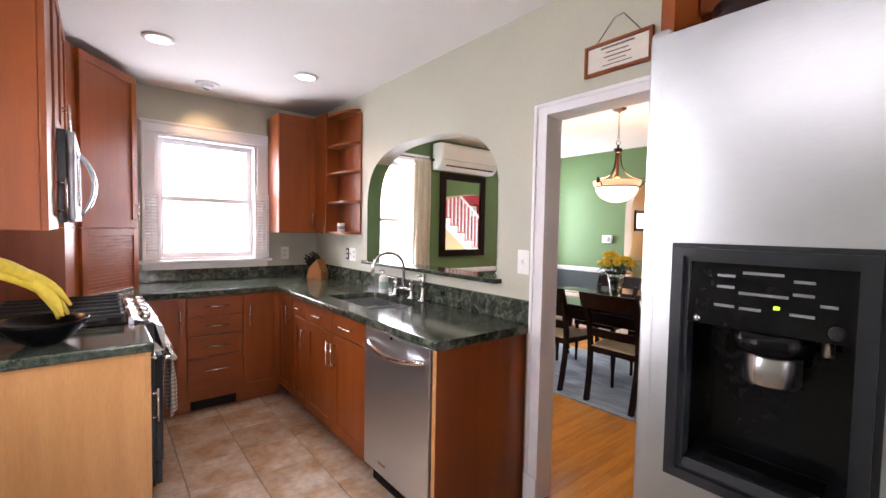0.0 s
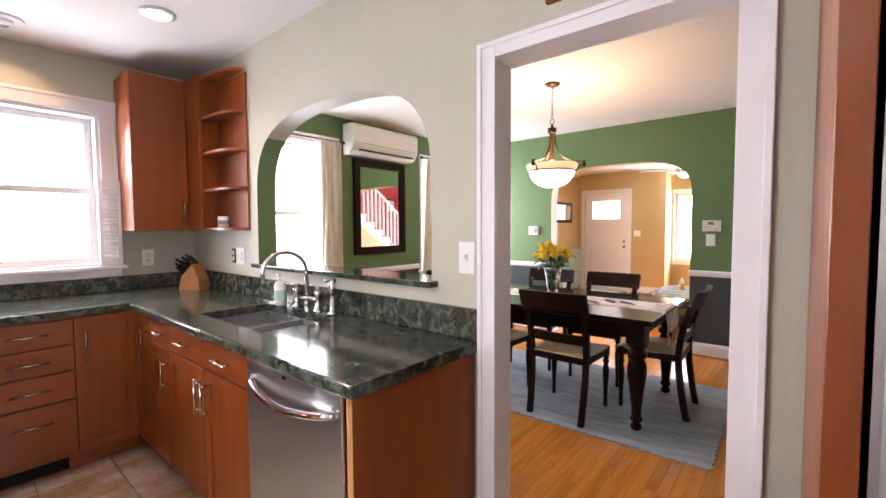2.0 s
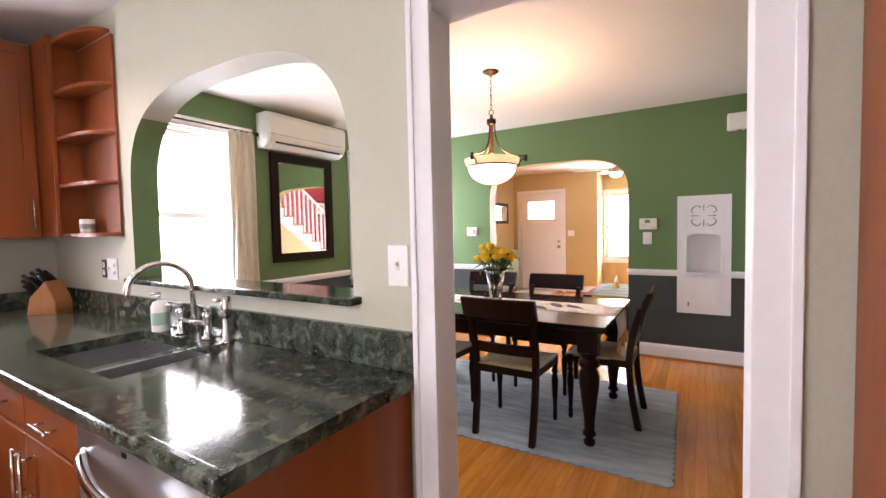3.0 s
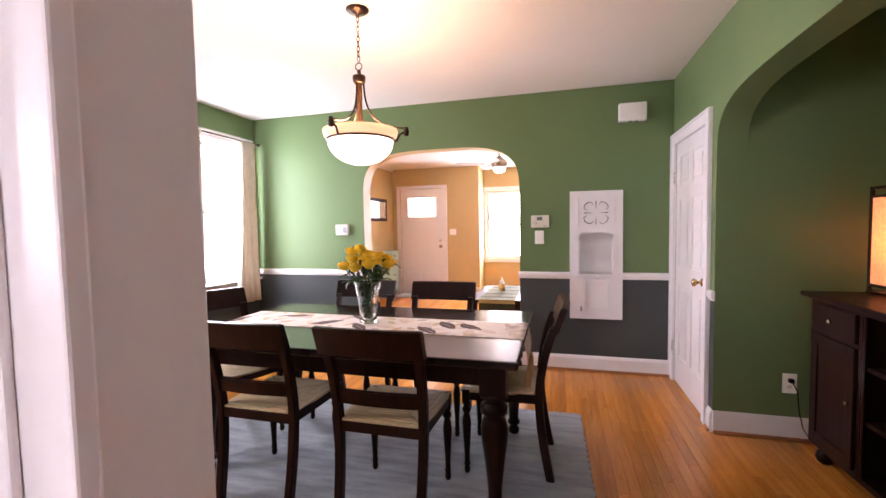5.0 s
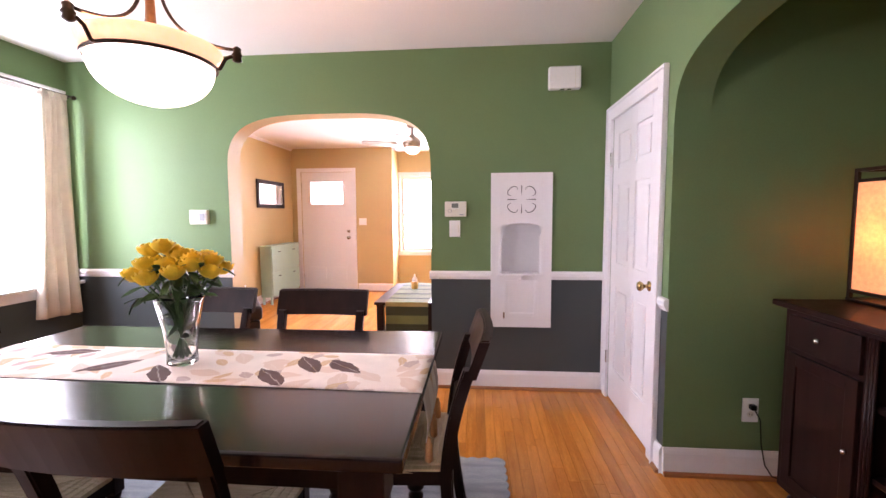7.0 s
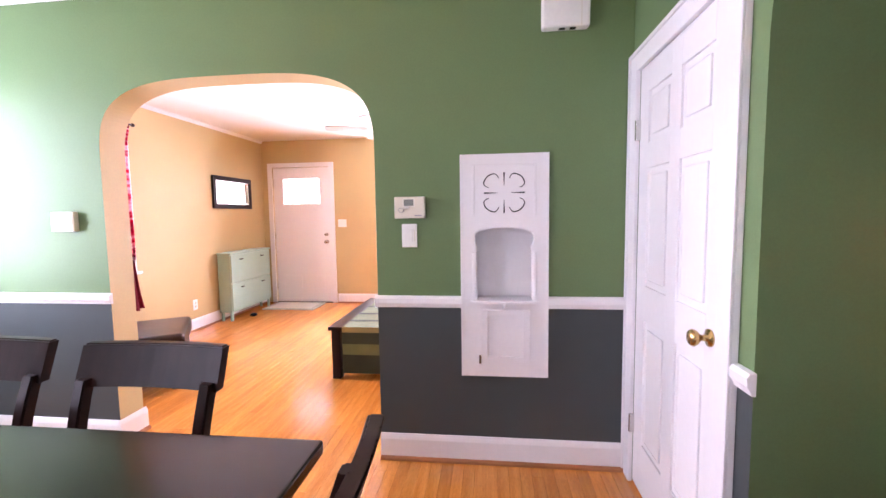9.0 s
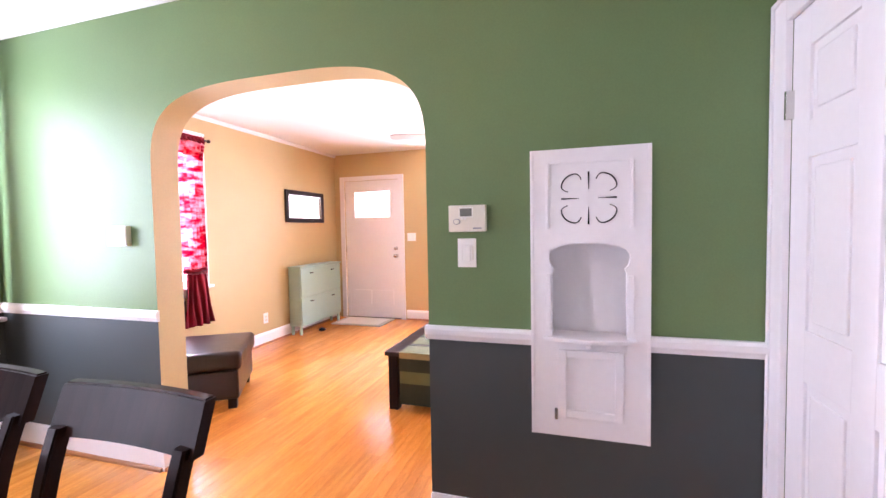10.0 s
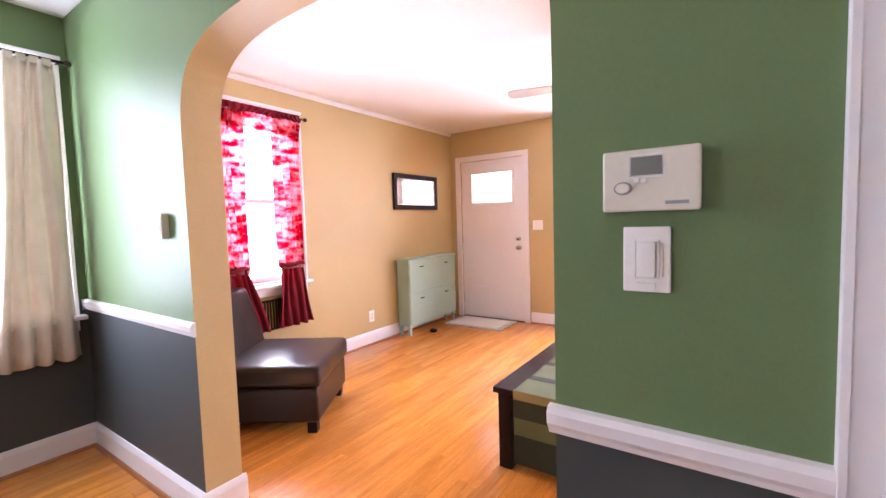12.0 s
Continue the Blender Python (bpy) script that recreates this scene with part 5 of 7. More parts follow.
part("casing", bm, M_TRIM, cd, world=True)
bm = B()
DL, DR, DT = 4.795, 5.55, 1.95
ya, yb = SY - 0.04, SY - 0.002
st = 0.105
panels = []
cols = [(DL + st, (DL + DR) / 2 - 0.045), ((DL + DR) / 2 + 0.045, DR - st)]
rows = [(0.24, 0.82), (0.98, 1.50), (1.61, 1.83)]
for b in ((DL, DL + st, 0.012, DT), (DR - st, DR, 0.012, DT), (cols[0][1], cols[1][0], 0.012, DT)):
    box(bm, b[0], b[1], ya, yb, b[2], b[3], bevel=0.002)
for xa, xb in cols:
    for za, zb in ((0.012, 0.24), (0.82, 0.98), (1.50, 1.61), (1.83, DT)):
        box(bm, xa, xb, ya, yb, za, zb, bevel=0.002)
    for za, zb in rows:
        panels.append((xa, xb, za, zb))
leaf = part("leaf", bm, M_TRIM, cd, world=True)
for xa, xb, za, zb in panels:
    bm = box(B(), xa - 0.002, xb + 0.002, ya + 0.008, yb - 0.009, za - 0.002, zb + 0.002)
    box(bm, xa + 0.03, xb - 0.03, yb - 0.009, yb - 0.003, za + 0.03, zb - 0.03, bevel=0.006)
    part("panel", bm, M_TRIM, leaf, world=True)
bm = lathe(B(), [(0.028, 0), (0.028, 0.006), (0.010, 0.010), (0.010, 0.03), (0.022, 0.040), (0.028, 0.052), (0.022, 0.062), (0.006, 0.066)], 20)
bm.transform(pose(4.868, yb, 0.915, -90))
part("knob", bm, M_BRASS, leaf, "polished brass knob", world=True)
part("latch_plate", box(B(), 4.799, 4.806, yb - 0.02, yb + 0.004, 0.90, 0.96), M_NICKEL, leaf, world=True)
for z in (0.30, 1.68):
    part("hinge", box(B(), 5.536, 5.547, yb - 0.004, yb + 0.024, z - 0.045, z + 0.045, bevel=0.002), M_NICKEL, leaf, world=True)

# telephone niche panel
nc = thing("wall_niche_panel", "white painted telephone niche with shelf and small door", "niche", pose(NX, 0.687, 0.477))
NY0, NY1, NZ0, NZ1, NYC = 0.468, 0.906, 0.477, 1.607, 0.687
xa, xb = NX - 0.022, NX - 0.0005
bm = B()
box(bm, xa, xb, NY0, NYC - 0.148, NZ0, NZ1)
box(bm, xa, xb, NYC + 0.148, NY1, NZ0, NZ1)
box(bm, xa, xb, NYC - 0.148, NYC + 0.148, NZ0, 0.862)
arch_head(bm, "x", xa, xb, NYC, 0.148, 1.185, 1.243, 2.6, NZ1, 24)
for s in (-1, 1):
    out = [(NYC + s * 0.148, 1.185), (NYC + s * 0.143, 1.160), (NYC + s * 0.128, 1.145), (NYC + s * 0.136, 1.128), (NYC + s * 0.137, 0.862), (NYC + s * 0.148, 0.862)]
    prism(bm, out, "x", xa, xb)
part("face", bm, M_TRIM, nc, world=True)
bm = B()
for s in (-1, 1):
    box(bm, xa - 0.006, xa, NYC + s * 0.152 - 0.006, NYC + s * 0.152 + 0.006, 1.30, 1.555, bevel=0.002)
    box(bm, xa - 0.007, xa, NYC + s * 0.150 - 0.010, NYC + s * 0.150 + 0.010, 0.90, 1.12, bevel=0.003)
box(bm, xa - 0.004, xa, NYC - 0.152, NYC + 0.152, 1.549, 1.555, bevel=0.001)
for y0, y1, z0, z1 in ((NY0, NY0 + 0.012, NZ0, NZ1), (NY1 - 0.012, NY1, NZ0, NZ1)):
    box(bm, xa - 0.003, xa, y0, y1, z0, z1, bevel=0.001)
part("moulding", bm, M_TRIM, nc, world=True)
bm = B()
box(bm, NX + 0.105, NX + 0.118, 0.503, 0.867, 0.823, 1.297)
box(bm, NX, NX + 0.105, 0.503, 0.515, 0.823, 1.297)
box(bm, NX, NX + 0.105, 0.855, 0.867, 0.823, 1.297)
box(bm, NX, NX + 0.105, 0.515, 0.855, 1.285, 1.297)
box(bm, NX, NX + 0.105, 0.515, 0.855, 0.823, 0.862)
part("recess", bm, M_TRIM, nc, world=True)
out = [(NX + 0.09, NYC - 0.135), (NX - 0.023, NYC - 0.137), (NX - 0.023, NYC - 0.17), (NX - 0.045, NYC - 0.17), (NX - 0.075, NYC - 0.05), (NX - 0.082, NYC), (NX - 0.075, NYC + 0.05), (NX - 0.045, NYC + 0.17), (NX - 0.023, NYC + 0.17), (NX - 0.023, NYC + 0.137), (NX + 0.09, NYC + 0.135)]
part("shelf", prism(B(), out, "z", 0.863, 0.877, bevel=0.003), M_TRIM, nc, world=True)
bm = B()
ld = (NYC - 0.125, NYC + 0.115, 0.555, 0.825)
box(bm, xa - 0.008, xa, ld[0], ld[0] + 0.03, ld[2], ld[3], bevel=0.002)
box(bm, xa - 0.008, xa, ld[1] - 0.03, ld[1], ld[2], ld[3], bevel=0.002)
box(bm, xa - 0.008, xa, ld[0] + 0.03, ld[1] - 0.03, ld[2], ld[2] + 0.03, bevel=0.002)
box(bm, xa - 0.008, xa, ld[0] + 0.03, ld[1] - 0.03, ld[3] - 0.03, ld[3], bevel=0.002)
ndoor = part("small_door", bm, M_TRIM, nc, world=True)
part("knob", ball(B(), (xa - 0.016, NYC, 0.845), 0.013, 14), M_TRIM, ndoor, world=True)
part("hinge", box(B(), xa - 0.010, xa - 0.0005, ld[1] + 0.002, ld[1] + 0.014, 0.545, 0.59, bevel=0.001), M_NICKEL, ndoor, world=True)
# half-sunk black tubes stand in for the shade inside pierced scroll slits
for sy in (-1, 1):
    for sz in (-1, 1):
        pts = []
        for q in range(19):
            a = math.radians(-32 + 154 * q / 18)
            f = 1 - 0.34 * max(0.0, abs(q - 9) / 9 - 0.62) / 0.38
            pts.append((xa - 0.0005, NYC + sy * (0.046 + 0.054 * f * math.cos(a)), 1.415 + sz * (0.044 + 0.050 * f * math.sin(a))))
        part("scroll_slit_shade", tube(B(), pts, [0.0022 if q in (0, 18) else 0.0011 + 0.0017 * math.sin(math.pi * q / 18) for q in range(19)], 6), M_BLACK, nc, world=True)
# straight slits, their dark inside likewise put in as black tubes
for d in ((1, 0), (-1, 0), (0, 1), (0, -1)):
    pts = [(xa - 0.0005, NYC + d[0] * u, 1.415 + d[1] * u) for u in (0.034, 0.07, 0.10)]
    part("straight_slit_shade", tube(B(), pts, [0.0008, 0.0024, 0.0036], 6), M_BLACK, nc, world=True)

# wall devices
th = thing("thermostat", "cream wall thermostat with grey display", "thermostat", pose(NX, 1.1635, 1.349, 0, 0, -90))
part("case", box(B(), -0.079, 0.079, -0.03, 0.0, -0.055, 0.055, bevel=0.005), M_CREAMP, th)
part("display_frame", ring(B(), -0.034, 0.026, 0.004, 0.046, 0.003, -0.0315, -0.0295, 0.0006), M_WHITEP, th)
part("display", box(B(), -0.029, 0.021, -0.0315, -0.0302, 0.009, 0.041, bevel=0.0005), M_LCD, th, "grey display")
dial = part("dial", lathe(B(), [(0.016, 0), (0.015, 0.003)], 24), M_PRINT, th, "grey ringed dial")
dial.data.transform(pose(-0.043, -0.0302, -0.013, 90) @ Matrix.Diagonal((1, 0.75, 1, 1)))
cap = part("dial_cap", lathe(B(), [(0.0125, 0.003), (0.011, 0.006)], 24), M_CREAMP, dial)
cap.data.transform(pose(-0.043, -0.0302, -0.013, 90) @ Matrix.Diagonal((1, 0.75, 1, 1)))
for x, z in ((-0.020, 0.0), (-0.008, -0.001)):
    part("button", lathe(B(), [(0.005, 0), (0.0045, 0.003)], 14), M_WHITEP, th).data.transform(pose(x, -0.0302, z, 90))
part("brand_bar", box(B(), 0.026, 0.062, -0.0312, -0.0302, -0.044, -0.038), M_PRINT, th)
p = plate("dimmer_switch", "white rocker dimmer switch plate under the thermostat", pose(NX, 1.171, 1.205, 0, 0, -90), 0.080, 0.121, "light switch")
part("rocker_frame", ring(B(), -0.022, 0.022, -0.037, 0.037, 0.004, -0.0085, -0.0055, 0.0008), M_WHITEP, p)
rocker(p, 0)
part("side_slider", box(B(), 0.0245, 0.0285, -0.0085, -0.0055, -0.030, 0.030, bevel=0.001), M_CREAMP, p)
part("slider", box(B(), -0.016, 0.016, -0.009, -0.006, -0.054, -0.043, bevel=0.001), M_WHITEP, p)
p = thing("intercom_box", "small cream wall box beside the arch", "wall box", pose(NX, 3.145, 1.300, 0, 0, -90))
part("case", box(B(), -0.072, 0.072, -0.032, 0.0, -0.055, 0.055, bevel=0.005), M_CREAMP, p)
part("cover", box(B(), 0.002, 0.062, -0.035, -0.0325, -0.04, 0.04, bevel=0.001), M_WHITEP, p)
part("display", box(B(), 0.010, 0.054, -0.0362, -0.0352, -0.030, 0.030), M_PRINT, p)
p = thing("door_chime", "white door chime box high on the wall", "door chime", pose(NX, 0.40, 2.253, 0, 0, -90))
part("case", box(B(), -0.11, 0.11, -0.06, 0.0, -0.076, 0.076, bevel=0.014, seg=3), M_WHITEP, p)
part("side_band", box(B(), 0.068, 0.072, -0.0605, -0.001, -0.0745, 0.0745, bevel=0.001), M_CREAMP, p)
for x in (-0.03, 0.02):
    part("slot", box(B(), x, x + 0.028, -0.045, -0.02, -0.0775, -0.074), M_BLACK, p)
p = plate("double_outlet", "white outlet plate on slate lower wall", pose(4.01, YW, 0.29), 0.075, 0.12, "outlet")
sockets(p, 0)
p = plate("alcove_outlet", "white outlet with a lamp cord plugged in", pose(CC + CH, -0.33, 0.345, 0, 0, -90), 0.075, 0.12, "outlet")
sockets(p, 0)
part("plug", box(B(), -0.012, 0.014, -0.034, -0.0085, 0.010, 0.034, bevel=0.004), M_BLACK, p)
part("cord", tube(B(), [(0.0, -0.034, 0.02), (0.02, -0.05, -0.03), (0.035, -0.04, -0.15), (0.06, -0.035, -0.26), (0.10, -0.03, -0.32), (0.15, -0.03, -0.335)], 0.003, 6), M_BLACK, p)

# air conditioner
ac = thing("air_conditioner", "white wall-mounted split air conditioner", "air conditioner", pose(3.865, YW, 2.12))
prof = [(0.0, 0.0), (-0.10, 0.0), (-0.165, 0.035), (-0.20, 0.10), (-0.205, 0.27), (-0.19, 0.305), (-0.15, 0.315), (0.0, 0.315)]
part("casing", prism(B(), prof, "x", -0.475, 0.475, bevel=0.012), M_WHITEP, ac)
part("outlet_louver", prism(B(), [(-0.105, -0.003), (-0.165, 0.028), (-0.170, 0.036), (-0.11, 0.004)], "x", -0.40, 0.40), M_TRIM, ac)
part("panel_line", box(B(), -0.474, 0.474, -0.2075, -0.204, 0.108, 0.112), M_PRINT, ac)
part("outlet_slot", prism(B(), [(-0.172, 0.036), (-0.180, 0.050), (-0.178, 0.052), (-0.170, 0.038)], "x", -0.40, 0.40), M_CHAR, ac)

# mirror
mr = thing("wall_mirror", "large mirror in a wide espresso wood frame", "mirror", pose(3.90, YW, 1.05))
W0, W1, Z0, Z1, fw = -0.385, 0.385, 0.0, 1.05, 0.085
bm = ring(B(), W0, W1, Z0, Z1, fw, -0.035, -0.002, 0.006)
part("frame", bm, M_DARK, mr)
part("glass", box(B(), W0 + fw - 0.005, W1 - fw + 0.005, -0.012, -0.006, Z0 + fw - 0.005, Z1 - fw + 0.005), M_MIRROR, mr, "silvered mirror glass")


# ---- curtains ----
def drape(x0, x1, z0, z1, y, folds, amp, seed, flare=0.12, tie=None, shift=0.0):
    rnd = random.Random(seed)
    bm = B()
    nx, nz = folds * 10, 26
    ph = [rnd.uniform(0, 6.28) for _ in range(4)]
    grid = []
    for j in range(nz + 1):
        t = j / nz
        z = z1 + (z0 - z1) * t
        c, w = (x0 + x1) / 2 + shift * t, (x1 - x0) * (1 + flare * t)
        a = amp * (0.55 + 0.6 * t)
        if tie:
            pinch = math.exp(-((t - tie) / 0.06) ** 2)
            w *= 1 - 0.25 * pinch + (0.28 if t > tie else 0) * min(1, (t - tie) / 0.15)
        row = []
        for i in range(nx + 1):
            u = i / nx
            warp = u + 0.035 * math.sin(2 * math.pi * u + ph[1]) + 0.02 * math.sin(5 * u + 3 * t + ph[2])
            d = a * math.sin(2 * math.pi * folds * warp + ph[0] + 0.5 * math.sin(3 * t + ph[3]))
            d += 0.25 * a * math.sin(4 * math.pi * folds * warp + ph[2])
            row.append(bm.verts.new((c + (u - 0.5) * w + 0.008 * math.sin(6 * t + ph[1] + 9 * u), y + d, z + 0.006 * math.sin(20 * u + ph[3]) * t)))
        grid.append(row)
    for ra, rb in zip(grid, grid[1:]):
        for i in range(nx):
            bm.faces.new((ra[i], ra[i + 1], rb[i + 1], rb[i])).smooth = True
    return bm


def rod(x0, x1, y, z, label):
    r = thing("curtain_rod", label, "curtain rod", pose((x0 + x1) / 2, YW, z))
    part("rod", tube(B(), [(x0, y, z), (x1, y, z)], 0.008, 10), M_BRONZE, r, world=True)
    for x, s in ((x0, -1), (x1, 1)):
        bm = lathe(B(), [(0.009, 0), (0.016, 0.008), (0.018, 0.02), (0.012, 0.032), (0.004, 0.036)], 12)
        bm.transform(pose(x, y, z, 0, 90 * s))
        part("finial", bm, M_BRONZE, r, world=True)
    for x in (x0 + 0.025, x1 - 0.025):
        part("bracket", tube(B(), [(x, YW - 0.035, z - 0.005), (x, y, z - 0.012)], 0.005, 8), M_BRONZE, r, world=True)


def hang(x0, x1, z0, z1, y, folds, amp, seed, label, material, group, **kw):
    c = thing("curtain", label, "curtain", pose((x0 + x1) / 2, y, z0), group)
    ob = part("cloth", drape(x0, x1, z0, z1, y, folds, amp, seed, **kw), material, c, world=True)
    ob.modifiers.new("thick", "SOLIDIFY").thickness = 0.002
    for k in range(4):
        x = x0 + (x1 - x0) * (k + 0.5) / 4
        bm = B()
        box(bm, x - 0.018, x + 0.018, y - 0.013, y - 0.010, z1 - 0.02, z1 + 0.018, bevel=0.001)
        box(bm, x - 0.018, x + 0.018, y + 0.010, y + 0.013, z1 - 0.02, z1 + 0.018, bevel=0.001)
        box(bm, x - 0.018, x + 0.018, y - 0.013, y + 0.013, z1 + 0.012, z1 + 0.018, bevel=0.001)
        part("tab", bm, material, c, world=True)


rod(4.55, 5.61, YW - 0.075, 2.225, "dark bronze curtain rod over the dining window")
rod(2.26, 3.33, YW - 0.075, 2.225, "dark bronze curtain rod over the dining window")
CREAM = "cream linen tab curtain drawn to the window's side"
hang(4.63, 4.86, 0.60, 2.205, YW - 0.085, 4, 0.024, 11, CREAM, M_LINEN, "dining curtains", flare=0.40, shift=-0.055)
hang(5.36, 5.56, 0.57, 2.205, YW - 0.085, 4, 0.026, 12, CREAM, M_LINEN, "dining curtains", flare=0.75, shift=-0.05)
hang(2.29, 2.50, 0.60, 2.205, YW - 0.085, 4, 0.022, 13, CREAM, M_LINEN, "dining curtains")
hang(3.07, 3.30, 0.60, 2.205, YW - 0.085, 4, 0.022, 14, CREAM, M_LINEN, "dining curtains")

# ---- rug ----
rg = thing("area_rug", "grey-blue woven rug with scalloped edges under the table", "rug", pose(3.29, 0.83, 0, 0, 0, 1.6))
RX0, RX1, RY0, RY1 = 0.0, 1.40, 0.0, 2.56


def scallops(x0, x1, y0, y1, pitch, depth):
    out = []
    corners = [(x0, y0), (x1, y0), (x1, y1), (x0, y1)]
    for i in range(4):
        (ax, ay), (bx, by) = corners[i], corners[(i + 1) % 4]
        length = math.hypot(bx - ax, by - ay)
        n = max(1, round(length / pitch))
        nx, ny = (by - ay) / length, -(bx - ax) / length
        for k in range(n * 6):
            t = k / (n * 6)
            d = depth * abs(math.sin(math.pi * t * n))
            out.append((ax + (bx - ax) * t + nx * d, ay + (by - ay) * t + ny * d))
    return out


part("rug_body", prism(B(), scallops(RX0, RX1, RY0, RY1, 0.062, 0.014), "z", 0.0005, 0.009), M_RUG, rg)


# ---- table ----
tb = thing("dining_table", "espresso wood dining table with turned legs", "table", pose(3.925, 2.065, 0.009))
TX0, TX1, TY0, TY1 = 3.405, 4.45, 1.165, 2.965
part("tabletop", box(B(), TX0, TX1, TY0, TY1, 0.725, 0.762, bevel=0.008, seg=3), M_TABLETOP, tb, world=True)
for b in ((TX0 + 0.09, TX1 - 0.09, TY0 + 0.10, TY0 + 0.125), (TX0 + 0.09, TX1 - 0.09, TY1 - 0.125, TY1 - 0.10), (TX0 + 0.10, TX0 + 0.125, TY0 + 0.125, TY1 - 0.125), (TX1 - 0.125, TX1 - 0.10, TY0 + 0.125, TY1 - 0.125)):
    part("apron", box(B(), *b, 0.615, 0.7245, bevel=0.003), M_DARK, tb, world=True)
for x in (TX0 + 0.115, TX1 - 0.115):
    for y in (TY0 + 0.115, TY1 - 0.115):
        bm = B()
        box(bm, x - 0.058, x + 0.058, y - 0.058, y + 0.058, 0.585, 0.7248, bevel=0.006)
        lathe(bm, [(0.027, 0.0092), (0.034, 0.02), (0.034, 0.04), (0.024, 0.05), (0.024, 0.062), (0.039, 0.075), (0.039, 0.09), (0.029, 0.10), (0.032, 0.16), (0.044, 0.27), (0.059, 0.38), (0.061, 0.43), (0.051, 0.47), (0.041, 0.485), (0.061, 0.50), (0.060, 0.515), (0.061, 0.53), (0.044, 0.54), (0.044, 0.555), (0.061, 0.568), (0.061, 0.586)], 20, (x, y, 0))
        part("leg", bm, M_DARK, tb, world=True)

# runner cloth with drops over both ends
rn = thing("table_runner", "cream runner with brown leaf print and tasselled ends", "table runner", pose(3.945, 2.06, 0.763))
bm = B()
rows = []
n = 64
for j in range(n + 1):
    s = -0.16 + (TY1 - TY0 + 0.32) * j / n
    y, z = TY0 + s, 0.7655
    if s < -0.004:
        y, z = TY0 - 0.008 - 0.006 * math.sin(j), 0.7655 + s
    elif s > TY1 - TY0 + 0.004:
        y, z = TY1 + 0.008 + 0.006 * math.sin(j), 0.7655 - (s - (TY1 - TY0))
    row = []
    for i in range(13):
        u = i / 12 - 0.5
        row.append(bm.verts.new((3.945 + 0.34 * u + 0.015 * (y - 2.06) / 0.9, y, z + 0.0012 * math.sin(9 * u + 3 * y))))
    rows.append(row)
for ra, rb in zip(rows, rows[1:]):
    for i in range(12):
        bm.faces.new((ra[i], ra[i + 1], rb[i + 1], rb[i])).smooth = True
ob = part("cloth", bm, M_RUNNER, rn, world=True)
ob.modifiers.new("thick", "SOLIDIFY").thickness = 0.0022
for x in (3.79, 3.945, 4.085):
    for y in (TY0 - 0.012, TY1 + 0.012):
        bm = lathe(B(), [(0.003, 0.0), (0.008, -0.006), (0.006, -0.014), (0.012, -0.02), (0.014, -0.075), (0.010, -0.08)], 10, (x, y, 0.606))
        part("tassel", bm, M_MAPLE, rn, world=True)


# ---- chairs ----
def bowed(bm, w, y0, bow, z0, z1, lean, th, steps=10):
    """A rail that bows backwards across the back; lean shifts the top."""
    rings = []
    for k in range(steps + 1):
        u = k / steps * 2 - 1
        y = y0 - bow * (1 - u * u)
        x = u * w / 2
        rings.append([bm.verts.new(p) for p in ((x, y - th / 2, z0), (x, y + th / 2, z0), (x, y + th / 2 - lean, z1), (x, y - th / 2 - lean, z1))])
    fs = []
    for a, b in zip(rings, rings[1:]):
        for q in range(4):
            fs.append(bm.faces.new((a[q], a[(q + 1) % 4], b[(q + 1) % 4], b[q])))
    fs += [bm.faces.new(rings[0]), bm.faces.new(rings[-1][::-1])]
    bmesh.ops.recalc_face_normals(bm, faces=fs)
    top = [e for f in fs for e in f.edges if all(abs(v.co.z - z1) < 1e-6 for v in e.verts)]
    bmesh.ops.bevel(bm, geom=list(set(top)), offset=0.005, segments=2, affect="EDGES")
    return bm


def post_bar(bm, pts, sx, sy):
    """A square-section bar through points."""
    rings = []
    for (x, y, z), k in zip(pts, range(len(pts))):
        rings.append([bm.verts.new((x + a * sx / 2, y + b * sy / 2, z)) for a, b in ((-1, -1), (1, -1), (1, 1), (-1, 1))])
    fs = []
    for a, b in zip(rings, rings[1:]):
        for q in range(4):
            f = bm.faces.new((a[q], a[(q + 1) % 4], b[(q + 1) % 4], b[q]))
            fs.append(f)
    fs += [bm.faces.new(rings[0][::-1]), bm.faces.new(rings[-1])]
    bmesh.ops.recalc_face_normals(bm, faces=fs)
    long = [e for e in {e for f in fs for e in f.edges} if abs(e.verts[0].co.z - e.verts[1].co.z) > 1e-4]
    bmesh.ops.bevel(bm, geom=long, offset=0.005, segments=2, affect="EDGES")
    return bm


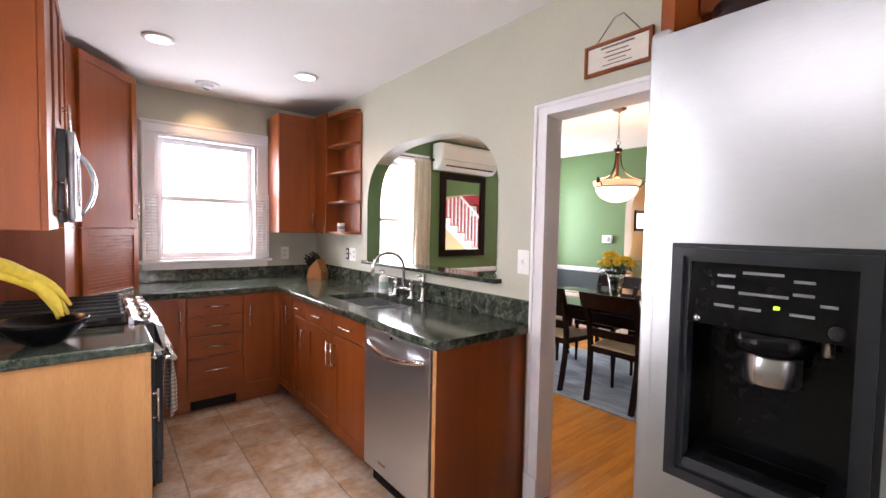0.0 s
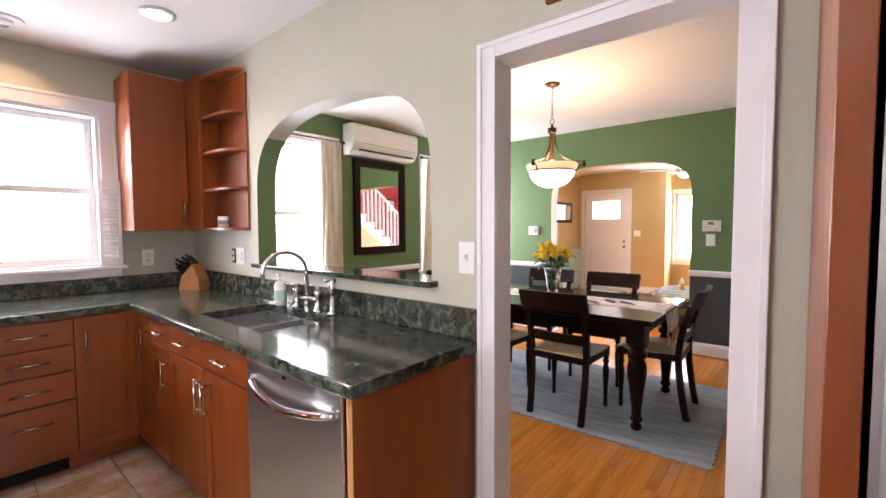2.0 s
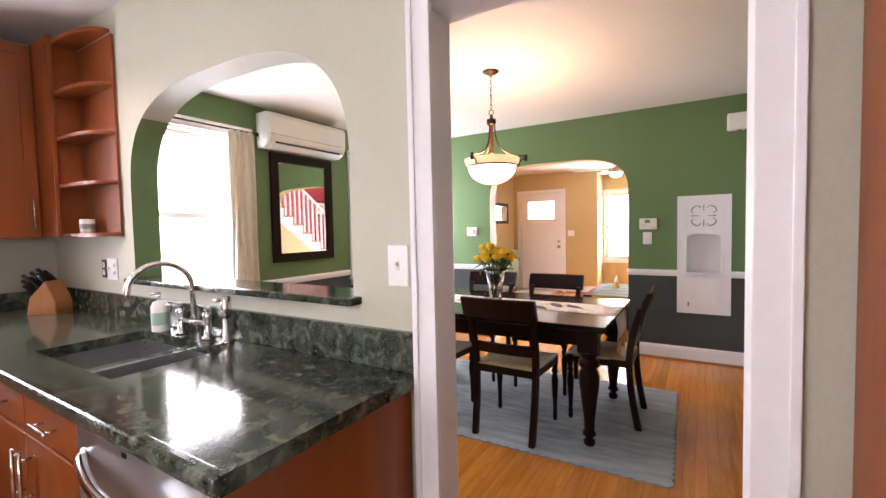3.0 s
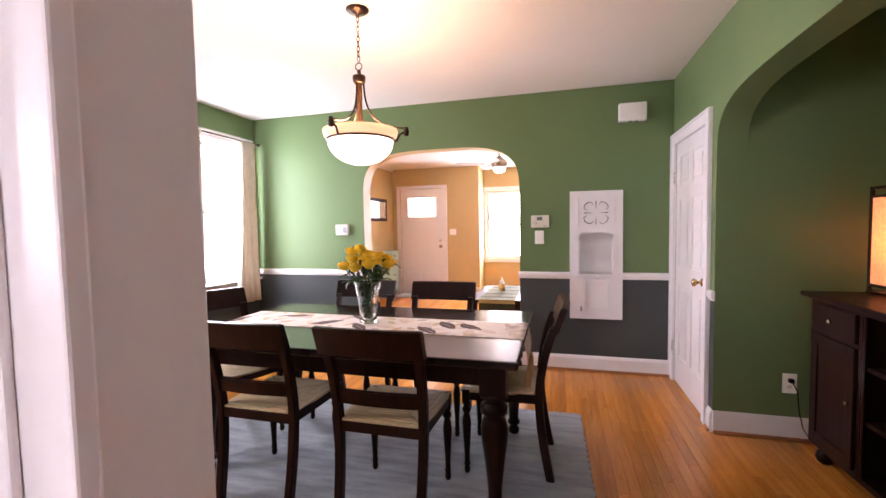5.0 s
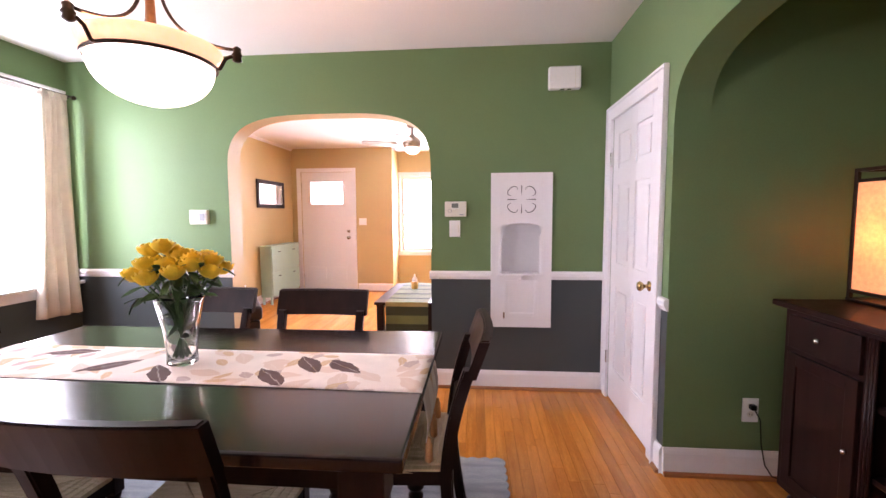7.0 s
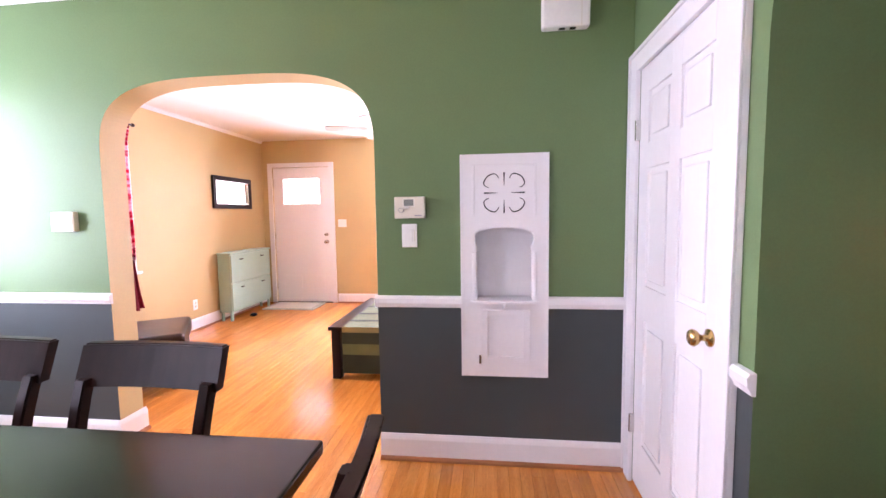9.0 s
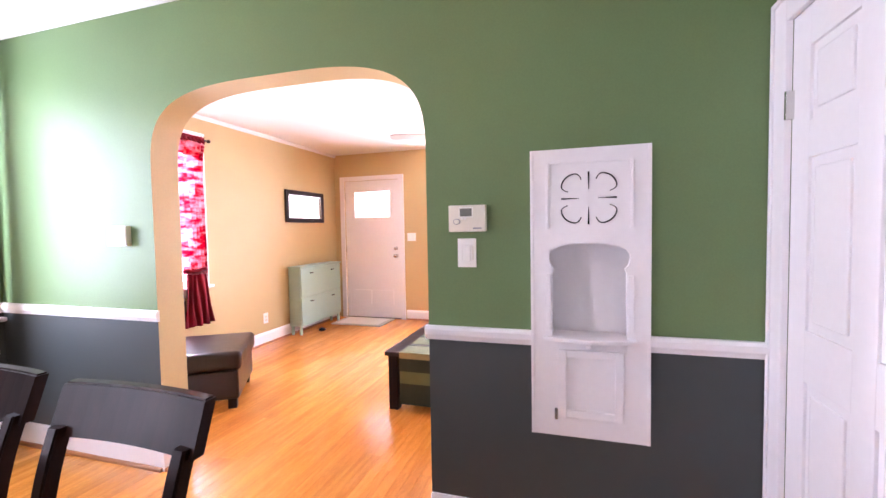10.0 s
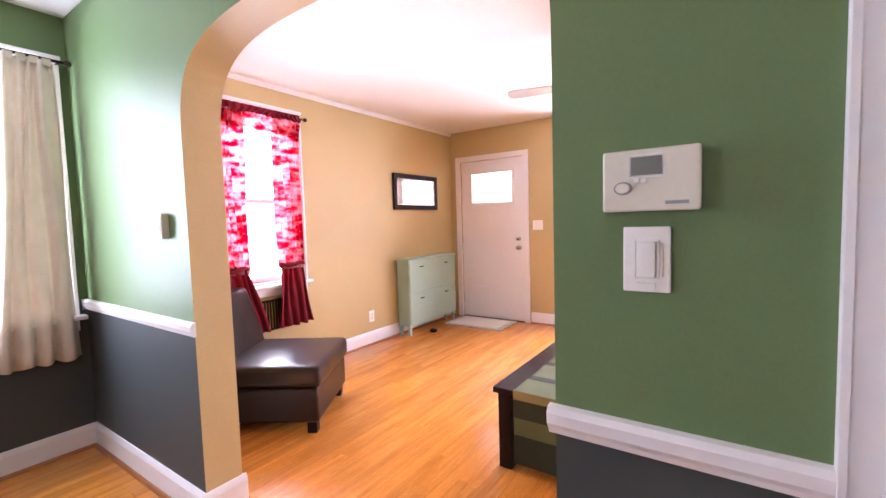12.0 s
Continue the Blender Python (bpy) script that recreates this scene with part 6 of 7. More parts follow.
def dining_chair(m):
    c = thing("dining_chair", "espresso wood dining chair with woven rush seat", "chair", m, "chairs round the dining table")
    for s in (-1, 1):
        pts = []
        for k in range(15):
            z = 0.80 * k / 14
            if z < 0.45:
                y = -0.245 + 0.055 * math.sin(math.pi / 2 * z / 0.45)
            else:
                q = (z - 0.45) / 0.455
                y = -0.19 - 0.03 * q - 0.09 * q * q
            pts.append((s * (0.19 + 0.020 * z / 0.8), y, z))
        part("back_post", post_bar(B(), pts, 0.038, 0.042), M_DARK, c)
        bm = B()
        x, y = s * 0.205, 0.185
        box(bm, x - 0.021, x + 0.021, y - 0.021, y + 0.021, 0.385, 0.455, bevel=0.004)
        lathe(bm, [(0.011, 0.0), (0.015, 0.01), (0.016, 0.025), (0.012, 0.035), (0.018, 0.05), (0.013, 0.06), (0.015, 0.12), (0.020, 0.20), (0.024, 0.27), (0.019, 0.31), (0.014, 0.322), (0.023, 0.338), (0.024, 0.35), (0.015, 0.362), (0.021, 0.375), (0.021, 0.386)], 14, (x, y, 0))
        part("front_leg", bm, M_DARK, c)
    part("top_rail", bowed(B(), 0.482, -0.270, 0.02, 0.775, 0.902, 0.045, 0.034), M_DARK, c)
    part("lower_rail", bowed(B(), 0.385, -0.202, 0.014, 0.535, 0.605, 0.010, 0.020), M_DARK, c)
    bm = B()
    box(bm, -0.215, 0.215, 0.175, 0.205, 0.40, 0.448, bevel=0.004)
    box(bm, -0.195, 0.195, -0.205, -0.18, 0.40, 0.448, bevel=0.004)
    for s in (-1, 1):
        prism(bm, [(s * 0.182, -0.19), (s * 0.204, -0.19), (s * 0.222, 0.18), (s * 0.198, 0.18)], "z", 0.40, 0.448)
    part("seat_frame", bm, M_DARK, c)
    # four woven triangles that meet in the middle
    mid = (0, 0.005)
    cor = [(-0.203, -0.20), (0.203, -0.20), (0.225, 0.215), (-0.225, 0.215)]
    for k in range(4):
        a, b = cor[k], cor[(k + 1) % 4]
        bm = B()
        n = 9
        for j in range(n):
            t0, t1 = j / n, (j + 0.92) / n
            q = [(a[0] + (mid[0] - a[0]) * t0, a[1] + (mid[1] - a[1]) * t0), (b[0] + (mid[0] - b[0]) * t0, b[1] + (mid[1] - b[1]) * t0),
                 (b[0] + (mid[0] - b[0]) * t1, b[1] + (mid[1] - b[1]) * t1), (a[0] + (mid[0] - a[0]) * t1, a[1] + (mid[1] - a[1]) * t1)]
            zc = 0.452 + 0.012 * math.sin(math.pi / 2 * t0)
            lo = [bm.verts.new((x, y, 0.442)) for x, y in q]
            cx = sum(x for x, y in q) / 4
            cy = sum(y for x, y in q) / 4
            hi = [bm.verts.new((cx + (x - cx) * 0.97, cy + (y - cy) * 0.97, zc + 0.004)) for x, y in q]
            bm.faces.new(hi)
            for w in range(4):
                bm.faces.new((lo[w], lo[(w + 1) % 4], hi[(w + 1) % 4], hi[w]))
        bmesh.ops.recalc_face_normals(bm, faces=bm.faces)
        part("seat", bm, M_RUSH, c, "woven rush seat panel")
    return c


ch = dining_chair(pose(3.57, 1.765, 0.009, 0, 0, -90))
for x, y, a in ((3.57, 2.405, -90), (4.39, 1.822, 90), (4.405, 2.446, 91), (4.05, 1.295, 1), (3.90, 3.0, 158)):
    copy_thing(ch, pose(x, y, 0.009, 0, 0, a))

# ---- vase of yellow roses ----
VX, VY, VZ = 3.95, 2.08, 0.768
vs = thing("flower_vase", "clear glass vase with yellow roses on the runner", "vase", pose(VX, VY, VZ))
part("glass", lathe(B(), [(0.048, 0), (0.052, 0.006), (0.050, 0.05), (0.059, 0.14), (0.082, 0.245), (0.088, 0.255), (0.084, 0.255), (0.077, 0.24), (0.054, 0.14), (0.045, 0.05), (0.042, 0.014)], 26), M_GLASS, vs)
rnd = random.Random(8)
heads = []
for k in range(19):
    a, q = k * 2.4, math.sqrt((k + 0.5) / 19)
    heads.append((0.150 * q * math.cos(a), 0.150 * q * math.sin(a), 0.410 - 0.070 * q * q + rnd.uniform(-0.028, 0.028)))
for k, (x, y, z) in enumerate(heads):
    part("stem", tube(B(), [(-x * 0.22, -y * 0.22, 0.02), (x * 0.25, y * 0.25, 0.20), (x * 0.9, y * 0.9, z - 0.03)], 0.0036, 6), M_LEAF, vs)
    bm = B()
    for layer, (r, h, n, open_) in enumerate(((0.034, 0.040, 6, 0.45), (0.027, 0.048, 5, 0.12), (0.019, 0.051, 5, -0.1), (0.011, 0.052, 4, -0.1))):
        for p in range(n):
            a0 = 2 * math.pi * p / n + layer * 0.5 + k
            grid = []
            for j in range(5):
                t = j / 4
                rr = r * (0.35 + 0.65 * math.sin(math.pi / 2 * min(1, t * 1.3))) + open_ * 0.014 * t * t
                row = []
                for i in range(5):
                    u = (i / 4 - 0.5) * (2 * math.pi / n) * 1.35 * (1 - 0.35 * t * t)
                    row.append(bm.verts.new((x + rr * math.cos(a0 + u), y + rr * math.sin(a0 + u), z - 0.022 + h * t - 0.006 * abs(i - 2) / 2 * t)))
                grid.append(row)
            for ra, rb in zip(grid, grid[1:]):
                for i in range(4):
                    bm.faces.new((ra[i], ra[i + 1], rb[i + 1], rb[i])).smooth = True
    ball(bm, (x, y, z), 0.014, 8)
    part("rose", bm, M_YELLOW, vs, "open yellow rose")
for k in range(95):
    a, q = rnd.uniform(0, 6.28), rnd.uniform(0.02, 0.15)
    z = rnd.uniform(0.25, 0.37) - 0.25 * max(0, q - 0.09)
    if k % 6 == 0:
        q, z = rnd.uniform(0.005, 0.022), rnd.uniform(0.10, 0.24)
    l, w = rnd.uniform(0.05, 0.08), rnd.uniform(0.018, 0.028)
    bm = B()
    rows = []
    for j in range(6):
        t = j / 5
        ww = w * math.sin(math.pi * min(0.97, max(0.03, t))) ** 0.8 / 1.0
        rows.append([bm.verts.new((l * (t - 0.3), s * ww / 2 * 1.0, -0.02 * t * t + (0.004 if s else 0.0))) for s in (-1, 0, 1)])
    for ra, rb in zip(rows, rows[1:]):
        for i in range(2):
            bm.faces.new((ra[i], ra[i + 1], rb[i + 1], rb[i])).smooth = True
    bm.transform(pose(q * math.cos(a), q * math.sin(a), z, rnd.uniform(-50, 50), rnd.uniform(-50, 40), math.degrees(a)))
    part("leaf", bm, M_LEAF, vs)

# ---- pendant lamp ----
PX, PY = 3.852, 2.051
pl = thing("pendant_lamp", "bronze pendant lamp with glowing glass bowl", "pendant lamp", pose(PX, PY, H))
part("canopy", lathe(B(), [(0.062, 0.0), (0.062, -0.006), (0.045, -0.018), (0.012, -0.026), (0.008, -0.04)], 24), M_BRONZE, pl)
for k in range(9):
    zc = -0.052 - 0.026 * k
    pts = []
    for q in range(12):
        a = 2 * math.pi * q / 12
        u, w = 0.008 * math.cos(a), 0.017 * math.sin(a)
        pts.append((u, 0, zc + w) if k % 2 else (0, u, zc + w))
    part("chain_link", tube(B(), pts, 0.0022, 6, closed=True), M_BRONZE, pl)
part("ring", tube(B(), [(0.0, 0.019 * math.cos(2 * math.pi * q / 20), -0.302 + 0.019 * math.sin(2 * math.pi * q / 20)) for q in range(20)], 0.003, 8, closed=True), M_BRONZE, pl)
part("cap", lathe(B(), [(0.006, -0.318), (0.012, -0.33), (0.010, -0.345), (0.034, -0.352), (0.036, -0.362), (0.034, -0.385), (0.026, -0.395)], 20), M_BRONZE, pl)
part("stem", lathe(B(), [(0.016, -0.39), (0.013, -0.50), (0.016, -0.60), (0.020, -0.615)], 16), M_COPPER, pl, "coppery centre stem")
ZR = 1.855 - H
for k in range(3):
    a = math.radians(171 + 120 * k)
    pts = []
    for q in range(17):
        t = q / 16
        r = 0.024 + 0.226 * t ** 2.3
        z = -0.385 + (ZR + 0.012 + 0.385) * (1 - (1 - t) ** 1.9)
        pts.append((r * math.cos(a), r * math.sin(a), z))
    arm = part("arm", tube(B(), pts, 0.0055, 8), M_BRONZE, pl, "curved bronze arm")
    e = (0.250 * math.cos(a), 0.250 * math.sin(a), ZR - 0.018)
    bm = lathe(B(), [(0.006, -0.012), (0.016, -0.006), (0.013, 0.006), (0.018, 0.012), (0.012, 0.022), (0.014, 0.034), (0.004, 0.042)], 12, e)
    part("finial", bm, M_BRONZE, arm)
    pts = [(q * math.cos(a), q * math.sin(a), ZR + w) for q, w in ((0.250, -0.01), (0.228, -0.012), (0.212, -0.022), (0.203, -0.040), (0.196, -0.054), (0.184, -0.057))]
    part("hook", tube(B(), pts, 0.006, 8), M_BRONZE, arm)
part("upper_band", lathe(B(), [(0.200, ZR), (0.204, ZR - 0.006), (0.197, ZR - 0.035), (0.184, ZR - 0.051), (0.177, ZR - 0.051), (0.190, ZR - 0.035), (0.196, ZR - 0.004)], 40, close=False), M_AMBER, pl, "warm amber glass band")
part("bronze_ring", tube(B(), [(0.183 * math.cos(2 * math.pi * q / 40), 0.183 * math.sin(2 * math.pi * q / 40), ZR - 0.055) for q in range(40)], 0.006, 8, closed=True), M_BRONZE, pl)
bowl = [(0.177 * math.cos(math.pi / 2 * q / 12), ZR - 0.059 - 0.130 * math.sin(math.pi / 2 * q / 12)) for q in range(12)] + [(0.004, ZR - 0.189)]
part("bowl", lathe(B(), bowl, 40, close=False), M_BOWLGLASS, pl, "glowing white glass bowl")

# ---- alcove ----
sb = thing("sideboard", "espresso wood sideboard with shelves in the alcove", "sideboard", pose(3.75, -0.60, 0))
part("top", box(B(), 3.02, 4.475, -0.86, -0.295, 0.905, 0.93, bevel=0.007, seg=3), M_DARK, sb, world=True)
for nm, b in (("end_unit", (4.02, 4.44, -0.855, -0.335, 0.10, 0.904)), ("end_unit", (3.05, 3.48, -0.855, -0.335, 0.10, 0.904)), ("back_panel", (3.48, 4.02, -0.855, -0.84, 0.10, 0.904)),
              ("bottom_board", (3.48, 4.02, -0.84, -0.335, 0.10, 0.13)), ("upper_rail", (3.48, 4.02, -0.84, -0.335, 0.88, 0.904))):
    part(nm, box(B(), *b, bevel=0.002), M_DARK, sb, world=True)
for z in (0.38, 0.63):
    part("shelf", box(B(), 3.481, 4.019, -0.838, -0.345, z, z + 0.02), M_DARK, sb, world=True)
for x0, x1 in ((4.06, 4.40), (3.09, 3.44)):
    d = part("drawer", box(B(), x0, x1, -0.334, -0.318, 0.74, 0.88, bevel=0.005), M_DARK, sb, world=True)
    part("knob", ball(B(), ((x0 + x1) / 2, -0.305, 0.81), 0.012, 12), M_NICKEL, d, world=True)
    bm = B()
    for b in ((x0, x0 + 0.05, 0.14, 0.72), (x1 - 0.05, x1, 0.14, 0.72), (x0 + 0.05, x1 - 0.05, 0.14, 0.19), (x0 + 0.05, x1 - 0.05, 0.67, 0.72)):
        box(bm, b[0], b[1], -0.334, -0.318, b[2], b[3], bevel=0.002)
    box(bm, x0 + 0.045, x1 - 0.045, -0.334, -0.326, 0.185, 0.675)
    d = part("door", bm, M_DARK, sb, world=True)
    part("knob", ball(B(), (x0 + 0.025, -0.307, 0.45), 0.010, 12), M_NICKEL, d, world=True)
for x in (4.03, 3.47):
    bm = B()
    for q in (-0.014, 0, 0.014):
        tube(bm, [(x + q, -0.336, 0.12), (x + q, -0.336, 0.88)], 0.007, 8)
    part("fluted_column", bm, M_DARK, sb, world=True)
for x in (4.39, 3.10):
    for y in (-0.39, -0.80):
        part("bun_foot", lathe(B(), [(0.022, 0), (0.036, 0.012), (0.042, 0.035), (0.034, 0.06), (0.024, 0.07), (0.03, 0.10)], 18, (x, y, 0)), M_DARK, sb, world=True)
lp = thing("table_lamp", "bronze-framed table lamp with glowing amber panels", "table lamp", pose(4.35, -0.70, 0.931))
a, z0, z1 = 0.105, 0.07, 0.50
for x in (-a, a):
    for y in (-a, a):
        part("corner_post", box(B(), x - 0.008, x + 0.008, y - 0.008, y + 0.008, 0.0, 0.56, bevel=0.002), M_BRONZE, lp)
for z in (0.035, 0.50, 0.545):
    bm = B()
    for s in (-1, 1):
        box(bm, -a + 0.008, a - 0.008, s * a - 0.006, s * a + 0.006, z, z + 0.014)
        box(bm, s * a - 0.006, s * a + 0.006, -a + 0.008, a - 0.008, z, z + 0.014)
    part("frame_rail", bm, M_BRONZE, lp)
for s in (-1, 1):
    part("shade_panel", box(B(), -a + 0.008, a - 0.008, s * a - 0.002, s * a + 0.002, 0.05, 0.50), M_SHADE, lp, "glowing amber panel")
    part("shade_panel", box(B(), s * a - 0.002, s * a + 0.002, -a + 0.008, a - 0.008, 0.05, 0.50), M_SHADE, lp, "glowing amber panel")
part("base_plate", box(B(), -a - 0.01, a + 0.01, -a - 0.01, a + 0.01, 0.0, 0.012, bevel=0.003), M_BRONZE, lp)

# ---- living room ----
fd = thing("door_front", "white front door with a square light, closed", "door", pose(FX, 3.59, 0), kind="structure")
bm = B()
for b in ((4.035, 4.105, 0, 2.115), (3.075, 3.145, 0, 2.115), (3.145, 4.035, 2.05, 2.115)):
    box(bm, FX - 0.02, FX, *b, bevel=0.004)
part("casing", bm, M_TRIM, fd, world=True)
GY0, GY1, GZ0, GZ1 = 3.30, 3.885, 1.50, 1.89
bm = B()
xa, xb = FX + 0.015, FX + 0.055
for b in ((3.148, GY0, 0.012, 2.047), (GY1, 4.032, 0.012, 2.047), (GY0, GY1, 0.012, GZ0), (GY0, GY1, GZ1, 2.047)):
    box(bm, xa, xb, *b)
leaf = part("leaf", bm, M_TRIM, fd, world=True)
bm = B()
for b in ((GY0 - 0.025, GY0 + 0.01, GZ0 - 0.025, GZ1 + 0.025), (GY1 - 0.01, GY1 + 0.025, GZ0 - 0.025, GZ1 + 0.025), (GY0 + 0.01, GY1 - 0.01, GZ0 - 0.025, GZ0 + 0.01), (GY0 + 0.01, GY1 - 0.01, GZ1 - 0.01, GZ1 + 0.025)):
    box(bm, xa - 0.012, xa, *b, bevel=0.003)
part("light_frame", bm, M_TRIM, leaf, world=True)
pane = part("pane", box(B(), xa + 0.015, xa + 0.02, GY0, GY1, GZ0, GZ1), M_FROST, leaf, world=True)
pane.visible_shadow = False
for y0, y1 in ((3.27, 3.55), (3.63, 3.91)):
    for z0, z1 in ((0.20, 0.42),):
        bm = box(B(), xa - 0.006, xa, y0, y1, z0, z1, bevel=0.004)
        part("raised_panel", bm, M_TRIM, leaf, world=True)
for z, r in ((1.04, 0.024), (0.93, 0.03)):
    bm = lathe(B(), [(r, 0), (r, 0.008), (0.010, 0.012), (0.010, 0.03), (r * 0.9, 0.04), (r * 0.9, 0.055), (0.005, 0.062)], 18)
    bm.transform(pose(xa, 3.215, z, 0, -90))
    part("lock" if z > 1 else "knob", bm, M_NICKEL, leaf, world=True)
for z in (0.25, 1.03, 1.82):
    part("hinge", box(B(), xa - 0.008, xa + 0.004, 4.026, 4.036, z - 0.05, z + 0.05, bevel=0.002), M_NICKEL, leaf, world=True)
part("threshold", box(B(), FX - 0.02, FX + 0.1, 3.15, 4.03, 0.0, 0.012, bevel=0.003), M_BRONZE, fd, world=True)
p = plate("double_switch", "white double switch plate beside the front door", pose(FX, 2.965, 1.205, 0, 0, -90), 0.13, 0.115, "light switch")
rocker(p, -0.028)
rocker(p, 0.028)
p = plate("double_outlet", "white outlet plate on tan wall", pose(8.02, YW, 0.30), 0.075, 0.12, "outlet")
sockets(p, 0)

fm = thing("framed_mirror", "small wide mirror in a dark wood frame", "mirror", pose(8.85, YW, 1.43))
W0, W1, Z1, fw = -0.42, 0.42, 0.415, 0.055
bm, inner = B(), B()
for k, (q, y0) in enumerate(((0.0, -0.030), (fw, -0.022))):
    wdt = fw if k == 0 else 0.02
    for b in ((W0 + q, W0 + q + wdt, q, Z1 - q), (W1 - q - wdt, W1 - q, q, Z1 - q), (W0 + q + wdt, W1 - q - wdt, q, q + wdt), (W0 + q + wdt, W1 - q - wdt, Z1 - q - wdt, Z1 - q)):
        box(bm if k == 0 else inner, b[0], b[1], y0, -0.002, b[2], b[3], bevel=0.004)
part("frame", bm, M_DARK, fm)
part("inner_frame", inner, M_NICKEL, fm, "thin silver inner frame")
part("glass", box(B(), W0 + fw + 0.015, W1 - fw - 0.015, -0.012, -0.006, fw + 0.015, Z1 - fw - 0.015), M_MIRROR, fm, "silvered mirror glass")

gc = thing("shoe_cabinet", "mint green shallow cabinet with two tilting fronts", "cabinet", pose(8.90, YW - 0.02, 0))
X0, X1, YF = -0.47, 0.47, -0.17
part("body", box(B(), X0, X1, YF, -0.004, 0.11, 0.845, bevel=0.003), M_MINT, gc)
part("top", box(B(), X0 - 0.012, X1 + 0.012, YF - 0.02, -0.002, 0.8455, 0.868, bevel=0.003), M_MINT, gc)
for z0, z1 in ((0.13, 0.472), (0.486, 0.835)):
    front = part("tilt_front", box(B(), X0 + 0.006, X1 - 0.006, YF - 0.016, YF - 0.001, z0, z1, bevel=0.003), M_MINT, gc)
    for xm in (-0.25, 0.25):
        part("pull", tube(B(), [(xm - 0.03, YF - 0.017, z1 - 0.06), (xm - 0.025, YF - 0.032, z1 - 0.06), (xm + 0.025, YF - 0.032, z1 - 0.06), (xm + 0.03, YF - 0.017, z1 - 0.06)], 0.006, 8), M_BRONZE, front)
for x in (X0 + 0.025, X1 - 0.025):
    for y in (YF + 0.02, -0.03):
        part("foot", box(B(), x - 0.018, x + 0.018, y - 0.012, y + 0.012, 0.0, 0.111, bevel=0.003), M_MINT, gc)
dm = thing("door_mat", "pale grey-green woven mat before the front door", "mat", pose(9.3, 3.6, 0))
part("mat_body", box(B(), 9.10, 9.59, 3.24, 4.0, 0.0005, 0.012, bevel=0.004), M_MAT, dm, world=True)
part("border", box(B(), 9.15, 9.54, 3.30, 3.94, 0.0125, 0.0145), M_PAPER, dm, world=True)
sp = thing("door_stop_toy", "small dark round object on the floor", "small object", pose(8.72, 3.90, 0))
part("body", lathe(B(), [(0.03, 0), (0.045, 0.012), (0.042, 0.03), (0.02, 0.042)], 16), M_BLACK, sp)

# red curtains
rod(6.33, 7.20, YW - 0.085, 2.195, "dark curtain rod over the living room window")
REDL = "sheer red curtain with white blotched print, knotted low"
for x0, x1, swing, sd in ((6.37, 6.64, 0.10, 21), (6.87, 7.14, 0.02, 22)):
    c = thing("curtain", REDL, "curtain", pose((x0 + x1) / 2, YW - 0.09, 0.44), "living room curtains")
    ob = part("cloth", drape(x0, x1, 0.93, 2.16, YW - 0.088, 6, 0.026, sd, flare=-0.18), M_REDCLOTH, c, world=True)
    ob.modifiers.new("thick", "SOLIDIFY").thickness = 0.0015
    xm, w = (x0 + x1) / 2, x1 - x0
    ob = part("lower_band", drape(xm - w * 0.36, xm + w * 0.36, 0.44, 0.99, YW - 0.087, 4, 0.020, sd + 5, flare=0.75, shift=swing), M_REDBAND, c, "dark red lower band", world=True)
    ob.modifiers.new("thick", "SOLIDIFY").thickness = 0.0015
    bm = tube(B(), [(xm + w * 0.43 * math.cos(2 * math.pi * q / 16), YW - 0.088 + 0.036 * math.sin(2 * math.pi * q / 16), 0.965 + 0.008 * math.sin(5 * q)) for q in range(16)], 0.016, 8, closed=True)
    part("gathered_tie", bm, M_REDBAND, c, "dark red gathered tie", world=True)
c = thing("curtain_valance", "red gathered heading over the curtains", "curtain", pose(6.74, YW - 0.09, 2.12), "living room curtains")
ob = part("cloth", drape(6.35, 7.15, 2.155, 2.215, YW - 0.106, 16, 0.008, 31, flare=0.0), M_REDBAND, c, world=True)
ob.modifiers.new("thick", "SOLIDIFY").thickness = 0.0015
ob = part("sheer_strip", drape(6.37, 7.14, 2.03, 2.16, YW - 0.102, 16, 0.008, 33, flare=0.0), M_REDCLOTH, c, "sheer printed strip", world=True)
ob.modifiers.new("thick", "SOLIDIFY").thickness = 0.0015
vg = thing("wall_grille", "dark metal heating grille under the window", "heating grille", pose(6.75, YW, 0.42))
bm = B()
for b in ((-0.20, -0.18, 0, 0.26), (0.18, 0.20, 0, 0.26), (-0.18, 0.18, 0, 0.02), (-0.18, 0.18, 0.24, 0.26)):
    box(bm, b[0], b[1], -0.014, -0.001, b[2], b[3], bevel=0.002)
part("frame", bm, M_BRONZE, vg)
for k in range(14):
    part("bar", box(B(), -0.172 + 0.0255 * k, -0.160 + 0.0255 * k, -0.010, -0.002, 0.02, 0.24), M_BRONZE, vg)

# leather slipper chair
lc = thing("leather_chair", "dark brown leather armless chair with low back", "armchair", pose(6.50, 3.60, 0, 0, 0, 33))
part("base", box(B(), -0.33, 0.33, -0.36, 0.36, 0.075, 0.29, bevel=0.02, seg=3), M_LEATHER, lc)
bm = B()
box(bm, -0.345, 0.345, -0.385, 0.30, 0.292, 0.43, bevel=0.045, seg=5)
for v in bm.verts:
    if v.co.z > 0.40:
        v.co.z += 0.025 * (1 - (v.co.x / 0.345) ** 2) * (1 - ((v.co.y + 0.04) / 0.345) ** 2)
for fc in bm.faces:
    fc.smooth = True
part("seat_cushion", bm, M_LEATHER, lc)
bm = B()
box(bm, -0.335, 0.335, -0.075, 0.075, 0.0, 0.54, bevel=0.06, seg=5)
for fc in bm.faces:
    fc.smooth = True
bm.transform(pose(0, 0.275, 0.31, -17))
part("back_cushion", bm, M_LEATHER, lc)
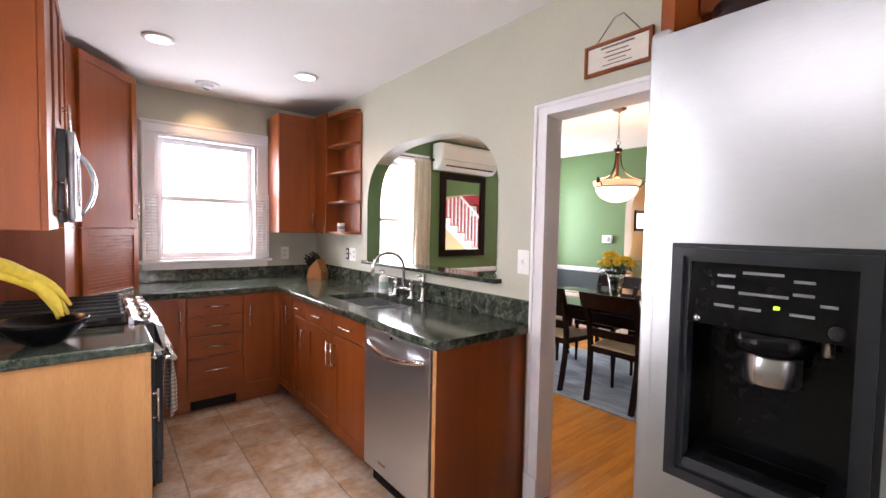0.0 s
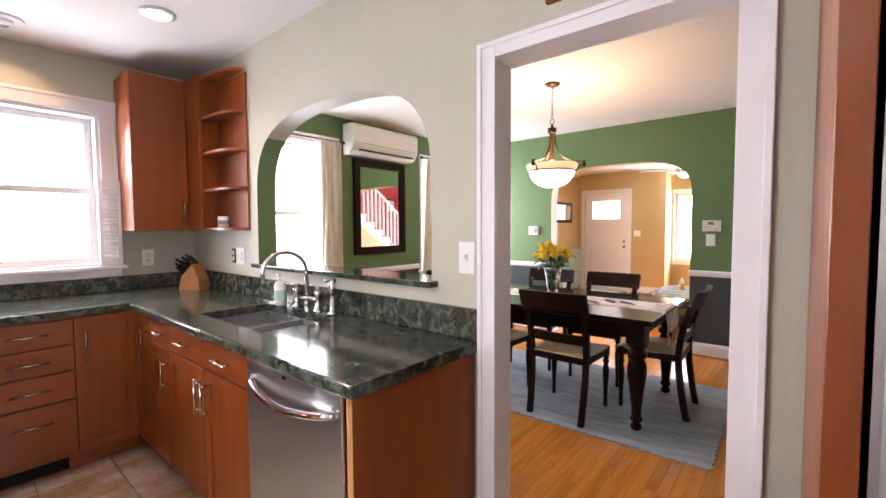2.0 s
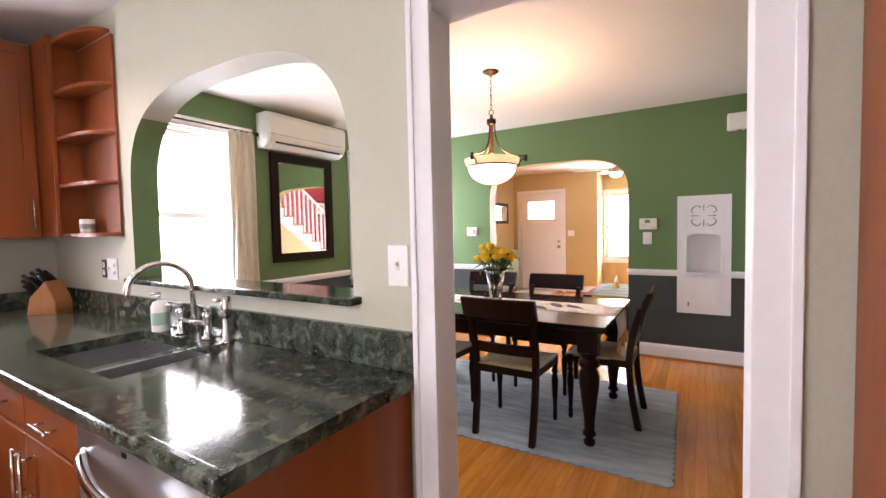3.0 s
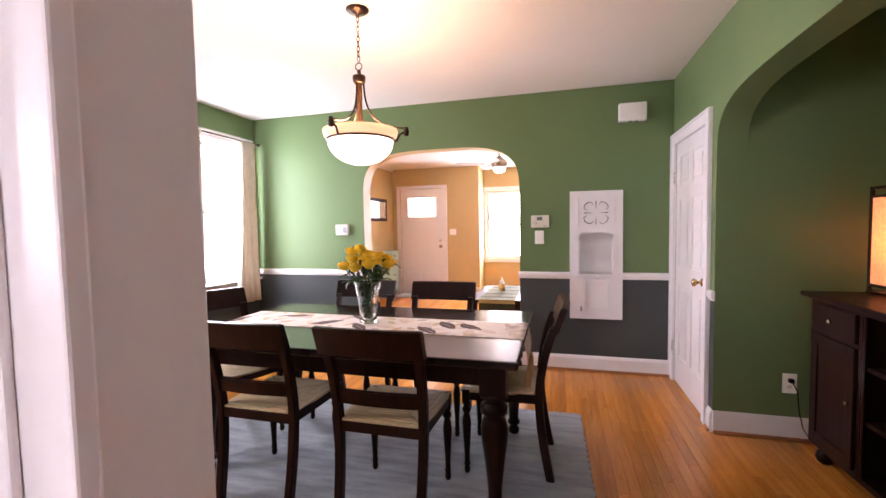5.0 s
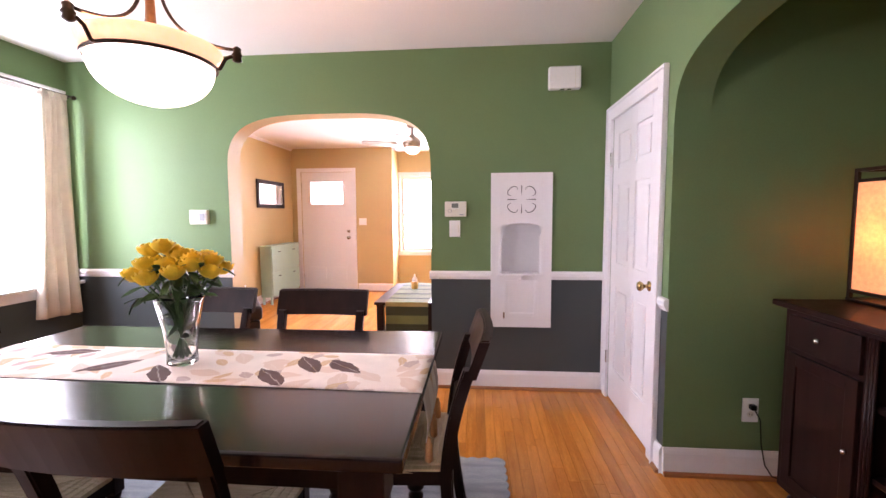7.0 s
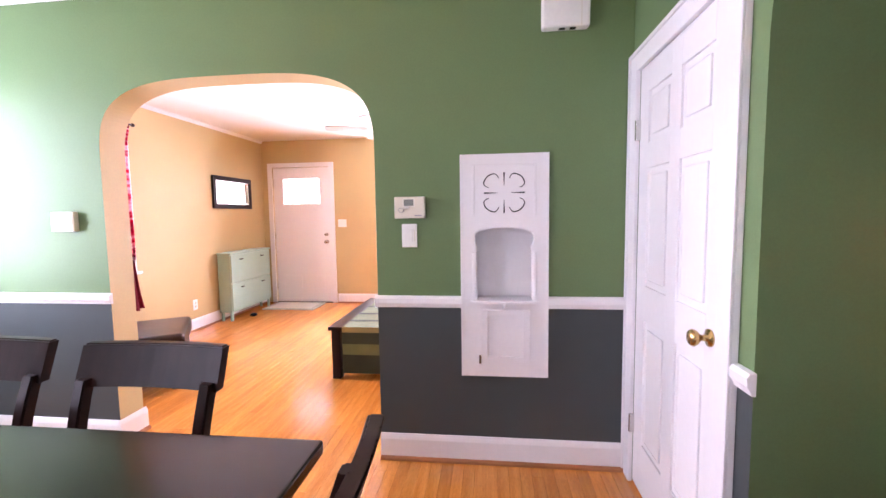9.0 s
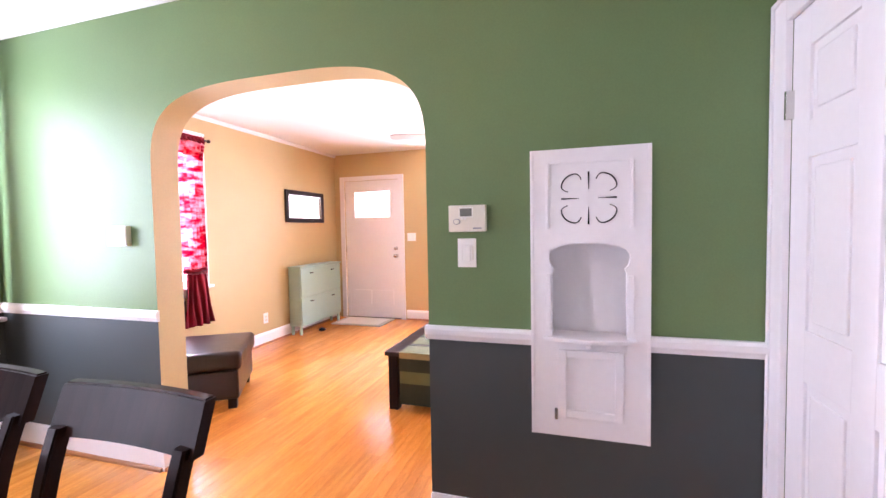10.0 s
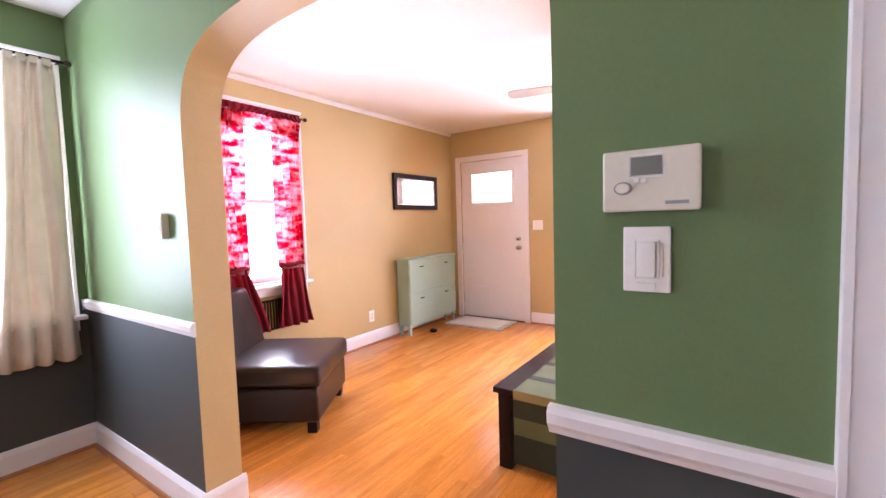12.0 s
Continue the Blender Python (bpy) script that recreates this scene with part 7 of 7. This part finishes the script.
for x in (-0.28, 0.28):
    for y in (-0.31, 0.31):
        part("foot", box(B(), x - 0.03, x + 0.03, y - 0.03, y + 0.03, 0.0, 0.075, bevel=0.004), M_DARK, lc)

# coffee table with striped runner and candle
ct = thing("coffee_table", "espresso wood coffee table with square legs", "coffee table", pose(7.28, 1.74, 0))
KX0, KX1, KY0, KY1 = 6.675, 7.88, 1.42, 2.05
part("tabletop", box(B(), KX0, KX1, KY0, KY1, 0.40, 0.43, bevel=0.005), M_DARK, ct, world=True)
for x in (KX0 + 0.055, KX1 - 0.055):
    for y in (KY0 + 0.055, KY1 - 0.055):
        part("leg", box(B(), x - 0.035, x + 0.035, y - 0.035, y + 0.035, 0.0, 0.3995, bevel=0.004), M_DARK, ct, world=True)
for b in ((KX0 + 0.04, KX1 - 0.04, KY0 + 0.04, KY0 + 0.06), (KX0 + 0.04, KX1 - 0.04, KY1 - 0.06, KY1 - 0.04)):
    part("apron", box(B(), *b, 0.33, 0.3995), M_DARK, ct, world=True)
part("lower_shelf", box(B(), KX0 + 0.05, KX1 - 0.05, KY0 + 0.05, KY1 - 0.05, 0.10, 0.125, bevel=0.003), M_DARK, ct, world=True)
cr = thing("striped_runner", "olive green striped runner over the coffee table", "table runner", pose(7.28, 1.70, 0.431))
part("cloth", box(B(), KX0 - 0.002, KX1 + 0.002, 1.50, 1.93, 0.4315, 0.436, bevel=0.001), M_STRIPE, cr, world=True)
for xx in (KX0 - 0.008, KX1 + 0.003):
    part("drop", box(B(), xx, xx + 0.005, 1.50, 1.93, 0.06, 0.436, bevel=0.001), M_STRIPE, cr, world=True)
    for z, h, m in ((0.392, 0.043, M_GOLD), (0.300, 0.092, M_STRIPE2), (0.062, 0.150, M_STRIPE2)):
        part("band", box(B(), xx - 0.0015, xx + 0.0065, 1.499, 1.931, z, z + h), m, cr, world=True)
for x in (6.85, 7.1, 7.4, 7.65):
    part("band", box(B(), x, x + 0.05, 1.499, 1.931, 0.4362, 0.4375), M_STRIPE2, cr, world=True)
cn = thing("candle", "amber jar candle with a white top on the runner", "candle", pose(7.45, 1.75, 0.438))
part("holder", lathe(B(), [(0.036, 0), (0.040, 0.005), (0.040, 0.085), (0.036, 0.088)], 20), M_HONEY, cn, "amber glass jar")
part("wax", lathe(B(), [(0.028, 0.088), (0.028, 0.094), (0.034, 0.104), (0.024, 0.128), (0.012, 0.15), (0.010, 0.17), (0.004, 0.174)], 18), M_WHITEP, cn, "white stopper")

# ceiling fan
fn = thing("ceiling_fan", "antique nickel ceiling fan with light bowl", "ceiling fan", pose(7.9, 1.83, HL))
part("canopy", lathe(B(), [(0.07, 0), (0.07, -0.02), (0.045, -0.05), (0.014, -0.055), (0.014, -0.13)], 22), M_PEWTER, fn)
part("motor", lathe(B(), [(0.022, -0.125), (0.045, -0.15), (0.085, -0.175), (0.115, -0.21), (0.12, -0.245), (0.105, -0.262), (0.11, -0.275), (0.075, -0.292)], 28), M_PEWTER, fn)
part("light_bowl", lathe(B(), [(0.095, -0.293), (0.098, -0.305), (0.08, -0.345), (0.04, -0.368), (0.004, -0.373)], 26), M_BOWLGLASS, fn, "glowing white glass bowl")
for k in range(5):
    a = 72 * k + 31
    bm = prism(B(), [(0.20, -0.05), (0.24, -0.062), (0.58, -0.07), (0.62, -0.05), (0.63, 0.0), (0.62, 0.05), (0.58, 0.07), (0.24, 0.062), (0.20, 0.05)], "z", -0.006, 0.004)
    bm.transform(pose(0, 0, -0.235, 0, 0, a) @ pose(0, 0, 0, 7))
    bl = part("blade", bm, M_BLADE, fn)
    bm = box(B(), 0.11, 0.26, -0.018, 0.018, -0.010, -0.004, bevel=0.002)
    bm.transform(pose(0, 0, -0.235, 0, 0, a))
    part("blade_iron", bm, M_PEWTER, bl)

# stairs that rise towards the dining room, with red wall behind
sr = thing("staircase", "wooden stairs with white balusters and red wall behind", "staircase", pose(7.6, -0.5, 0), kind="structure")
RISE, RUN, SX0 = 0.19, 0.25, 9.2
out = [(SX0, 0.0)]
for k in range(12):
    out += [(SX0 - RUN * k, RISE * (k + 1) - 0.03), (SX0 - RUN * (k + 1), RISE * (k + 1) - 0.03)]
out += [(SX0 - RUN * 12, 0.0)]
part("carriage", prism(B(), out, "y", -0.98, -0.02), M_TRIM, sr, world=True)
lower = [(SX0 - 0.30, 0.0)] + [(SX0 - 0.30 - RUN * 10.8 * t, RISE * 10.8 * t) for t in (0.02, 1.0)] + [(SX0 - RUN * 12, RISE * 10.8), (SX0 - RUN * 12, 0.0)]
part("under_stair_wall", prism(B(), lower, "y", -0.0199, -0.004), M_TAN, sr, world=True)
for k in range(12):
    part("tread", box(B(), SX0 - RUN * (k + 1) - 0.0, SX0 - RUN * k + 0.025, -0.98, 0.015, RISE * (k + 1) - 0.0295, RISE * (k + 1), bevel=0.005), M_TREAD, sr, world=True)
    for q in (0.06, 0.185):
        x = SX0 - RUN * k - q
        top_z = 0.86 + RISE / RUN * (SX0 - x) + 0.10
        bm = B()
        box(bm, x - 0.017, x + 0.017, -0.052, -0.018, RISE * (k + 1), min(top_z, 2.44), bevel=0.003)
        part("baluster", bm, M_TRIM, sr, world=True)
zs = lambda x: 0.96 + RISE / RUN * (SX0 - x)
bm = B()
xe = SX0 - (2.40 - 0.96) * RUN / RISE
out = [(SX0 + 0.05, zs(SX0 + 0.05)), (SX0 + 0.05, zs(SX0 + 0.05) + 0.06), (xe, zs(xe) + 0.06), (xe, zs(xe))]
part("handrail", prism(bm, out, "y", -0.065, -0.005, bevel=0.01), M_TRIM, sr, world=True)
part("newel_post", box(B(), SX0 + 0.02, SX0 + 0.11, -0.08, 0.01, 0.0, 1.12, bevel=0.006), M_TRIM, sr, world=True)
pf = thing("framed_picture", "framed picture on the red stair wall", "picture", pose(8.9, -1.0, 1.78, 0, 0, 180))
bm = B()
for b in ((-0.16, -0.135, 0, 0.36), (0.135, 0.16, 0, 0.36), (-0.135, 0.135, 0, 0.025), (-0.135, 0.135, 0.335, 0.36)):
    box(bm, b[0], b[1], -0.022, -0.001, b[2], b[3], bevel=0.003)
part("frame", bm, M_BLACK, pf)
part("mount", box(B(), -0.134, 0.134, -0.010, -0.003, 0.026, 0.334), M_PAPER, pf)
part("print", box(B(), -0.07, 0.07, -0.012, -0.0105, 0.10, 0.26), M_PRINT, pf)


# ---- floor pieces ----
def chamfered(name, lx, ly, th, c, material):
    """A flat piece with its top edges worn off, its centre at the top."""
    bm = B()
    box(bm, -lx / 2, lx / 2, -ly / 2, ly / 2, -th, 0)
    top = [e for e in bm.edges if all(v.co.z > -1e-6 for v in e.verts)]
    bmesh.ops.bevel(bm, geom=top, offset=c, segments=1, affect="EDGES")
    me = bpy.data.meshes.new(name)
    bm.to_mesh(me)
    bm.free()
    me.materials.append(material)
    return me


PW = 0.057
LENGTHS = [0.55, 0.8, 1.0, 1.25, 1.5]
plank_mesh = [chamfered("plank", l - 0.0006, PW - 0.0006, 0.014, 0.0007, M_PLANK) for l in LENGTHS]
rng = random.Random(4)
rest_v, rest_f, near_count = [], [], 0
y = -0.87
while y < YW:
    x = DX - 0.08 - rng.random() * 1.0
    while x < 10.15:
        k = rng.randrange(5)
        l = LENGTHS[k]
        cx, cy = x + l / 2, y + PW / 2
        a, b = x, x + l
        x += l
        if b < DX - 0.07:
            continue
        near = 0.3 < cy < 1.9 and a > DX - 0.08 and b < 7.0 or 1.9 <= cy < 2.9 and 4.4 < cx < 7.5
        if near and near_count < 300 and a > DX - 0.08:
            ob = new("plank", plank_mesh[k])
            ob.location = (cx, cy, 0)
            ob.parent = floor_wood
            near_count += 1
        else:
            a = max(a, DX - 0.08)
            o = len(rest_v)
            g, c = 0.0003, 0.0007
            x0, x1, y0, y1 = a + g, b - g, y + g, y + PW - g
            rest_v += [(x0, y0, -0.014), (x1, y0, -0.014), (x1, y1, -0.014), (x0, y1, -0.014), (x0, y0, -c), (x1, y0, -c), (x1, y1, -c), (x0, y1, -c),
                       (x0 + c, y0 + c, 0), (x1 - c, y0 + c, 0), (x1 - c, y1 - c, 0), (x0 + c, y1 - c, 0)]
            for q in range(4):
                r = (q + 1) % 4
                rest_f += [(o + q, o + r, o + 4 + r, o + 4 + q), (o + 4 + q, o + 4 + r, o + 8 + r, o + 8 + q)]
            rest_f.append((o + 8, o + 9, o + 10, o + 11))
    y += PW
me = bpy.data.meshes.new("planks_beyond")
me.from_pydata(rest_v, [], rest_f)
me.materials.append(M_PLANK_ISLAND)
ob = new("planks_beyond", me)
ob.parent = floor_wood
tagged(ob, kind="stuff")

TX, TY = 0.325, 0.325
tile_mesh = chamfered("tile", TX - 0.005, TY - 0.005, 0.010, 0.002, M_TILE)
for i in range(-4, 8):
    for j in range(-14, 6):
        cx, cy = 0.56 + (i + 0.5) * TX, 2.79 + (j + 0.5) * TY
        if -0.5 + TX / 2 < cx < DX - 0.08 - TX / 2 + 0.03 and -1.7 < cy < YO - 0.15:
            ob = new("tile", tile_mesh)
            ob.location = (cx, cy, 0)
            ob.parent = floor_kitchen
